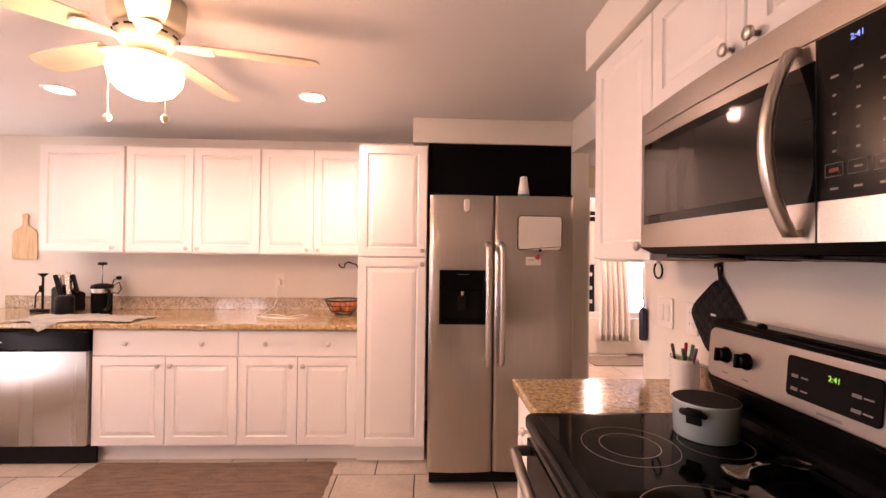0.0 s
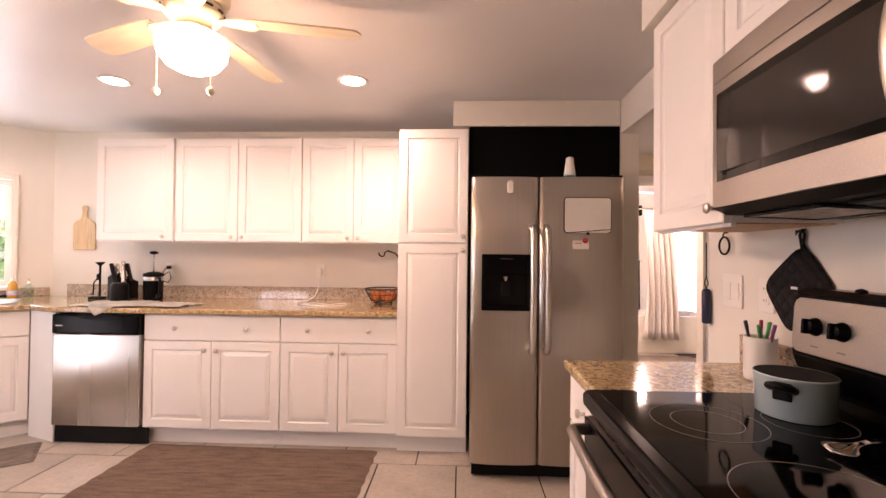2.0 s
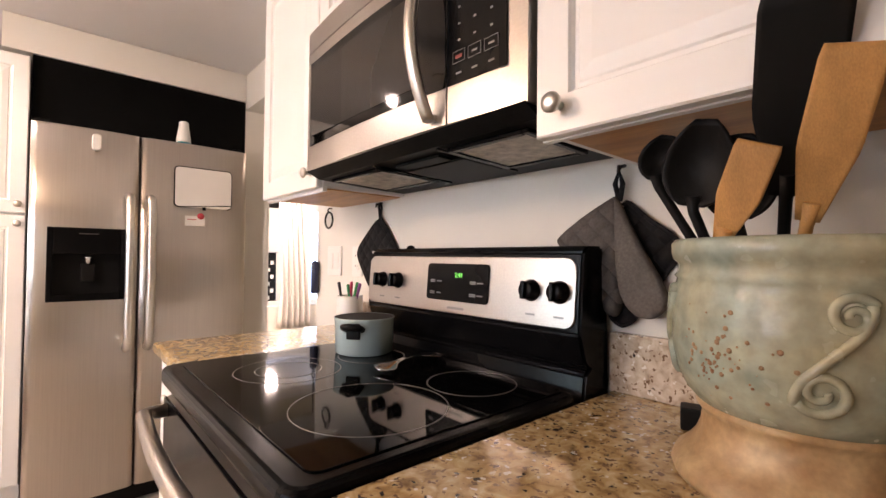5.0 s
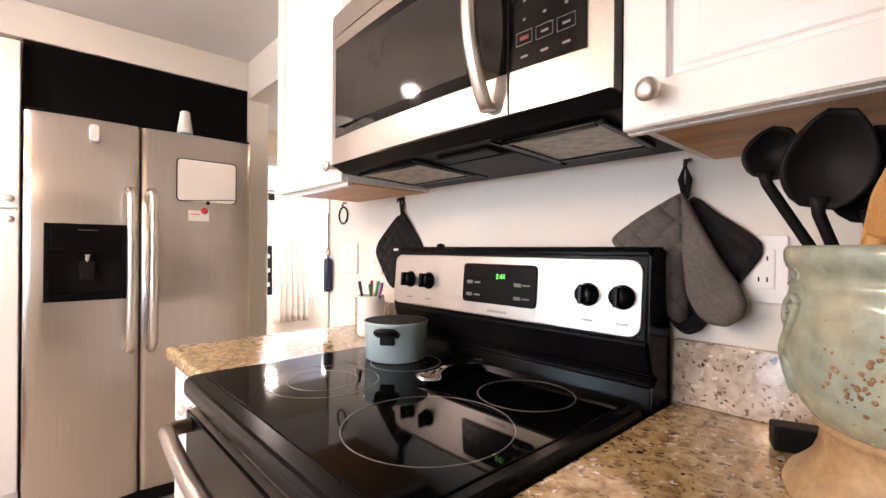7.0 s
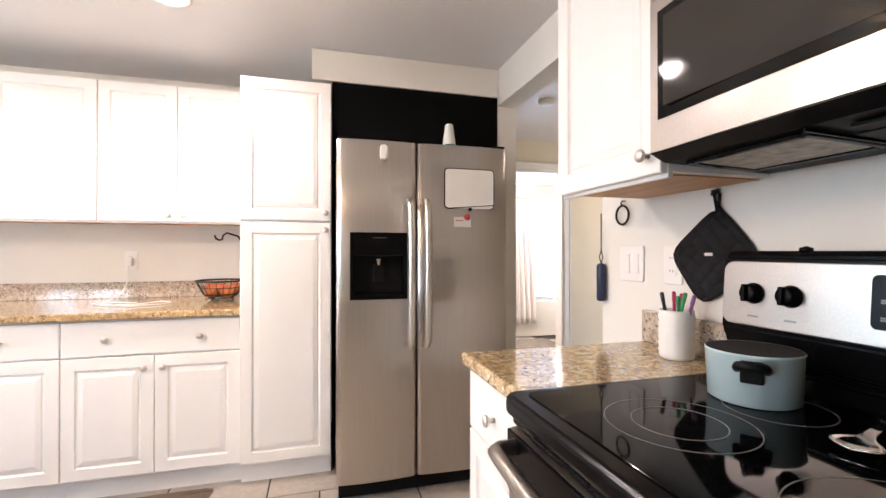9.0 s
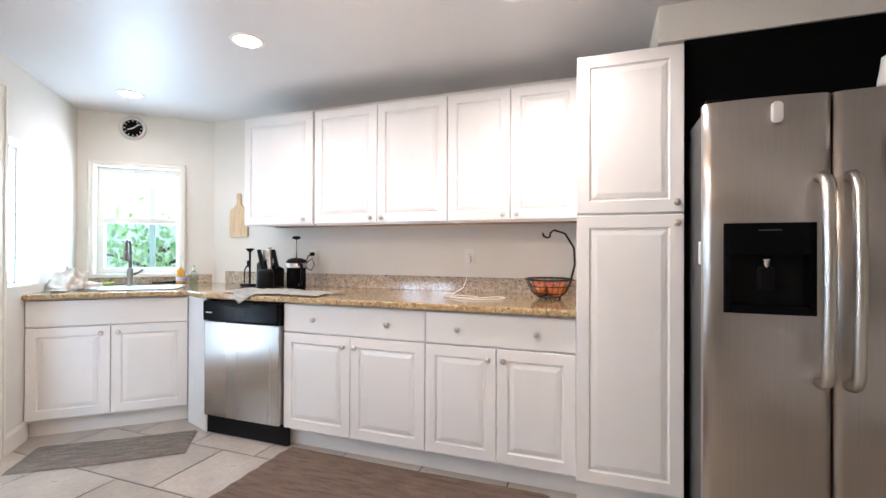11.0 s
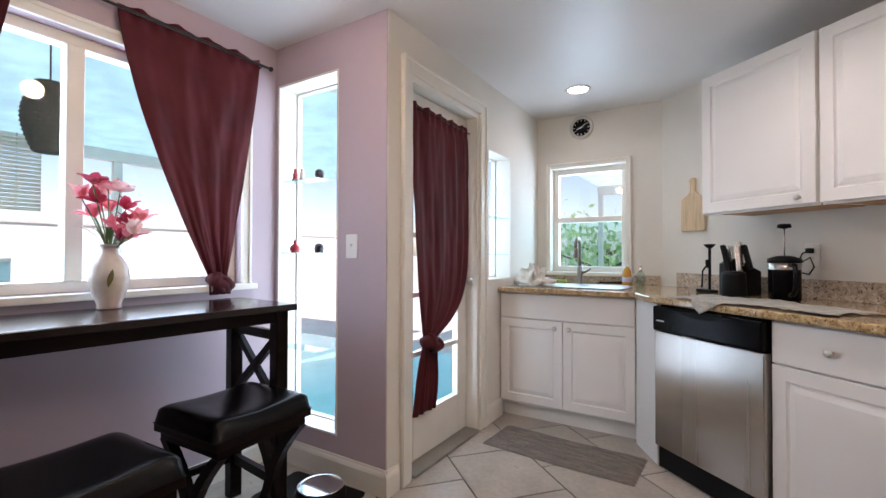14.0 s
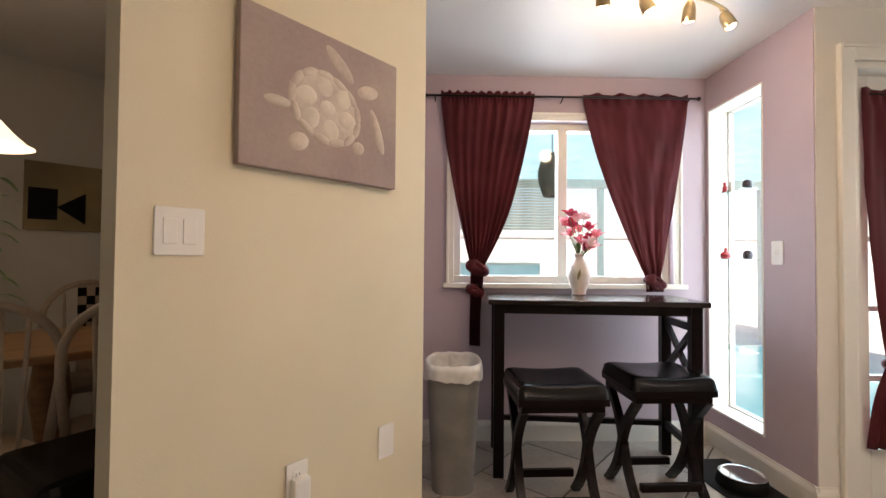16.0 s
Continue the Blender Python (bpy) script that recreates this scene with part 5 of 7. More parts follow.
# ---- sink ----
sk = thing("kitchen_sink", NF @ pose(0.50, 1.62, 0.9145), "drop-in stainless steel kitchen sink", "sink")
SW_, SD_ = 0.60, 0.42
bm = bmesh.new()
outer = [(x - SW_ / 2, y - SD_ / 2) for x, y in rounded(SW_, SD_, 0.05)]
inner = [(x - SW_ / 2 + 0.025, y - SD_ / 2 + 0.025) for x, y in rounded(SW_ - 0.05, SD_ - 0.07, 0.045)]
r0 = [bm.verts.new((x, y, 0.001)) for x, y in outer]
r1 = [bm.verts.new((x, y, 0.005)) for x, y in outer]
r2 = [bm.verts.new((x, y, 0.005)) for x, y in inner]
r3 = [bm.verts.new((x * 0.97, y * 0.97, 0.0015)) for x, y in inner]
for a, b in ((r0, r1), (r1, r2), (r2, r3)):
    for i in range(len(a)):
        bm.faces.new((a[i], a[(i + 1) % len(a)], b[(i + 1) % len(a)], b[i]))
bm.faces.new(r3)
bmesh.ops.recalc_face_normals(bm, faces=bm.faces)
part("basin", bm, STEELH, sk)
part("drain", lathe([(0.04, 0), (0.038, 0.003), (0.02, 0.002), (0.002, 0.002)], 20), CHROME, sk, "", pose(0, 0, 0.0018))
DARKNICK = mat("dark_brushed_nickel", (0.26, 0.235, 0.21), 0.3, 1.0, var=0.06)
fc = thing("kitchen_faucet", NF @ pose(0.40, 1.86, 0.9145), "tall brushed nickel pull-down kitchen faucet", "faucet")
part("base", lathe([(0.03, 0), (0.03, 0.006), (0.022, 0.012), (0.021, 0.13), (0.015, 0.14)], 24), DARKNICK, fc)
pts = [(0, 0, 0.12), (0, 0, 0.30)] + [(0, -0.055 + 0.055 * math.cos(t), 0.30 + 0.055 * math.sin(t)) for t in [math.pi * i / 10 for i in range(1, 11)]] + [(0, -0.112, 0.27)]
part("spout", tube(pts, 0.012, 12), DARKNICK, fc)
part("spray_head", lathe([(0.013, 0.0), (0.017, -0.02), (0.02, -0.07), (0.016, -0.075)], 18), DARKNICK, fc, "", pose(0, -0.112, 0.275))
part("lever", tube([(0.02, 0, 0.09), (0.05, 0, 0.10), (0.085, 0.0, 0.125)], [0.012, 0.009, 0.006], 10), DARKNICK, fc)


def bottle(name, m, prof, material, cap, label):
    t = thing(name, m, label, "bottle")
    part("bottle", lathe(prof, 24), material, t)
    r, z = prof[-1]
    part("pump", lathe([(0.012, z), (0.012, z + 0.018), (0.005, z + 0.02), (0.005, z + 0.045), (0.009, z + 0.048), (0.003, z + 0.054)], 14), cap, t)
    return t


SOAP = mat("orange_dish_soap", (0.62, 0.30, 0.04), 0.15, var=0.05)
b1 = bottle("dish_soap_bottle", NF @ pose(0.73, 1.93, 0.9145), [(0.03, 0), (0.034, 0.01), (0.034, 0.06), (0.028, 0.11), (0.013, 0.135)], SOAP, PLASTICW, "clear bottle of orange dish soap by the sink")
part("label_band", lathe([(0.0345, 0.025), (0.0345, 0.06), (0.034, 0.062)], 24, closed=False), mat("blue_white_label", (0.3, 0.35, 0.6), 0.5, second=(0.7, 0.6, 0.6), scale=40), b1)
bottle("hand_soap_bottle", NF @ pose(0.82, 1.97, 0.9145), [(0.028, 0), (0.03, 0.006), (0.03, 0.08), (0.014, 0.10)], SHELFGLASS, CHROME, "clear hand soap pump bottle by the sink")
solid("sponge", box(-0.05, 0.05, -0.03, 0.03, 0, 0.025, 0.006), mat("green_sponge", (0.35, 0.45, 0.12), 0.9, bump=0.8, bump_scale=120), NF @ pose(0.22, 1.95, 0.9145, 0, 0, 12), "green kitchen sponge behind the sink", "sponge")
solid("black_dish_brush", tube([(0, 0, 0.012), (0.1, 0.01, 0.014), (0.17, 0.0, 0.016), (0.2, 0, 0.02)], [0.006, 0.007, 0.012, 0.016], 10), BLACKM, NF @ pose(0.52, 1.96, 0.9145), "black dish brush lying behind the sink", "brush")


def crumple(u, v):
    a = 2 * math.pi * u
    n = noise.noise(Vector((2.2 * math.cos(a), 2.2 * math.sin(a), 4 * v)))
    r = (0.15 - 0.13 * v) * (1 + 0.55 * n)
    return (r * math.cos(a), 0.65 * r * math.sin(a), 0.012 + 0.13 * v ** 1.2 * (1 + 0.6 * n) + 0.02 * n * (1 - v))


solid("crumpled_towel", sheet(40, 14, crumple), mat("white_flowered_towel", (0.72, 0.68, 0.62), 0.95, var=0.1, scale=16, second=(0.5, 0.42, 0.36), bump=0.6, bump_scale=180), NF @ pose(0.13, 1.55, 0.9145), "crumpled white flowered towel by the sink", "towel")

# ---- range corner things ----
pot = thing("saucepan", pose(0.95, 1.255, 0.9275), "pale blue saucepan with black handles on the cooktop", "pot")
part("pan_body", lathe([(0.070, 0), (0.076, 0.004), (0.079, 0.09), (0.081, 0.093), (0.079, 0.095)], 40, closed=False), POTBLUE, pot)
part("pan_inside", lathe([(0.0785, 0.0945), (0.0765, 0.09), (0.0735, 0.008), (0.002, 0.006)], 40), mat("dark_nonstick", (0.012, 0.012, 0.013), 0.7, spec=0.1), pot, "dark non-stick inside")
for a in (-142, 38):
    part("handle", tube([(0.074, -0.022, 0.070), (0.096, -0.020, 0.078), (0.106, 0, 0.081), (0.096, 0.020, 0.078), (0.074, 0.022, 0.070)], 0.0085, 10), BLACKM, pot, "black side handle", pose(0, 0, 0, 0, 0, a))
    part("bracket", box(0.072, 0.083, -0.018, 0.018, 0.045, 0.085, 0.004), BLACKM, pot, "", pose(0, 0, 0, 0, 0, a))


def spoon_f(u, v):
    s = u * 0.225
    w = 0.024 * math.exp(-((s - 0.018) / 0.022) ** 2) + 0.031 * math.exp(-((s - 0.185) / 0.036) ** 2) + 0.0075
    e = math.sqrt(max(0, 1 - max(0, (abs(s - 0.1125) - 0.1) / 0.0125) ** 2))
    dip = 0.010 * math.exp(-((s - 0.185) / 0.04) ** 2) + 0.007 * math.exp(-((s - 0.018) / 0.025) ** 2)
    q = 2 * v - 1
    return (s, q * w * e, 0.004 + dip * q * q + 0.016 * math.sin(math.pi * min(1, max(0, (s - 0.02) / 0.15))))


solid("steel_spoon", sheet(40, 8, spoon_f, 0.0015), CHROME, pose(0.855, 1.035, 0.9275, 0, 0, 12), "shiny steel serving spoon lying on the cooktop", "spoon")
pm = thing("pen_mug", pose(1.10, 1.60, C), "white ribbed mug full of coloured pens", "mug")
prof = [(0.04, 0), (0.044, 0.004)] + [(0.044 + (0.002 if i % 2 else 0), 0.012 + 0.009 * i) for i in range(13)] + [(0.044, 0.132), (0.041, 0.132), (0.04, 0.01), (0.002, 0.008)]
part("mug_body", lathe(prof, 32), PLASTICW, pm)
for i, (c, a, b) in enumerate((((0.02, 0.30, 0.12), 12, -14), ((0.55, 0.03, 0.10), -10, 8), ((0.02, 0.35, 0.10), 4, 12), ((0.04, 0.04, 0.05), -6, -8), ((0.25, 0.08, 0.25), 14, 4), ((0.6, 0.05, 0.12), -14, 14))):
    solid("pen", lathe([(0.001, 0), (0.0045, 0.012), (0.0045, 0.145), (0.0055, 0.146), (0.0055, 0.17), (0.003, 0.172)], 10), mat("pen_plastic", c, 0.35), pose(1.10 + 0.012 * math.cos(i * 1.1), 1.60 + 0.012 * math.sin(i * 1.1), C + 0.01, a, b, 0), "slim coloured plastic pen standing in the mug", "pen", "pens in the mug")


def quilt_sheet(outline, label, material, x, nm="pot_holder", t=0.012, quilted=True):
    """A padded cloth shape on the wall: outline in y, z."""
    th = thing(nm, pose(x, 0, 0), label, "oven mitt" if nm == "oven_mitt" else "pot holder")
    cy, cz = sum(p[0] for p in outline) / len(outline), sum(p[1] for p in outline) / len(outline)
    bm = bmesh.new()
    n = len(outline)
    rings = []
    for k, s in enumerate((1.0, 1.0, 0.96, 0.8, 0.6, 0.4, 0.2)):
        xx = (0.0, -t * 0.4, -t * 0.8, -t, -t, -t * 1.05, -t * 1.1)[k]
        ring = []
        for y, z in outline:
            py, pz = cy + (y - cy) * s, cz + (z - cz) * s
            q = 0.0
            if quilted and k > 1:
                q = 0.0035 * abs(math.sin((py + pz) * 62)) * abs(math.sin((py - pz) * 62))
            ring.append(bm.verts.new((xx - q, py, pz)))
        rings.append(ring)
    for a, b in zip(rings, rings[1:]):
        for i in range(n):
            bm.faces.new((a[i], a[(i + 1) % n], b[(i + 1) % n], b[i])).smooth = True
    bm.faces.new(rings[-1])
    bm.faces.new(rings[0][::-1])
    bmesh.ops.recalc_face_normals(bm, faces=bm.faces)
    part("pad", bm, material, th)
    return th


def fill(pts, n=6):
    """Points along a closed outline, rounded by averaging."""
    out = []
    for i in range(len(pts)):
        a, b = Vector(pts[i]), Vector(pts[(i + 1) % len(pts)])
        out += [a.lerp(b, k / n) for k in range(n)]
    for _ in range(3):
        out = [(out[i - 1] + out[i] * 2 + out[(i + 1) % len(out)]) / 4 for i in range(len(out))]
    return [(p.x, p.y) for p in out]


ph = quilt_sheet(fill([(1.55, 1.33), (1.715, 1.20), (1.60, 1.055), (1.425, 1.185)], 8), "dark grey square pot holder hung by its corner", QUILTD, 1.196)
part("loop", tube([(-0.006, 1.553, 1.315), (-0.006, 1.562, 1.36), (-0.006, 1.553, 1.375), (-0.006, 1.544, 1.36), (-0.006, 1.551, 1.315)], 0.004, 8), QUILTD, ph)
part("binding", tube([(-0.006, y, z) for y, z in fill([(1.55, 1.33), (1.715, 1.20), (1.60, 1.055), (1.425, 1.185)], 8)] + [(-0.006, 1.55, 1.327)], 0.006, 8), QUILTD, ph)
part("tag", box(-0.016, -0.0145, 1.56, 1.585, 1.195, 1.203), PLASTICW, ph)
ph2 = quilt_sheet(fill([(0.652, 1.310), (0.606, 1.264), (0.560, 1.231), (0.541, 1.212), (0.543, 1.190), (0.575, 1.145), (0.610, 1.090), (0.632, 1.058), (0.655, 1.046), (0.680, 1.062), (0.70, 1.13)], 6), "charcoal pot holder hung behind the oven mitt", QUILTD, 1.196)
part("binding", tube([(-0.010, y, z) for y, z in fill([(0.652, 1.310), (0.606, 1.264), (0.560, 1.231), (0.541, 1.212), (0.543, 1.190), (0.575, 1.145), (0.610, 1.090), (0.632, 1.058), (0.655, 1.046), (0.680, 1.062), (0.70, 1.13)], 6)], 0.005, 6), QUILTD, ph2)
m1 = quilt_sheet(fill([(0.655, 1.312), (0.672, 1.306), (0.735, 1.272), (0.802, 1.226), (0.770, 1.193), (0.722, 1.160), (0.702, 1.124), (0.688, 1.090), (0.676, 1.070), (0.662, 1.064), (0.650, 1.076), (0.647, 1.115), (0.650, 1.20)], 6), "grey quilted oven mitt folded over on a wall hook", QUILT, 1.178, "oven_mitt", 0.02)
PALM = mat("grey_plain_cotton", (0.135, 0.120, 0.110), 0.95, var=0.12, scale=14, fine=0.4, fine_scale=180, bump=0.3, bump_scale=240, spec=0.15)
palm = quilt_sheet(fill([(0.656, 1.308), (0.644, 1.292), (0.628, 1.257), (0.594, 1.192), (0.566, 1.146), (0.552, 1.112), (0.558, 1.088), (0.581, 1.069), (0.609, 1.071), (0.628, 1.085), (0.644, 1.115), (0.652, 1.16), (0.654, 1.24)], 6), "", PALM, 1.165, "oven_mitt", 0.018, False)
_pad = palm.children[0]
_pad.name, _pad.parent, _pad.matrix_basis = "palm", m1, pose(-0.013, 0, 0)
bpy.data.objects.remove(palm)
part("loop", tube([(0.0, 0.656, 1.30), (-0.002, 0.664, 1.335), (0.0, 0.657, 1.362), (0.002, 0.650, 1.335), (0.0, 0.655, 1.30)], 0.0055, 8), QUILTD, m1)
for yy in (1.553, 0.655):
    solid("wall_hook", tube([(1.199, yy, 1.375), (1.18, yy, 1.37), (1.172, yy, 1.36), (1.175, yy, 1.372)], 0.004, 8), WIRE, None, "small black hook on the wall", "hook")
hk = thing("hanging_ring", pose(1.05, 1.90, 1.33), "black rubber ring hung under the wall cabinet", "ring")
hk.matrix_basis = pose(1.185, 1.935, 1.335)
part("ring", tube(arc((0, 0), 0.033, 0, 2 * math.pi, 28, lambda x, y: (0, x, y)), 0.004, 8), BLACKM, hk)
part("hook", tube([(0.013, 0.0, 0.05), (0.0, 0.0, 0.05), (-0.006, 0.0, 0.04), (0.0, 0, 0.034)], 0.003, 8), WIRE, hk)
ts = thing("hanging_flashlight", pose(1.18, 2.05, 1.02), "navy tube hanging on a cord at the wall end", "flashlight")
part("tube", lathe([(0.012, 0), (0.017, 0.005), (0.017, 0.13), (0.012, 0.14), (0.004, 0.142)], 18), mat("navy_plastic", (0.012, 0.02, 0.06), 0.45), ts)
part("cord", tube([(0, 0, 0.14), (0.008, 0.0, 0.165), (0, 0.0, 0.19), (0.0, 0, 0.33)], 0.0022, 6), BLACKM, ts)
part("cord", tube([(0, 0, 0.14), (-0.008, 0.0, 0.165), (0, 0.0, 0.19)], 0.0022, 6), BLACKM, ts)

# crock and utensils
CX, CY = 0.992, 0.336
cr = thing("utensil_crock", pose(CX, CY, C), "weathered sage green glazed pottery crock with terracotta foot", "crock")
urn_prof = [(0.100, 0.088), (0.108, 0.094), (0.120, 0.108), (0.130, 0.130), (0.1365, 0.165), (0.1365, 0.200), (0.133, 0.232), (0.130, 0.243), (0.133, 0.247), (0.129, 0.252), (0.128, 0.262), (0.134, 0.268), (0.1365, 0.276), (0.1365, 0.288), (0.133, 0.293), (0.122, 0.291), (0.118, 0.25), (0.118, 0.14), (0.06, 0.11), (0.002, 0.108)]
part("urn", lathe(urn_prof, 56), CROCK, cr, "sage glazed urn", smooth=True)
part("foot", lathe([(0.134, 0.0), (0.137, 0.008), (0.133, 0.018), (0.120, 0.030), (0.109, 0.044), (0.103, 0.060), (0.101, 0.076), (0.104, 0.082), (0.108, 0.086), (0.104, 0.092)], 56), TERRA, cr, "bare terracotta foot", smooth=True)


def urn_r(z):
    for (r0, z0), (r1, z1) in zip(urn_prof, urn_prof[1:9]):
        if z0 <= z <= z1:
            return r0 + (r1 - r0) * (z - z0) / (z1 - z0)
    return 0.13


for a0 in (112, 202, 292, 22):
    bm = bmesh.new()
    for zc, turn0, rad, hand in ((0.215, 0.6, 0.020, 1), (0.142, 3.7, 0.024, 1)):
        pts = []
        for i in range(34):
            t = i / 33
            r = rad * (1 - 0.82 * t)
            th = turn0 + hand * t * 9.0
            z = zc + r * math.sin(th)
            ang = radians(a0) + (r * math.cos(th) + (0.012 if zc > 0.2 else -0.012)) / 0.135
            pts.append(((urn_r(z) + 0.001) * math.cos(ang), (urn_r(z) + 0.001) * math.sin(ang), z))
        add_tube(bm, pts, [0.0052 - 0.0015 * i / 33 for i in range(34)], 8)
    pts = []
    for i in range(18):
        t = i / 17
        z = 0.226 - 0.098 * t
        ang = radians(a0) + (0.030 * math.cos(math.pi * t) - 0.004) / 0.135
        pts.append(((urn_r(z) + 0.001) * math.cos(ang), (urn_r(z) + 0.001) * math.sin(ang), z))
    add_tube(bm, pts, 0.005, 8)
    part("scroll_relief", bm, CROCK, cr, smooth=True)
RUST = mat("rust_brown_glaze", (0.20, 0.085, 0.035), 0.6, var=0.3, scale=30, second=(0.36, 0.24, 0.13), bump=0.6, bump_scale=90)
rr_ = random.Random(11)
for a0 in (157, 247, 337, 67):
    bm = bmesh.new()
    for i in range(70):
        ang, z, w_ = radians(a0) + rr_.gauss(0, 0.17), 0.160 + rr_.gauss(0, 0.022), rr_.uniform(0.0008, 0.0034)
        z = min(0.215, max(0.112, z))
        add_lathe(bm, [(w_, 0.0), (w_ * 0.7, 0.0007), (w_ * 0.1, 0.001)], 6, pose(urn_r(z) * math.cos(ang), urn_r(z) * math.sin(ang), z, 0, 90, math.degrees(ang)))
    tagged(part("flower_relief", bm, RUST, cr), "worn rust-brown flecks of floral relief", kind="stuff")


def utensil(kind, foot, neck, tip, wide, label, material, dish=0.0):
    """Stands in the crock from foot to neck; its head reaches from neck to tip and faces the room."""
    t = thing(kind, pose(*foot), label, "utensil", "utensils in the crock")
    f, n, e = Vector(foot), Vector(neck), Vector(tip)
    part("handle", tube([(0, 0, 0), (n - f) * 0.5, (n - f) * 0.97, (n - f) + (e - n) * 0.12], [0.007, 0.0062, 0.0065, 0.009], 10), material, t)
    up = (e - n).normalized()
    side = up.cross(Vector((-1, -0.15, 0.0))).normalized()
    out = side.cross(up)
    long_ = (e - n).length

    def head(u, v):
        q = 2 * u - 1
        w = math.sin(math.pi * (0.06 + 0.90 * v ** 0.85)) ** 0.62 if dish else (0.42 + 0.58 * min(1, v * 2.2)) * (1 if v < 0.93 else 0.93)
        h = dish * (1 - q * q) * math.sin(math.pi * v)
        return tuple((n - f) + up * (long_ * v) + side * (q * wide / 2 * w) - out * h)
    part("bowl" if dish else "blade", sheet(14, 14, head, 0.004), material, t, smooth=bool(dish))
    return t


utensil("cooking_spoon", (0.996, 0.352, 1.03), (0.950, 0.488, 1.292), (0.945, 0.468, 1.352), 0.062, "black nylon cooking spoon standing in the crock", BLACKM, 0.016)
utensil("cooking_spoon", (0.978, 0.366, 1.03), (0.930, 0.434, 1.250), (0.912, 0.410, 1.354), 0.084, "large black nylon serving spoon standing in the crock", BLACKM, 0.020)
utensil("cooking_spoon", (1.02, 0.36, 1.03), (0.960, 0.392, 1.235), (0.948, 0.384, 1.335), 0.078, "black nylon ladle standing in the crock", BLACKM, 0.030)
utensil("spatula", (0.945, 0.425, 1.05), (0.882, 0.386, 1.205), (0.848, 0.342, 1.300), 0.042, "orange-toned wooden spatula standing in the crock", WOODSPOON)
utensil("spatula", (1.00, 0.36, 1.03), (0.915, 0.315, 1.225), (0.845, 0.268, 1.375), 0.050, "light wooden turner standing in the crock", WOODSPOON)
utensil("spatula", (1.04, 0.37, 1.03), (0.925, 0.335, 1.255), (0.825, 0.300, 1.430), 0.072, "black nylon turner standing in the crock", BLACKM)
solid("small_box", box(-0.02, 0.02, -0.03, 0.03, 0, 0.035, 0.004), BLACKM, pose(1.09, 0.475, C, 0, 0, 20), "small black box behind the crock", "box")

# ---- rugs ----
def rug(name, m, w, d, material, label, ribs, t=0.012):
    """Woven ribs run along x; the edges are a little uneven."""
    def f(u, v):
        inner = 0 < u < 1 and 0 < v < 1
        rib = 0.62 + 0.38 * (round(v * ribs) % 2) + 0.10 * noise.noise(Vector((u * w * 22, round(v * ribs) * 1.7, 0)))
        return (w * u + 0.004 * math.sin(60 * v), d * v + 0.005 * math.sin(7 * u + 1) + 0.0012 * math.sin(31 * u), 0.002 + (t if inner else 0) * rib)
    return solid(name, sheet(46, ribs, f), material, m, label, "rug")


rug("kitchen_rug", pose(-1.90, 1.95, 0), 1.54, 1.13, RUG, "taupe brown woven rug before the long counter", 110)
rug("sink_mat", NF @ pose(0.10, 0.775, 0, 0, 0, -3), 0.86, 0.34, RUG2, "grey and brown ribbed mat in front of the sink", 40)

# ---- nook: curtains ----
rod = thing("curtain_rod", NF @ pose(-0.83, -1.776, 2.158, 0, 0, 90), "thin dark metal curtain rod above the nook window", "curtain rod")
part("rod", tube([(0, -0.058, 0), (1.70, -0.058, 0)], 0.007, 10), WIRE, rod)
for x in (0.0, 1.70):
    part("finial", lathe([(0.008, 0), (0.013, 0.006), (0.013, 0.016), (0.003, 0.024)], 12), WIRE, rod, "", pose(x, -0.058, 0, 0, 90 if x else -90, 0))
for x in (0.05, 0.85, 1.65):
    part("bracket", tube([(x, 0, -0.02), (x, -0.03, -0.02), (x, -0.058, -0.009)], 0.004, 8), WIRE, rod)


def drape(top, knot, tail, folds, z_top, z_knot, z_tail, bulge=0.0, ruffle=0.02, seed=0, depth=0.022, pl=1.35, pr=1.35):
    """A cloth panel along x: spans (x0, x1) at top, knot and tail; y is depth."""
    def f(u, v):
        z = z_top + ruffle + (z_tail - z_top - ruffle) * v
        k = (z_top - z) / (z_top - z_knot)
        if k <= 1:
            s, s2 = max(0, k) ** pl, max(0, k) ** pr
            a, b = top[0] + (knot[0] - top[0]) * s, top[1] + (knot[1] - top[1]) * s2
            b += bulge * math.sin(math.pi * min(1, max(0, k)) ** 2)
        else:
            s = (z_knot - z) / (z_knot - z_tail)
            q = math.sin(min(1, s * 1.4) * math.pi * 0.5)
            a, b = knot[0] + (tail[0] - knot[0]) * q, knot[1] + (tail[1] - knot[1]) * q
        gather = (top[1] - top[0]) / max(0.04, b - a)
        amp = depth * min(1.6, 0.45 + 0.25 * gather)
        nz = 0.75 * noise.noise(Vector((u * 2.6 + seed, z * 1.1, seed)))
        soft = 0.35 + 0.9 * abs(noise.noise(Vector((u * 3.1, seed * 2.0, z * 0.8))))
        y = -0.03 - amp * soft * (0.5 + 0.5 * math.sin(2 * math.pi * (folds * u + nz))) - 0.006 * noise.noise(Vector((u * 14, z * 5, seed)))
        if k < 0.03:
            y += 0.35 * (-0.03 - y) - 0.006 * math.sin(2 * math.pi * folds * 2.7 * u)
            z += (0.008 if k < -0.012 else 0.0) * math.sin(2 * math.pi * folds * 1.3 * u + seed)
        if k > 1:
            y -= 0.02 * math.sin(math.pi * min(1, (k - 1) * 3))
        return (a + (b - a) * u, y, z)
    return sheet(110, 60, f, 0.0015)


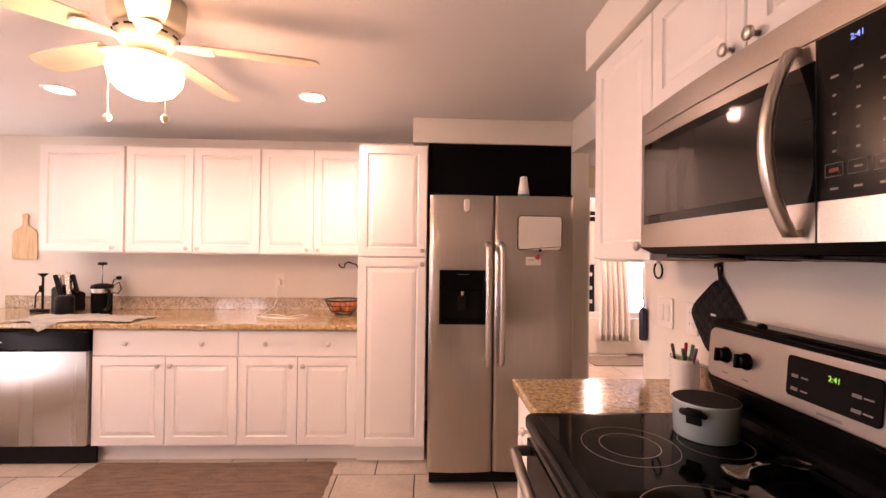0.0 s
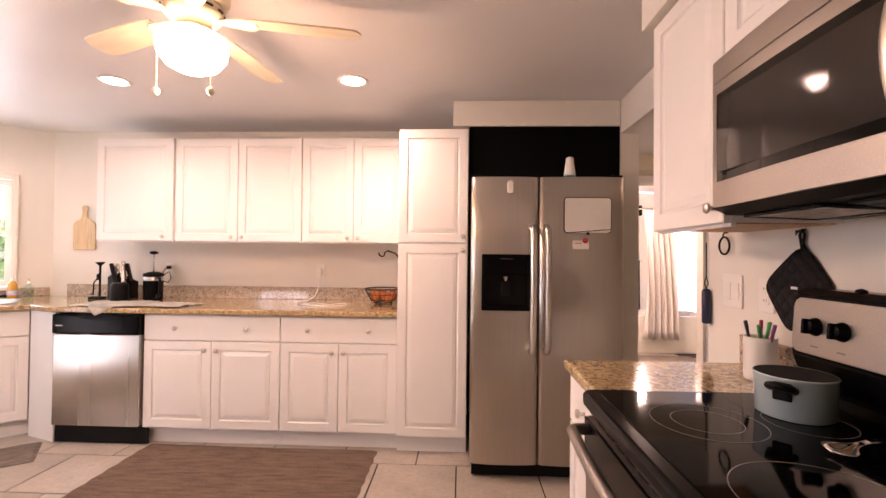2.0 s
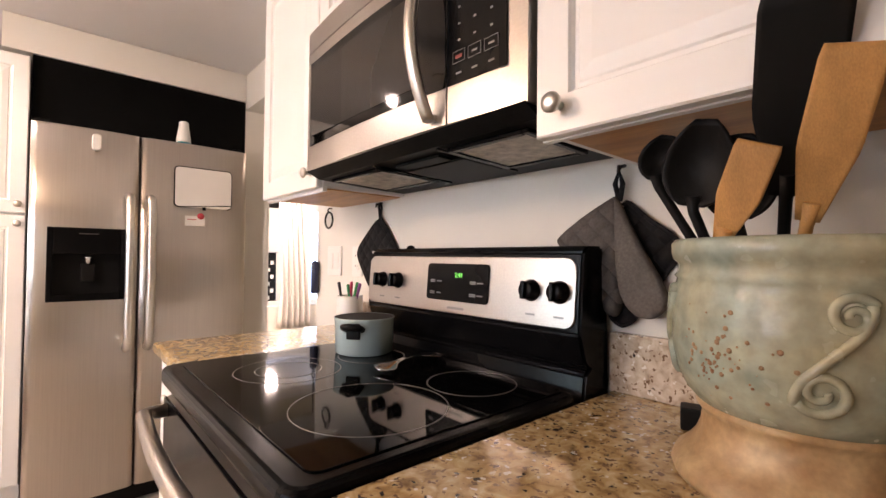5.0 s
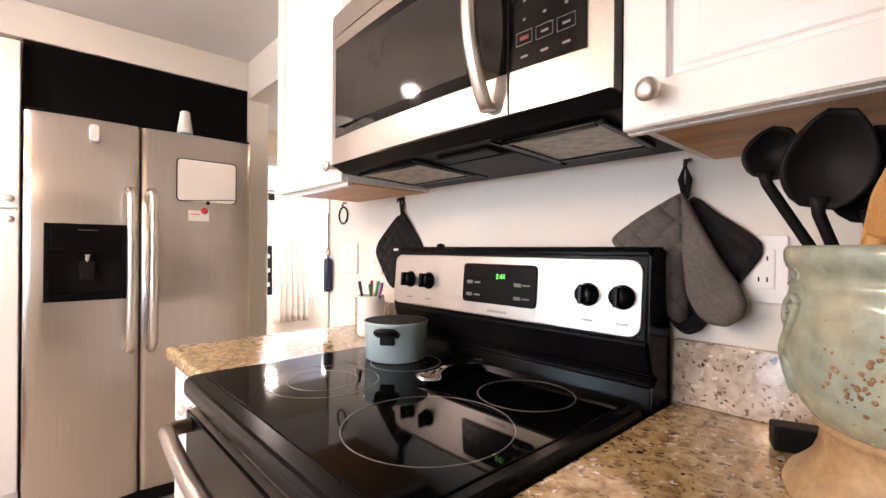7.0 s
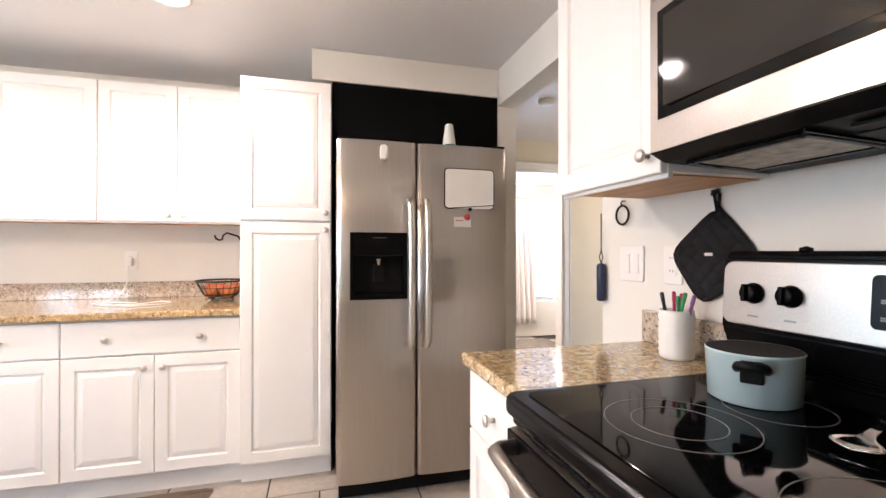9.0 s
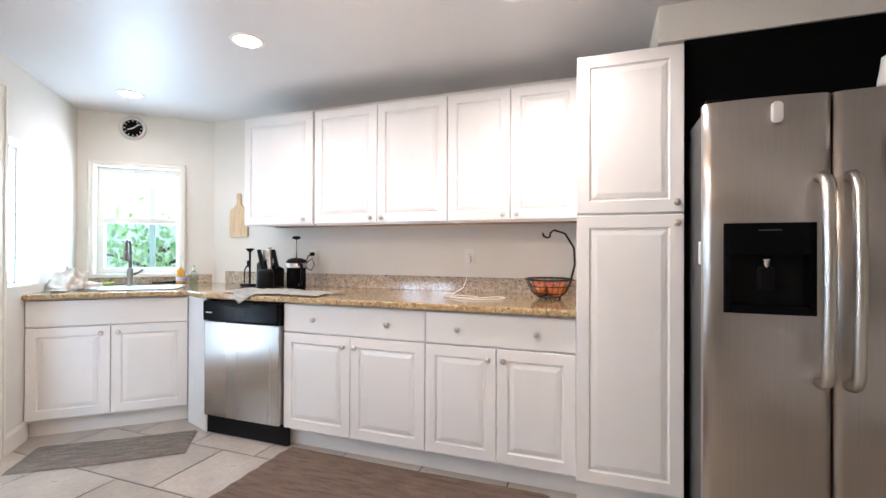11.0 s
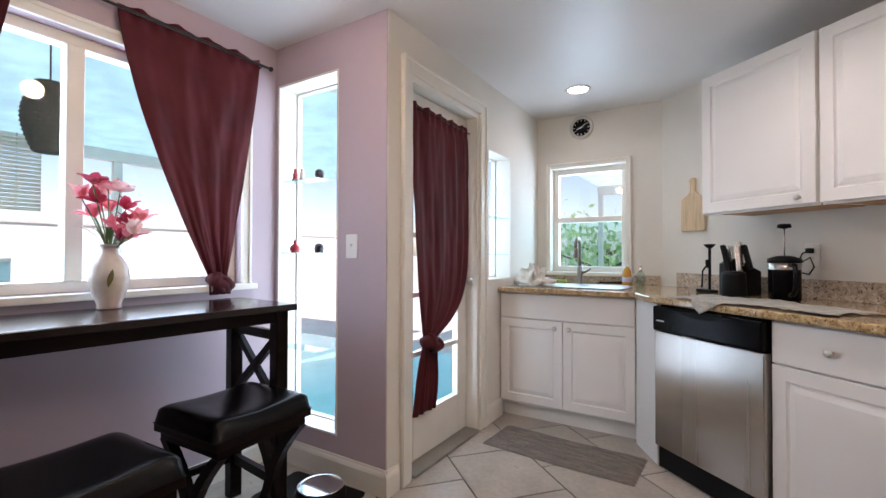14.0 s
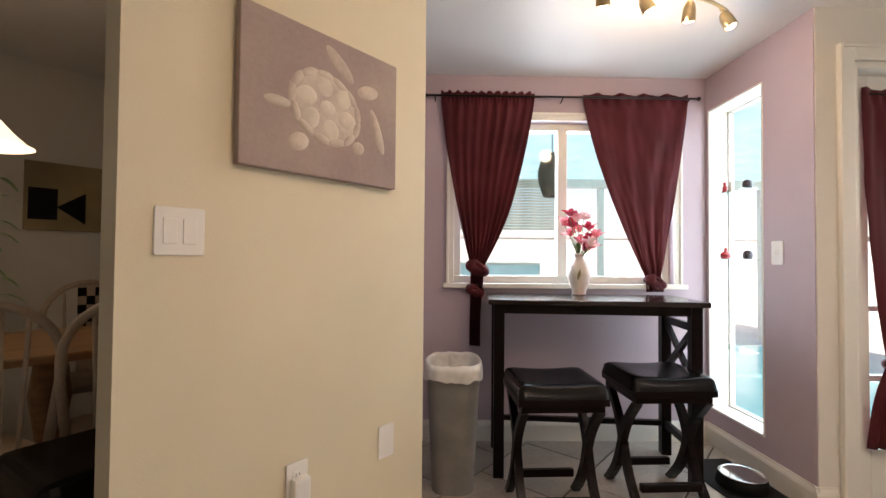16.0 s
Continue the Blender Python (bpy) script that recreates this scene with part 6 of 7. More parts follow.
def knot_bm(x, z, r):
    bm = bmesh.new()
    for tilt, s in ((25, 1.0), (-30, 0.9), (80, 0.8)):
        m = pose(x, -0.055, z, tilt, 20, tilt * 0.6)
        n = 20
        pts = [m @ Vector((r * math.cos(2 * math.pi * i / n), 0.7 * r * math.sin(2 * math.pi * i / n), 0.006 * math.sin(6 * math.pi * i / n))) for i in range(n + 1)]
        add_tube(bm, pts, [0.45 * r * s * (1 + 0.12 * math.sin(7 * i)) for i in range(n + 1)], 10)
    return bm


CR = NF @ pose(-0.83, 0, 0, 0, 0, 90)
cl = thing("window_curtain", CR, "burgundy curtain panel tied in a knot, hanging to the table", "curtain", "nook curtains")
part("cloth", drape((-1.69, -1.10), (-1.50, -1.41), (-1.50, -1.44), 9, 2.158, 1.10, 0.60, 0.03, 0.035, seed=1, depth=0.045), CLOTH, cl)
part("knot", knot_bm(-1.455, 1.08, 0.055), CLOTH, cl)
part("knot", knot_bm(-1.468, 0.94, 0.044), CLOTH, cl, "twisted lower end")
c2 = thing("window_curtain", CR, "burgundy curtain panel pulled aside and knotted low", "curtain", "nook curtains")
part("cloth", drape((-0.79, -0.125), (-0.40, -0.30), (-0.40, -0.29), 3.4, 2.158, 1.03, 0.94, 0.0, 0.03, seed=4, depth=0.026), CLOTH, c2)
part("knot", knot_bm(-0.345, 1.0, 0.05), CLOTH, c2)
dc = thing("door_curtain", DW @ pose(0.033, 0.072, 0.0), "burgundy curtain on the patio door, knotted at the bottom", "curtain")
part("cloth", drape((0.05, 0.665), (0.150, 0.265), (0.055, 0.275), 3.6, 1.93, 0.67, 0.28, 0.0, 0.02, seed=7, depth=0.022, pl=2.0, pr=9), CLOTH, dc)
part("knot", knot_bm(0.205, 0.65, 0.055), CLOTH, dc)
part("rod", tube([(0.06, -0.03, 1.925), (0.68, -0.03, 1.925)], 0.005, 8), WIRE, dc)

# ---- nook: bar table ----
TL, TR = Vector((-1.96, 0.325)), Vector((-2.605, 1.225))
tdir = (TR - TL).normalized()
tb = thing("bar_table", pose(TL.x, TL.y, 0, 0, 0, math.degrees(math.atan2(tdir.y, tdir.x))), "espresso-stained wooden bar table with crossed end braces", "table")
tw, td, thh = (TR - TL).length, 0.465, 0.928
part("tabletop", box(0, tw, 0, td, thh - 0.028, thh, 0.004), ESPTOP, tb)
LEG = 0.055
for x in (0.03, tw - 0.03 - LEG):
    for y in (0.02, td - 0.02 - LEG):
        part("leg", box(x, x + LEG, y, y + LEG, 0.0, thh - 0.028, 0.003, 1), ESPRESSO, tb)
for y in (0.03, td - 0.055):
    part("apron", box(0.03 + LEG, tw - 0.03 - LEG, y, y + 0.022, thh - 0.075, thh - 0.029), ESPRESSO, tb)
for x in (0.045, tw - 0.07):
    part("end_rail", box(x, x + 0.025, 0.02 + LEG, td - 0.02 - LEG, thh - 0.155, thh - 0.115), ESPRESSO, tb)
    part("end_rail", box(x, x + 0.025, 0.02 + LEG, td - 0.02 - LEG, 0.16, 0.20), ESPRESSO, tb)
    for sgn in (1, -1):
        y0, y1 = (0.075, td - 0.075) if sgn > 0 else (td - 0.075, 0.075)
        L2 = math.hypot(y1 - y0, 0.26)
        part("cross_brace", box(-0.011, 0.011, -0.016, 0.016, 0, L2), ESPRESSO, tb, "", pose(x + 0.0125 + 0.001 * sgn, y0, thh - 0.415, -math.degrees(math.atan2(y1 - y0, 0.26)), 0, 0))
part("stretcher", box(0.07, tw - 0.07, td - 0.06, td - 0.035, 0.165, 0.195), ESPRESSO, tb)

# ---- nook: stools ----
def stool(m, label):
    t = thing("bar_stool", m, label, "stool", "stools at the bar table")
    w, d, h = 0.40, 0.37, 0.60

    def seat(u, v):
        a, b = 2 * u - 1, 2 * v - 1
        e = (1 - abs(a) ** 8) ** 0.5 * (1 - abs(b) ** 8) ** 0.5 if abs(a) < 1 and abs(b) < 1 else 0
        return (a * w / 2, b * d / 2, h - 0.055 + 0.055 * e ** 0.5 + 0.018 * a * a * e - 0.004 * (1 - b * b) * e)
    part("seat", sheet(28, 24, seat), LEATHER, t, "padded black leather saddle seat")
    part("seat_base", box(-w / 2 + 0.004, w / 2 - 0.004, -d / 2 + 0.004, d / 2 - 0.004, h - 0.085, h - 0.054, 0.004), ESPRESSO, t)
    part("apron", box(-w / 2 + 0.02, w / 2 - 0.02, -d / 2 + 0.02, d / 2 - 0.02, h - 0.115, h - 0.0855), ESPRESSO, t)
    for x in (-w / 2 + 0.035, w / 2 - 0.035):
        for s in (1, -1):
            bm = bmesh.new()
            prev = None
            n = 12
            for i in range(n + 1):
                k = i / n
                z = (h - 0.116) * (1 - k)
                y = s * (0.155 - 0.31 * (k + 0.075 * math.sin(2 * math.pi * k)))
                ring = [bm.verts.new((x + dx + 0.004 * s, y + dy, z)) for dx, dy in ((-0.017, -0.021), (0.017, -0.021), (0.017, 0.021), (-0.017, 0.021))]
                if prev:
                    for j in range(4):
                        bm.faces.new((prev[j], prev[(j + 1) % 4], ring[(j + 1) % 4], ring[j]))
                else:
                    bm.faces.new(ring)
                prev = ring
            bm.faces.new(prev[::-1])
            bmesh.ops.recalc_face_normals(bm, faces=bm.faces)
            part("leg", bm, ESPRESSO, t)
    for y in (-0.135, 0.135):
        part("stretcher", box(-w / 2 + 0.055, w / 2 - 0.055, y - 0.013, y + 0.013, 0.075, 0.112, 0.003, 1), ESPRESSO, t)
    return t


st1 = stool(pose(-1.95, 0.69, 0, 0, 0, 133), "dark wooden bar stool with padded black leather seat")
st2 = copy_thing(st1, pose(-2.405, 1.015, 0, 0, 0, 133))
tagged(st2, "dark wooden bar stool with black leather seat near the tall window")

# ---- nook: small things ----
bn = thing("trash_bin", pose(-1.825, 0.205, 0, 0, 0, 128), "grey plastic trash bin with a white liner", "trash bin")
GREYP = mat("grey_plastic", (0.24, 0.225, 0.205), 0.5, var=0.12, scale=8, bump=0.15, bump_scale=60)
LINER = mat("white_bin_liner", (0.70, 0.67, 0.62), 0.3, var=0.08, scale=20, bump=0.7, bump_scale=35)


def tub(r0, r1, z0, z1, wob=0.0, n=48):
    def f(u, v):
        a = 2 * math.pi * u
        c, s = math.cos(a), math.sin(a)
        k = (abs(c) ** 3.2 + abs(s) ** 3.2) ** (-1 / 3.2)
        r = r0 + (r1 - r0) * v + wob * math.sin(11 * a + 9 * v) * (0.4 + 0.6 * v)
        return (1.0 * r * k * c, 1.25 * r * k * s, z0 + (z1 - z0) * v)
    return sheet(n, 10, f)


part("bucket", tub(0.105, 0.135, 0.0, 0.60), GREYP, bn, "", smooth=True)
part("rim", tub(0.139, 0.1395, 0.585, 0.602), GREYP, bn, "", smooth=True)
part("bottom", prism([(0.10 * math.cos(a), 0.12 * math.sin(a)) for a in [2 * math.pi * i / 24 for i in range(24)]], 0.0, 0.006), GREYP, bn)


def bag(u, v):
    """Thin bag: down the inside, up over the rim and down outside in loose folds."""
    a = 2 * math.pi * u
    c, s = math.cos(a), math.sin(a)
    k = (abs(c) ** 3.2 + abs(s) ** 3.2) ** (-1 / 3.2)
    wr = noise.noise(Vector((c * 4, s * 4, v * 3))) + 0.6 * noise.noise(Vector((c * 11, s * 11, v * 7)))
    if v < 0.62:
        q = v / 0.62
        r, z = 0.085 + 0.044 * q ** 0.6 - 0.012 * abs(wr) * math.sin(math.pi * q), 0.22 + 0.405 * q
    else:
        q = (v - 0.62) / 0.38
        r, z = 0.131 + 0.016 * math.sin(min(1, q * 2) * math.pi / 2) + 0.005 * wr * q, 0.628 - (0.075 + 0.02 * noise.noise(Vector((c * 3, s * 3, 5)))) * q ** 1.3
    return (r * k * c, 1.25 * r * k * s, z + 0.006 * wr * (v > 0.4))


part("liner", sheet(90, 34, bag), LINER, bn, "crinkled white bag folded over the rim", smooth=True)
solid("pet_mat", prism([(x - 0.26, y - 0.17) for x, y in rounded(0.46, 0.30, 0.03)], 0, 0.006, 0.002, 1), BLACKM, NF @ pose(-0.30, -0.15, 0.0, 0, 0, 4), "black rubber mat under the pet bowl", "mat")
pb = thing("pet_bowl", NF @ pose(-0.265, -0.155, 0.0065), "steel pet bowl with dark rubber rim", "pet bowl")
part("holder", lathe([(0.115, 0), (0.118, 0.01), (0.105, 0.055), (0.095, 0.058)], 36, closed=False), BLACKM, pb)
part("bowl", lathe([(0.108, 0.058), (0.104, 0.062), (0.09, 0.055), (0.075, 0.015), (0.002, 0.012)], 36), CHROME, pb, "shiny steel bowl")
vs = thing("flower_vase", pose(-2.66, 0.51, 0.9285), "white ceramic vase of pink and red silk lilies", "vase")
vs.matrix_basis = pose(TL.x, TL.y, 0.9285) @ pose(0, 0, 0, 0, 0, math.degrees(math.atan2(tdir.y, tdir.x))) @ pose(0.55, 0.405, 0)
CHINA = mat("painted_white_china", (0.74, 0.68, 0.60), 0.2, var=0.1, scale=9, second=(0.55, 0.40, 0.36), coat=0.4)
part("vase_body", lathe([(0.038, 0), (0.042, 0.006), (0.038, 0.015), (0.057, 0.07), (0.068, 0.12), (0.066, 0.16), (0.046, 0.195), (0.030, 0.215), (0.032, 0.235), (0.041, 0.247), (0.038, 0.247), (0.026, 0.22), (0.002, 0.2)], 36), CHINA, vs)
part("painted_leaf", sheet(3, 8, lambda u, v: (0.0685 * math.cos(-1.9 + 0.28 * (u - 0.5) * math.sin(math.pi * v) + 0.2 * v), 0.0685 * math.sin(-1.9 + 0.28 * (u - 0.5) * math.sin(math.pi * v) + 0.2 * v), 0.085 + 0.07 * v)), mat("olive_glaze", (0.18, 0.16, 0.06), 0.3), vs)
PINK = thin_mat("pink_silk_petal", (0.80, 0.20, 0.25), 0.4, (0.84, 0.46, 0.46))
PALE = thin_mat("pale_pink_petal", (0.86, 0.62, 0.58), 0.4, (0.80, 0.32, 0.36))
DEEP = thin_mat("deep_red_petal", (0.45, 0.03, 0.07), 0.3, (0.55, 0.10, 0.14))
STEM = mat("stem_green", (0.08, 0.16, 0.03), 0.6, var=0.2)
rng = random.Random(5)
for i in range(17):
    a, h, r = i * 2.4, 0.26 + 0.22 * ((i * 7) % 17) / 17, 0.03 + 0.085 * ((i * 5) % 17) / 17
    tip = Vector((r * math.cos(a), r * math.sin(a), h))
    part("stem", tube([(0, 0, 0.21), tip * 0.6 + Vector((0, 0, 0.09)), tip], 0.0022, 6), STEM, vs)
    bm = bmesh.new()
    for p in range(6):
        pa = p * math.pi / 3
        m = Matrix.Translation(tip) @ pose(0, 0, 0, rng.uniform(-30, 30), rng.uniform(-60, 10), 60 * p + rng.uniform(-15, 15))
        L3 = 0.052 + 0.016 * rng.random()
        g = [[bm.verts.new(m @ Vector((L3 * k / 4, (q - 1) * 0.019 * math.sin(math.pi * (0.12 + 0.86 * k / 4)), 0.018 * math.sin(1.9 * k / 4) + 0.004 * abs(q - 1)))) for q in range(3)] for k in range(5)]
        for k in range(4):
            for q in range(2):
                bm.faces.new((g[k][q], g[k + 1][q], g[k + 1][q + 1], g[k][q + 1])).smooth = True
    part("blossom", bm, DEEP if i % 4 == 0 else (PALE if i % 4 == 2 else PINK), vs)
for i in range(5):
    a = i * 1.3 + 0.5
    part("leaf", sheet(2, 6, lambda u, v: (math.cos(a) * (0.02 + 0.10 * v) - math.sin(a) * 0.02 * (u - 0.5) * math.sin(math.pi * v), math.sin(a) * (0.02 + 0.10 * v) + math.cos(a) * 0.02 * (u - 0.5) * math.sin(math.pi * v), 0.25 + 0.06 * math.sin(2 * v))), STEM, vs)

# glass shelves and ornaments in the two deep window openings
REDGL = mat("red_glass", (0.42, 0.02, 0.03), 0.12, var=0.1, coat=0.5)
DARKOR = mat("dark_ceramic", (0.05, 0.04, 0.05), 0.25, var=0.2)


def ornament(m, kind, label, material):
    prof = {"perfume": [(0.02, 0), (0.03, 0.015), (0.028, 0.035), (0.01, 0.048), (0.008, 0.06), (0.012, 0.064), (0.003, 0.072)],
            "figurine": [(0.018, 0), (0.02, 0.006), (0.012, 0.02), (0.016, 0.035), (0.008, 0.05), (0.011, 0.062), (0.003, 0.07)],
            "bottle": [(0.024, 0), (0.026, 0.004), (0.026, 0.09), (0.022, 0.11), (0.011, 0.13), (0.010, 0.155), (0.003, 0.157)],
            "jar": [(0.022, 0), (0.026, 0.02), (0.024, 0.04), (0.012, 0.05), (0.003, 0.052)]}[kind]
    solid("ornament", lathe(prof, 18), material, m, label, "ornament", "window shelf ornaments")


TWM = NF @ pose(-0.81, 0.016, 0)
for z in (0.62, 1.148, 1.555):
    solid("glass_shelf", box(0.013, 0.30, 0.012, 0.108, z - 0.006, z, 0.001, 1), SHELFGLASS, TWM, "clear glass shelf across the tall window", "shelf")
ornament(TWM @ pose(0.075, 0.06, 1.1485), "perfume", "red glass ornament on a glass shelf", REDGL)
ornament(TWM @ pose(0.085, 0.05, 1.5555), "figurine", "red ceramic ornament on the upper glass shelf", REDGL)
ornament(TWM @ pose(0.13, 0.06, 1.5555), "figurine", "pale ceramic ornament on the upper glass shelf", CHINA)
ornament(TWM @ pose(0.27, 0.06, 1.1485), "jar", "dark jar on a glass shelf in the window", DARKOR)
ornament(TWM @ pose(0.27, 0.06, 1.5555), "jar", "dark jar on the upper glass shelf", DARKOR)
ornament(TWM @ pose(0.43, 0.06, 0.2285), "bottle", "white plastic bottle standing on the low sill", PLASTICW)
SWM = NF @ pose(-0.015, 1.09, 0, 0, 0, 90)
for z in (1.145, 1.415):
    solid("glass_shelf", box(0.013, 0.377, 0.012, 0.108, z - 0.006, z, 0.001, 1), SHELFGLASS, SWM, "clear glass shelf across the side window", "shelf")
ornament(SWM @ pose(0.06, 0.06, 1.4155), "jar", "dark jar on the side window shelf", DARKOR)
ornament(SWM @ pose(0.06, 0.06, 1.1455), "jar", "dark jar on the lower side window shelf", DARKOR)

# ---- outside ----
CONC = mat("patio_concrete", (0.62, 0.60, 0.56), 0.85, var=0.08, scale=1.5, fine=0.3, fine_scale=30)
structure("ground", prism([(-400, -400), (400, -400), (400, 400), (-400, 400)], -0.5, -0.16), mat("bright_yard_paving", (0.58, 0.57, 0.53), 0.9, var=0.1, scale=0.6, fine=0.3, fine_scale=20))
structure("pavement", box(-9.0, 5.0, -6.0, 9.0, -0.17, -0.13), CONC, NF)
# thin turquoise sheet just above the paving, in two varied tones
structure("water", box(-4.6, -0.55, 0.85, 3.2, -0.14, -0.115), mat("turquoise_ground_sheet", (0.14, 0.66, 0.66), 0.2, var=0.15, scale=1.2, second=(0.30, 0.78, 0.78), bump=0.3, bump_scale=6), NF)
WBRICK = mat("white_painted_block", (0.78, 0.77, 0.74), 0.85, var=0.05, scale=2, bump=0.3)
gw = thing("garden_wall", NF @ pose(-7.6, -7, -0.16), "white painted block garden wall beyond the patio", "wall")
part("wall", box(0, 0.2, 0, 15, 0, 1.75), WBRICK, gw)
part("coping", box(-0.03, 0.23, 0, 15, 1.751, 1.81, 0.01), CONC, gw)
AQUA = mat("aqua_painted_board", (0.66, 0.86, 0.87), 0.7, var=0.08, scale=3, bump=0.2)
lw = thing("patio_half_wall", NF @ pose(-5.0, -5.5, -0.13), "low aqua painted half wall round the patio", "wall")
part("wall", box(0, 0.1, 0, 5.4, 0, 1.18), AQUA, lw)
part("cap", box(-0.03, 0.13, 0, 5.4, 1.181, 1.22, 0.008), TRIM, lw)
# slat colour lightened to make up for the shade under the roof
SLAT = mat("lightened_bamboo_slat", (0.78, 0.68, 0.56), 0.8, var=0.2, scale=6, stretch=(6, 1, 6))
me_slat = mesh_of("slat", box(-0.006, 0.006, 0, 1.55, 0, 0.036), SLAT)
for y in (-4.6, -3.0, -1.4):
    bl = thing("bamboo_blind", NF @ pose(-4.97, y, 1.60), "half-lowered pale bamboo blind at the patio edge", "blind", "patio blinds")
    for i in range(18):
        s_ = new("slat", me_slat)
        s_.parent = bl
        s_.matrix_basis = pose(0, 0, 0.044 * i, 0, 8)
    for q in (0.2, 1.35):
        part("cord", tube([(0, q, 0), (0, q, 0.818)], 0.004, 6), WIRE, bl)
pr = thing("patio_roof", NF @ pose(-1.0, -4.5, 0), "white patio roof on slim posts outside the nook", "patio roof")
# deck lets sun through only to brighten its underside; cyan stands for skylight
part("deck", box(-4.1, -0.02, 0, 8.2, 2.42, 2.52), thin_mat("brightened_roof_panel", (0.64, 0.85, 0.89), 0.78), pr)
part("beam", box(-4.1, -4.0, 0, 8.2, 2.28, 2.418), TRIM, pr)
for y in (0.1, 2.75, 5.4, 8.0):
    part("post", box(-4.09, -4.01, y - 0.045, y + 0.045, -0.128, 2.278), TRIM, pr)
pr2 = thing("back_porch_roof", NF @ pose(-0.6, 2.4, 0), "white porch roof outside the sink window", "porch roof")
# this deck too passes sun, added so the porch ceiling looks bright
part("deck", box(0, 3.0, 0, 4.6, 2.42, 2.5), thin_mat("brightened_porch_panel", (0.82, 0.94, 0.97), 0.75), pr2)
part("beam", box(0, 3.0, 4.5, 4.6, 2.26, 2.418), TRIM, pr2)
for x in (0.05, 1.12, 2.9):
    part("post", box(x - 0.04, x + 0.04, 4.51, 4.59, -0.13, 2.258), TRIM, pr2)
hb = thing("hanging_basket", NF @ pose(-1.28, -0.86, 1.76), "dark wicker basket hanging outside the window", "basket")
part("basket", lathe([(0.01, -0.165)] + [((0.058 + 0.04 * math.sin(math.pi * i / 32)) * (1 + 0.09 * (i % 2)), -0.16 + 0.32 * i / 32) for i in range(33)] + [(0.01, 0.165)], 28), mat("dark_wicker", (0.05, 0.045, 0.03), 0.9, bump=1.0, bump_scale=60), hb)
part("cord", tube([(0, 0, 0.164), (0, 0, 0.658)], 0.004, 6), WIRE, hb)
# leaf colour paler than foliage, carrying outdoor glare; the house plant shares it
LEAF = thin_mat("glare_pale_leaf", (0.34, 0.52, 0.24), 0.65, (0.46, 0.62, 0.36))
BARK = mat("grey_bark", (0.16, 0.12, 0.09), 0.9, var=0.25, scale=10, bump=0.8)


def tree(m, height, spread, seed, label):
    t = thing("tree", m, label, "tree")
    r = random.Random(seed)
    bm = bmesh.new()
    add_tube(bm, [(0, 0, 0), (0.05, 0.03, height * 0.3), (0.0, 0.1, height * 0.6), (0.05, 0.05, height * 0.85)], [0.14, 0.11, 0.07, 0.03], 10)
    ends = []
    for i in range(9):
        a, z = i * 2.4, height * (0.22 + 0.06 * i)
        e = Vector((spread * (0.5 + 0.4 * r.random()) * math.cos(a), spread * (0.5 + 0.4 * r.random()) * math.sin(a), z + height * (0.12 + 0.2 * r.random())))
        add_tube(bm, [(0.02, 0.05, z), e * 0.5 + Vector((0, 0, z * 0.55)), e], [0.05, 0.03, 0.012], 7)
        ends.append(e)
    part("trunk", bm, BARK, t)
    bm = bmesh.new()
    for i in range(1500):
        e = ends[i % 9]
        p = e + Vector((r.gauss(0, 1), r.gauss(0, 1), r.gauss(0, 0.9))) * spread * 0.3
        m2 = Matrix.Translation(p) @ pose(0, 0, 0, r.uniform(0, 360), r.uniform(0, 360), r.uniform(0, 360))
        s = 0.07 + 0.05 * r.random()
        vs_ = [bm.verts.new(m2 @ Vector(c)) for c in ((-s, 0, 0), (0, -s * 0.45, 0.01), (s, 0, 0), (0, s * 0.45, 0.01))]
        bm.faces.new(vs_)
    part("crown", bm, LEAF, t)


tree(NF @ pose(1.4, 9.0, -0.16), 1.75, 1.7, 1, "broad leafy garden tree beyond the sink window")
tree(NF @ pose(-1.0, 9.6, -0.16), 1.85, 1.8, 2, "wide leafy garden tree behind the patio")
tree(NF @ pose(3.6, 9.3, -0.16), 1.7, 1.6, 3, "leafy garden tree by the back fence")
tree(NF @ pose(-6.6, -4.2, -0.16), 3.4, 1.4, 4, "small leafy tree by the garden wall")
bf = thing("garden_fence", NF @ pose(-6, 10.5, -0.16), "pale garden fence behind the trees", "fence")
part("panel", box(0, 16, 0, 0.1, 0, 1.9), WBRICK, bf)

# ---- hall and bathroom ----
casing("door_trim", pose(1.87, 4.599, 0), 0.68, 2.02, 0.07)
bm = bmesh.new()
add_box(bm, 1.87, 1.895, 4.6, 4.72, 0, 2.02)
add_box(bm, 2.525, 2.55, 4.6, 4.72, 0, 2.02)
add_box(bm, 1.895, 2.525, 4.6, 4.72, 1.995, 2.02)
structure("door_jamb", bm, TRIM)
SHOWER = mat("grey_white_shower_cloth", (0.78, 0.75, 0.72), 0.7, var=0.15, scale=1.2, second=(0.52, 0.50, 0.48), stretch=(9, 1, 0.3), bump=0.2)
sc = thing("shower_curtain", pose(2.60, 6.2, 0), "grey and white shower curtain on a rail", "curtain")
part("cloth", sheet(80, 16, lambda u, v: ((0.45 - 0.07 * math.sin(math.pi * (1 - v) * 0.5)) * u + 0.05 * math.sin(3 * v), -0.05 * math.sin(2 * math.pi * 5.5 * u + 1.5 * math.sin(4 * v)) * (0.6 + 0.4 * v), 1.92 - 1.72 * v), 0.002), SHOWER, sc)
part("rail", tube([(-1.27, 0, 1.94), (1.595, 0, 1.94)], 0.012, 10), CHROME, sc)
tubb = thing("bathtub", pose(2.05, 6.30, 0), "white bathtub behind the shower curtain", "bathtub")
part("apron", box(0, 1.6, 0, 0.05, 0, 0.50, 0.01), PLASTICW, tubb)
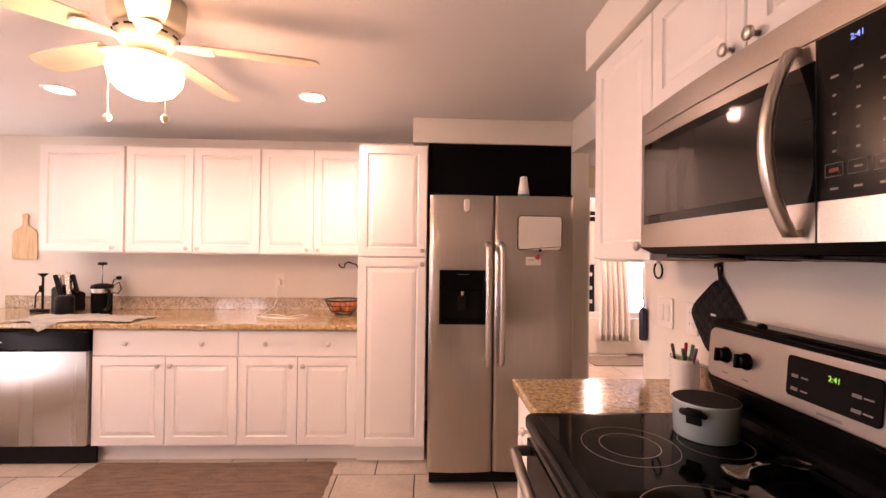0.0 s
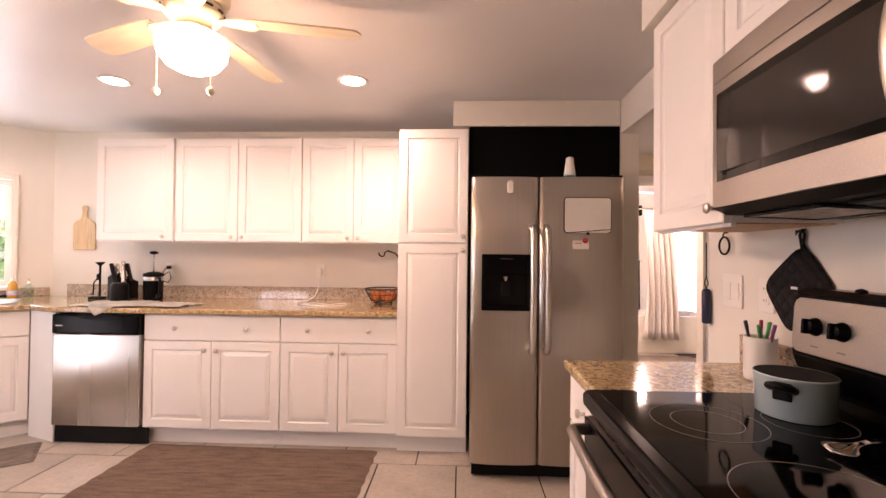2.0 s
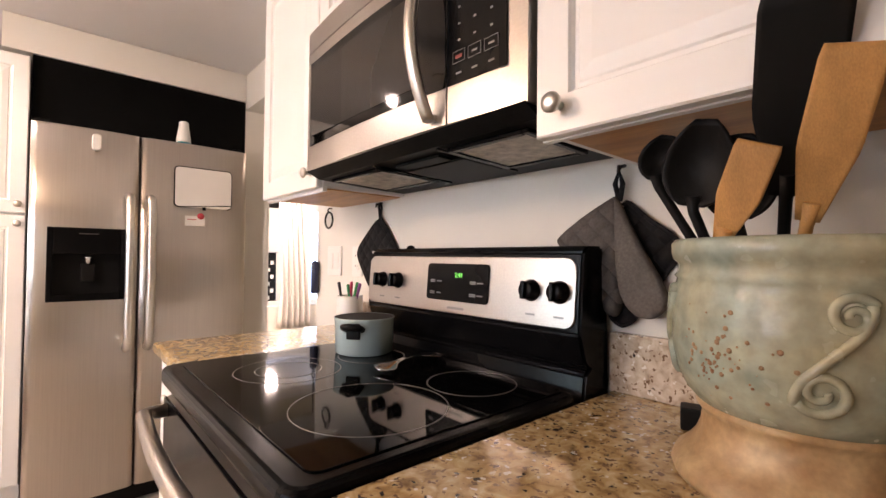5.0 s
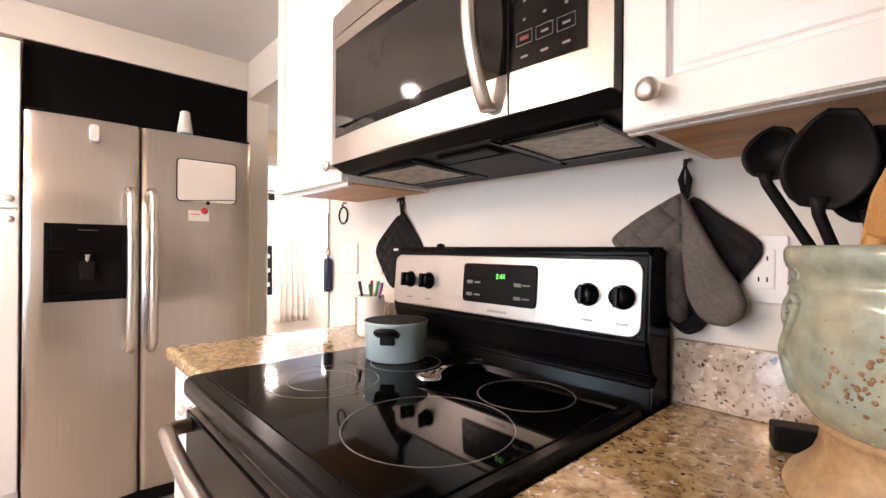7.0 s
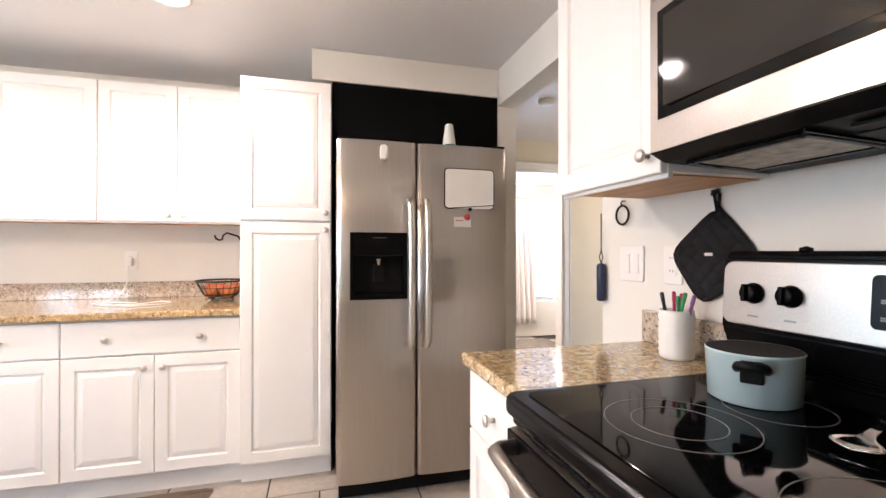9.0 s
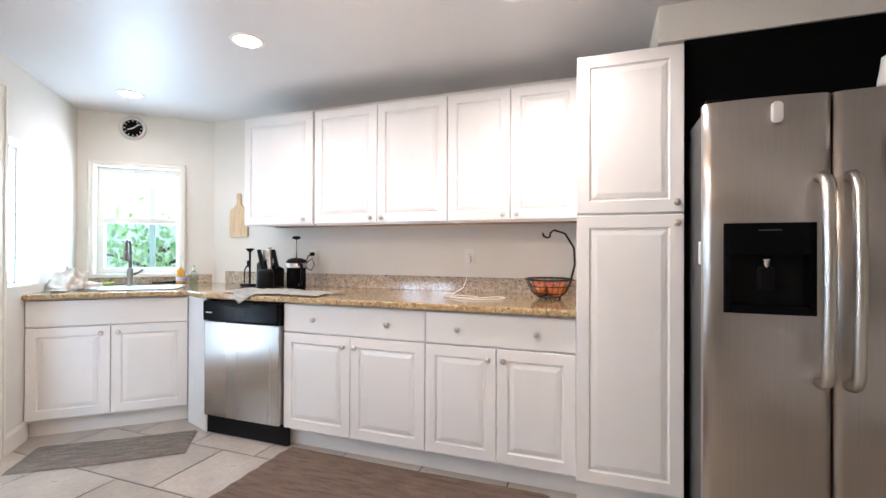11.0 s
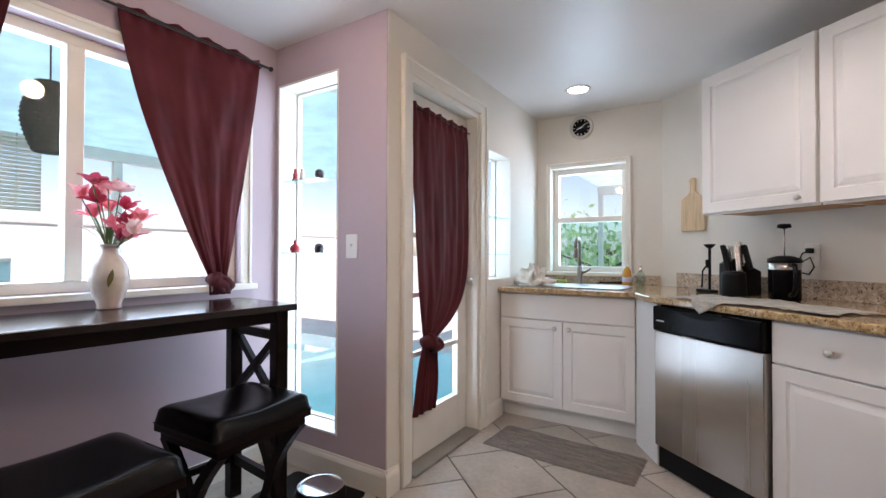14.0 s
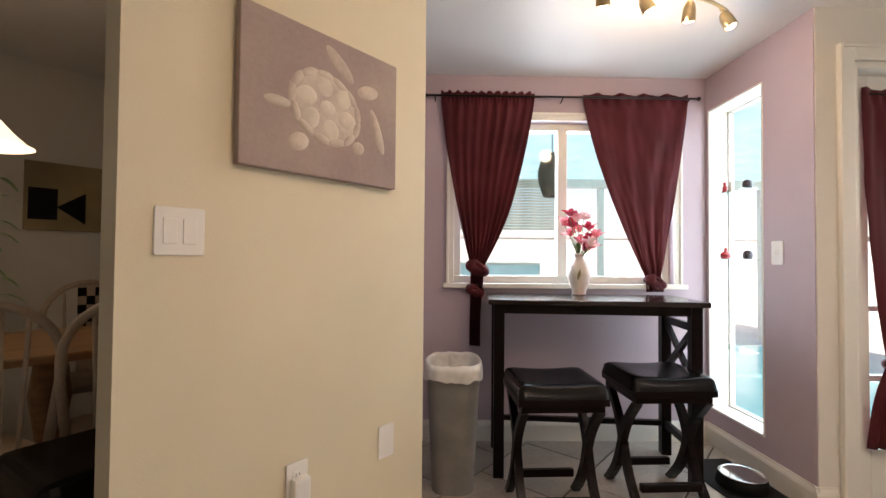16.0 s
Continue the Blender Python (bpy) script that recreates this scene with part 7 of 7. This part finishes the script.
part("back_wall", box(0, 1.6, 0.68, 0.73, 0, 0.50, 0.01), PLASTICW, tubb)
for x in (0.0, 1.54):
    part("end_wall", box(x, x + 0.06, 0.051, 0.679, 0, 0.50, 0.01), PLASTICW, tubb)
part("tub_floor", box(0.061, 1.539, 0.051, 0.679, 0, 0.08), PLASTICW, tubb)
tw_ = thing("bath_towel", pose(2.62, 7.296, 0.32), "dark towel with a pale check hung on the bathroom wall", "towel")
part("cloth", sheet(20, 10, lambda u, v: (0.36 * u, -0.035 - 0.015 * math.sin(9 * u + 2 * v), 0.92 * v), 0.004), BLACKM, tw_)
for i in range(6):
    part("pale_check", box(0.20 + 0.06 * (i % 2), 0.25 + 0.06 * (i % 2), -0.060, -0.056, 0.18 + 0.11 * i, 0.24 + 0.11 * i), PLASTICW, tw_)
part("rail", tube([(-0.03, 0.0, 0.93), (-0.03, -0.035, 0.93), (0.39, -0.035, 0.93), (0.39, 0.0, 0.93)], 0.008, 8), CHROME, tw_)
vl = thing("vanity_light", pose(2.45, 7.296, 1.95), "black wall light bar over the bath", "wall light")
part("bar", box(0, 0.55, -0.07, -0.002, 0, 0.16, 0.02, 3), BLACKM, vl)
solid("bath_mat", prism([(x, y) for x, y in rounded(0.8, 0.5, 0.05)], 0, 0.014, 0.004, 1), RUG2, pose(2.35, 5.6, 0.0), "grey bath mat on the tiled floor", "mat")
solid("hall_runner", prism([(x, y) for x, y in rounded(0.6, 0.9, 0.04)], 0, 0.01, 0.003, 1), mat("tan_runner", (0.34, 0.24, 0.15), 0.95, var=0.15, bump=0.8, bump_scale=160), pose(1.9, 3.6, 0.0), "tan runner rug before the bathroom door", "rug")
gd = thing("glass_door", pose(3.40, 7.285, 0), "glazed outside door glowing with daylight", "door")
part("door_frame", box(0, 0.06, -0.05, 0, 0, 2.0), TRIM, gd)
part("door_frame", box(0.74, 0.8, -0.05, 0, 0, 2.0), TRIM, gd)
part("door_frame", box(0.06, 0.74, -0.05, 0, 1.94, 2.0), TRIM, gd)
part("daylight_pane", box(0.06, 0.74, -0.02, -0.012, 0.0, 1.94), glow_mat("daylit_frosted_glass", (0.40, 0.66, 1.0), 2.4), gd, "frosted pane lit by the day")
sm = thing("smoke_detector", pose(1.75, 3.5, CEILING), "round white smoke detector on the hall ceiling", "smoke detector")
part("body", lathe([(0.06, 0), (0.062, -0.012), (0.05, -0.03), (0.02, -0.034), (0.002, -0.034)], 28), PLASTICW, sm)
sg = thing("wall_sign", pose(2.747, 2.9, 1.5, 0, 0, -90), "small dark framed sign on the hall wall", "sign")
part("board", box(-0.06, 0.06, -0.015, 0, -0.11, 0.11, 0.003), GREYMETAL, sg)
for i in range(3):
    part("print_bar", box(-0.04, 0.04, -0.0162, -0.0152, -0.07 + 0.06 * i, -0.04 + 0.06 * i), PLASTICW, sg)

# ---- dining room ----
OAK = mat("honey_oak", (0.38, 0.21, 0.10), 0.4, var=0.2, scale=4, stretch=(1, 8, 8), fine=0.2)
WASH = mat("whitewashed_oak", (0.50, 0.40, 0.30), 0.5, var=0.15, scale=5, fine=0.2)
dt = thing("dining_table", pose(-0.45, -1.05, 0), "oval oak dining table on a pedestal", "table")
part("tabletop", prism([(0.62 * math.cos(a), 0.42 * math.sin(a)) for a in [2 * math.pi * i / 40 for i in range(40)]], 0.715, 0.75, 0.01, 3), OAK, dt)
part("pedestal", lathe([(0.22, 0), (0.2, 0.03), (0.06, 0.08), (0.05, 0.3), (0.08, 0.5), (0.06, 0.66), (0.15, 0.714)], 24), OAK, dt)


def dining_chair(m, label):
    t = thing("dining_chair", m, label, "chair", "dining chairs")
    part("seat", prism([(x - 0.21, y - 0.2) for x, y in rounded(0.42, 0.4, 0.08)], 0.43, 0.465, 0.008, 2), WASH, t)
    for x in (-0.17, 0.17):
        for y in (-0.16, 0.16):
            part("leg", tube([(x, y, 0.43), (x * 1.15, y * 1.15, 0.0)], [0.02, 0.014], 10), WASH, t)
    part("back_bow", tube([(-0.19, 0.17, 0.46), (-0.21, 0.2, 0.7)] + [(0.21 * math.cos(math.pi - k), 0.21, 0.78 + 0.20 * math.sin(k)) for k in [math.pi * i / 12 for i in range(13)]] + [(0.21, 0.2, 0.7), (0.19, 0.17, 0.46)], 0.016, 10), WASH, t)
    sp = part("splat", box(-0.06, 0.06, 0.185, 0.2, 0.46, 0.965), WASH, t)
    for i in range(7):
        for j in range(3):
            if (i + j) % 2 == 0:
                part("checker_inlay", box(-0.06 + 0.04 * j, -0.02 + 0.04 * j, 0.181, 0.184, 0.60 + 0.05 * i, 0.65 + 0.05 * i), BLACKM, sp)
    for x in (-0.12, 0.12):
        part("spindle", tube([(x * 0.9, 0.18, 0.46), (x, 0.205, 0.92)], 0.008, 8), WASH, t)
    return t


ch = dining_chair(pose(-0.69, -1.45, 0, 0, 0, 175), "whitewashed bow-back dining chair with checkered splat")
copy_thing(ch, pose(-0.12, -0.52, 0, 0, 0, 15))
copy_thing(ch, pose(-0.62, -0.52, 0, 0, 0, -12))
pd = thing("pendant_lamp", pose(-0.16, -0.91, CEILING), "lit pendant lamp with frosted bell glass shade", "pendant lamp")
part("cord", tube([(0, 0, 0), (0, 0, -0.585)], 0.005, 8), BRASS, pd)
part("cap", lathe([(0.01, -0.545), (0.03, -0.575), (0.04, -0.605)], 20), BRASS, pd)
part("shade", lathe([(0.04, -0.605), (0.09, -0.625), (0.13, -0.675), (0.18, -0.725), (0.20, -0.735)], 32, closed=False), glow_mat("lit_shade_glass", (1.0, 0.85, 0.6), 1.0), pd, "glowing frosted shade")
abp = thing("abstract_picture", pose(0.0, -1.998, 1.62, 0, 0, 180), "wide abstract canvas in tan and black", "picture")
part("canvas", box(0.442, 0.950, -0.03, -0.002, -0.330, 0.087, 0.003), mat("tan_canvas", (0.42, 0.33, 0.18), 0.8, var=0.2, scale=3), abp)
part("dark_patch", box(0.460, 0.596, -0.032, -0.0305, -0.266, -0.074), BLACKM, abp)
part("dark_patch", prism([(0, 0), (0.142, -0.10), (0.142, 0.10)], 0, 0.0015, 0, 1, pose(0.592, -0.031, -0.186, 90)), BLACKM, abp)
pl = thing("house_plant", pose(-0.18, -1.78, 0), "tall leafy house plant in a dark pot", "plant")
part("pot", lathe([(0.11, 0), (0.13, 0.02), (0.15, 0.26), (0.14, 0.27), (0.13, 0.24), (0.002, 0.23)], 28), DARKOR, pl)
rg2 = random.Random(9)
for i in range(34):
    a, h0 = i * 2.4, 0.5 + 0.9 * i / 34
    ln = 0.22 + 0.1 * rg2.random()
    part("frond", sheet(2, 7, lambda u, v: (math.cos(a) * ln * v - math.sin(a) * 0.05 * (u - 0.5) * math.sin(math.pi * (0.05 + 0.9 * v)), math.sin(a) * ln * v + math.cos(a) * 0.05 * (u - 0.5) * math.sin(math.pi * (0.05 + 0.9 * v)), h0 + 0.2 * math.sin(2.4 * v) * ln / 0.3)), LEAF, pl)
part("stalk", tube([(0, 0, 0.23), (0.02, 0.01, 0.8), (0, 0, 1.45)], 0.012, 8), BARK, pl)
bs = thing("black_ottoman", pose(-0.42, -0.08, 0, 0, 0, 8), "black upholstered ottoman by the dining doorway", "ottoman")
part("cushion", box(-0.2, 0.2, -0.2, 0.2, 0.30, 0.55, 0.05, 4), LEATHER, bs)
part("base", box(-0.19, 0.19, -0.19, 0.19, 0.05, 0.30, 0.01), BLACKM, bs)
for x in (-0.16, 0.16):
    for y in (-0.16, 0.16):
        part("foot", lathe([(0.015, 0), (0.022, 0.05)], 12), ESPRESSO, bs, "", pose(x, y, 0))

# ---- floor tiles ----
TX, TY, GAP = 0.482, 0.447, 0.008
me_tile = mesh_of("tile", box(GAP / 2, TX - GAP / 2, GAP / 2, TY - GAP / 2, -0.012, 0.0, 0.0015, 1), TILE)


def inside(x, y, poly):
    c = False
    for i in range(len(poly)):
        (x0, y0), (x1, y1) = poly[i], poly[i - 1]
        if (y0 > y) != (y1 > y) and x < (x1 - x0) * (y - y0) / (y1 - y0) + x0:
            c = not c
    return c


ROOM = [(-3.9, 0.9), (-1.6, -1.5), (-1.6, -2.3), (1.5, -2.3), (1.5, 1.1), (3.2, 1.1), (3.2, 7.5), (1.0, 7.5), (1.0, 4.0), (-3.5, 4.0), (-4.3, 3.0), (-3.2, 1.5)]
NINV = NF.inverted()


def outdoors(c):
    return c.x < -0.95 or c.y > 2.2 or (c.x < -0.12 and c.y > 0.12)


def cut_tile(x, y):
    """A tile trimmed to the outside walls of the nook, in the tile's own place."""
    both = bmesh.new()
    for cuts in (((0, 0.12, 0, 1), (-0.95, 0, -1, 0)), ((0, 0.12, 0, -1), (-0.12, 0, -1, 0), (0, 2.2, 0, 1))):
        bm = box(GAP / 2, TX - GAP / 2, GAP / 2, TY - GAP / 2, -0.012, 0.0)
        bmesh.ops.transform(bm, matrix=NINV @ pose(x, y, 0), verts=bm.verts)
        for px, py, nx, ny in cuts:
            bmesh.ops.bisect_plane(bm, geom=bm.verts[:] + bm.edges[:] + bm.faces[:], plane_co=(px, py, 0), plane_no=(nx, ny, 0), clear_outer=True)
        bmesh.ops.transform(bm, matrix=pose(x, y, 0).inverted() @ NF, verts=bm.verts)
        lut = {v: both.verts.new(v.co) for v in bm.verts}
        for f in bm.faces:
            both.faces.new([lut[v] for v in f.verts])
        bm.free()
    return both


for j in range(-10, 13):
    y = 2.03 + j * TY
    off = 0 if j % 2 == 0 else 0.25
    for i in range(-3, 13):
        x = -2.985 + off + i * TX
        cs = [NINV @ Vector((x + a * TX, y + b * TY, 0)) for a in (0, 0.5, 1) for b in (0, 0.5, 1)]
        cut = x < -1.2 and any(outdoors(c) for c in cs)
        if cut and all(outdoors(c) for c in cs):
            continue
        if cut or inside(x + TX / 2, y + TY / 2, ROOM):
            t = new("tile", mesh_of("tile", cut_tile(x, y), TILE) if cut else me_tile)
            t.parent = floor
            t.matrix_basis = pose(x, y, 0)
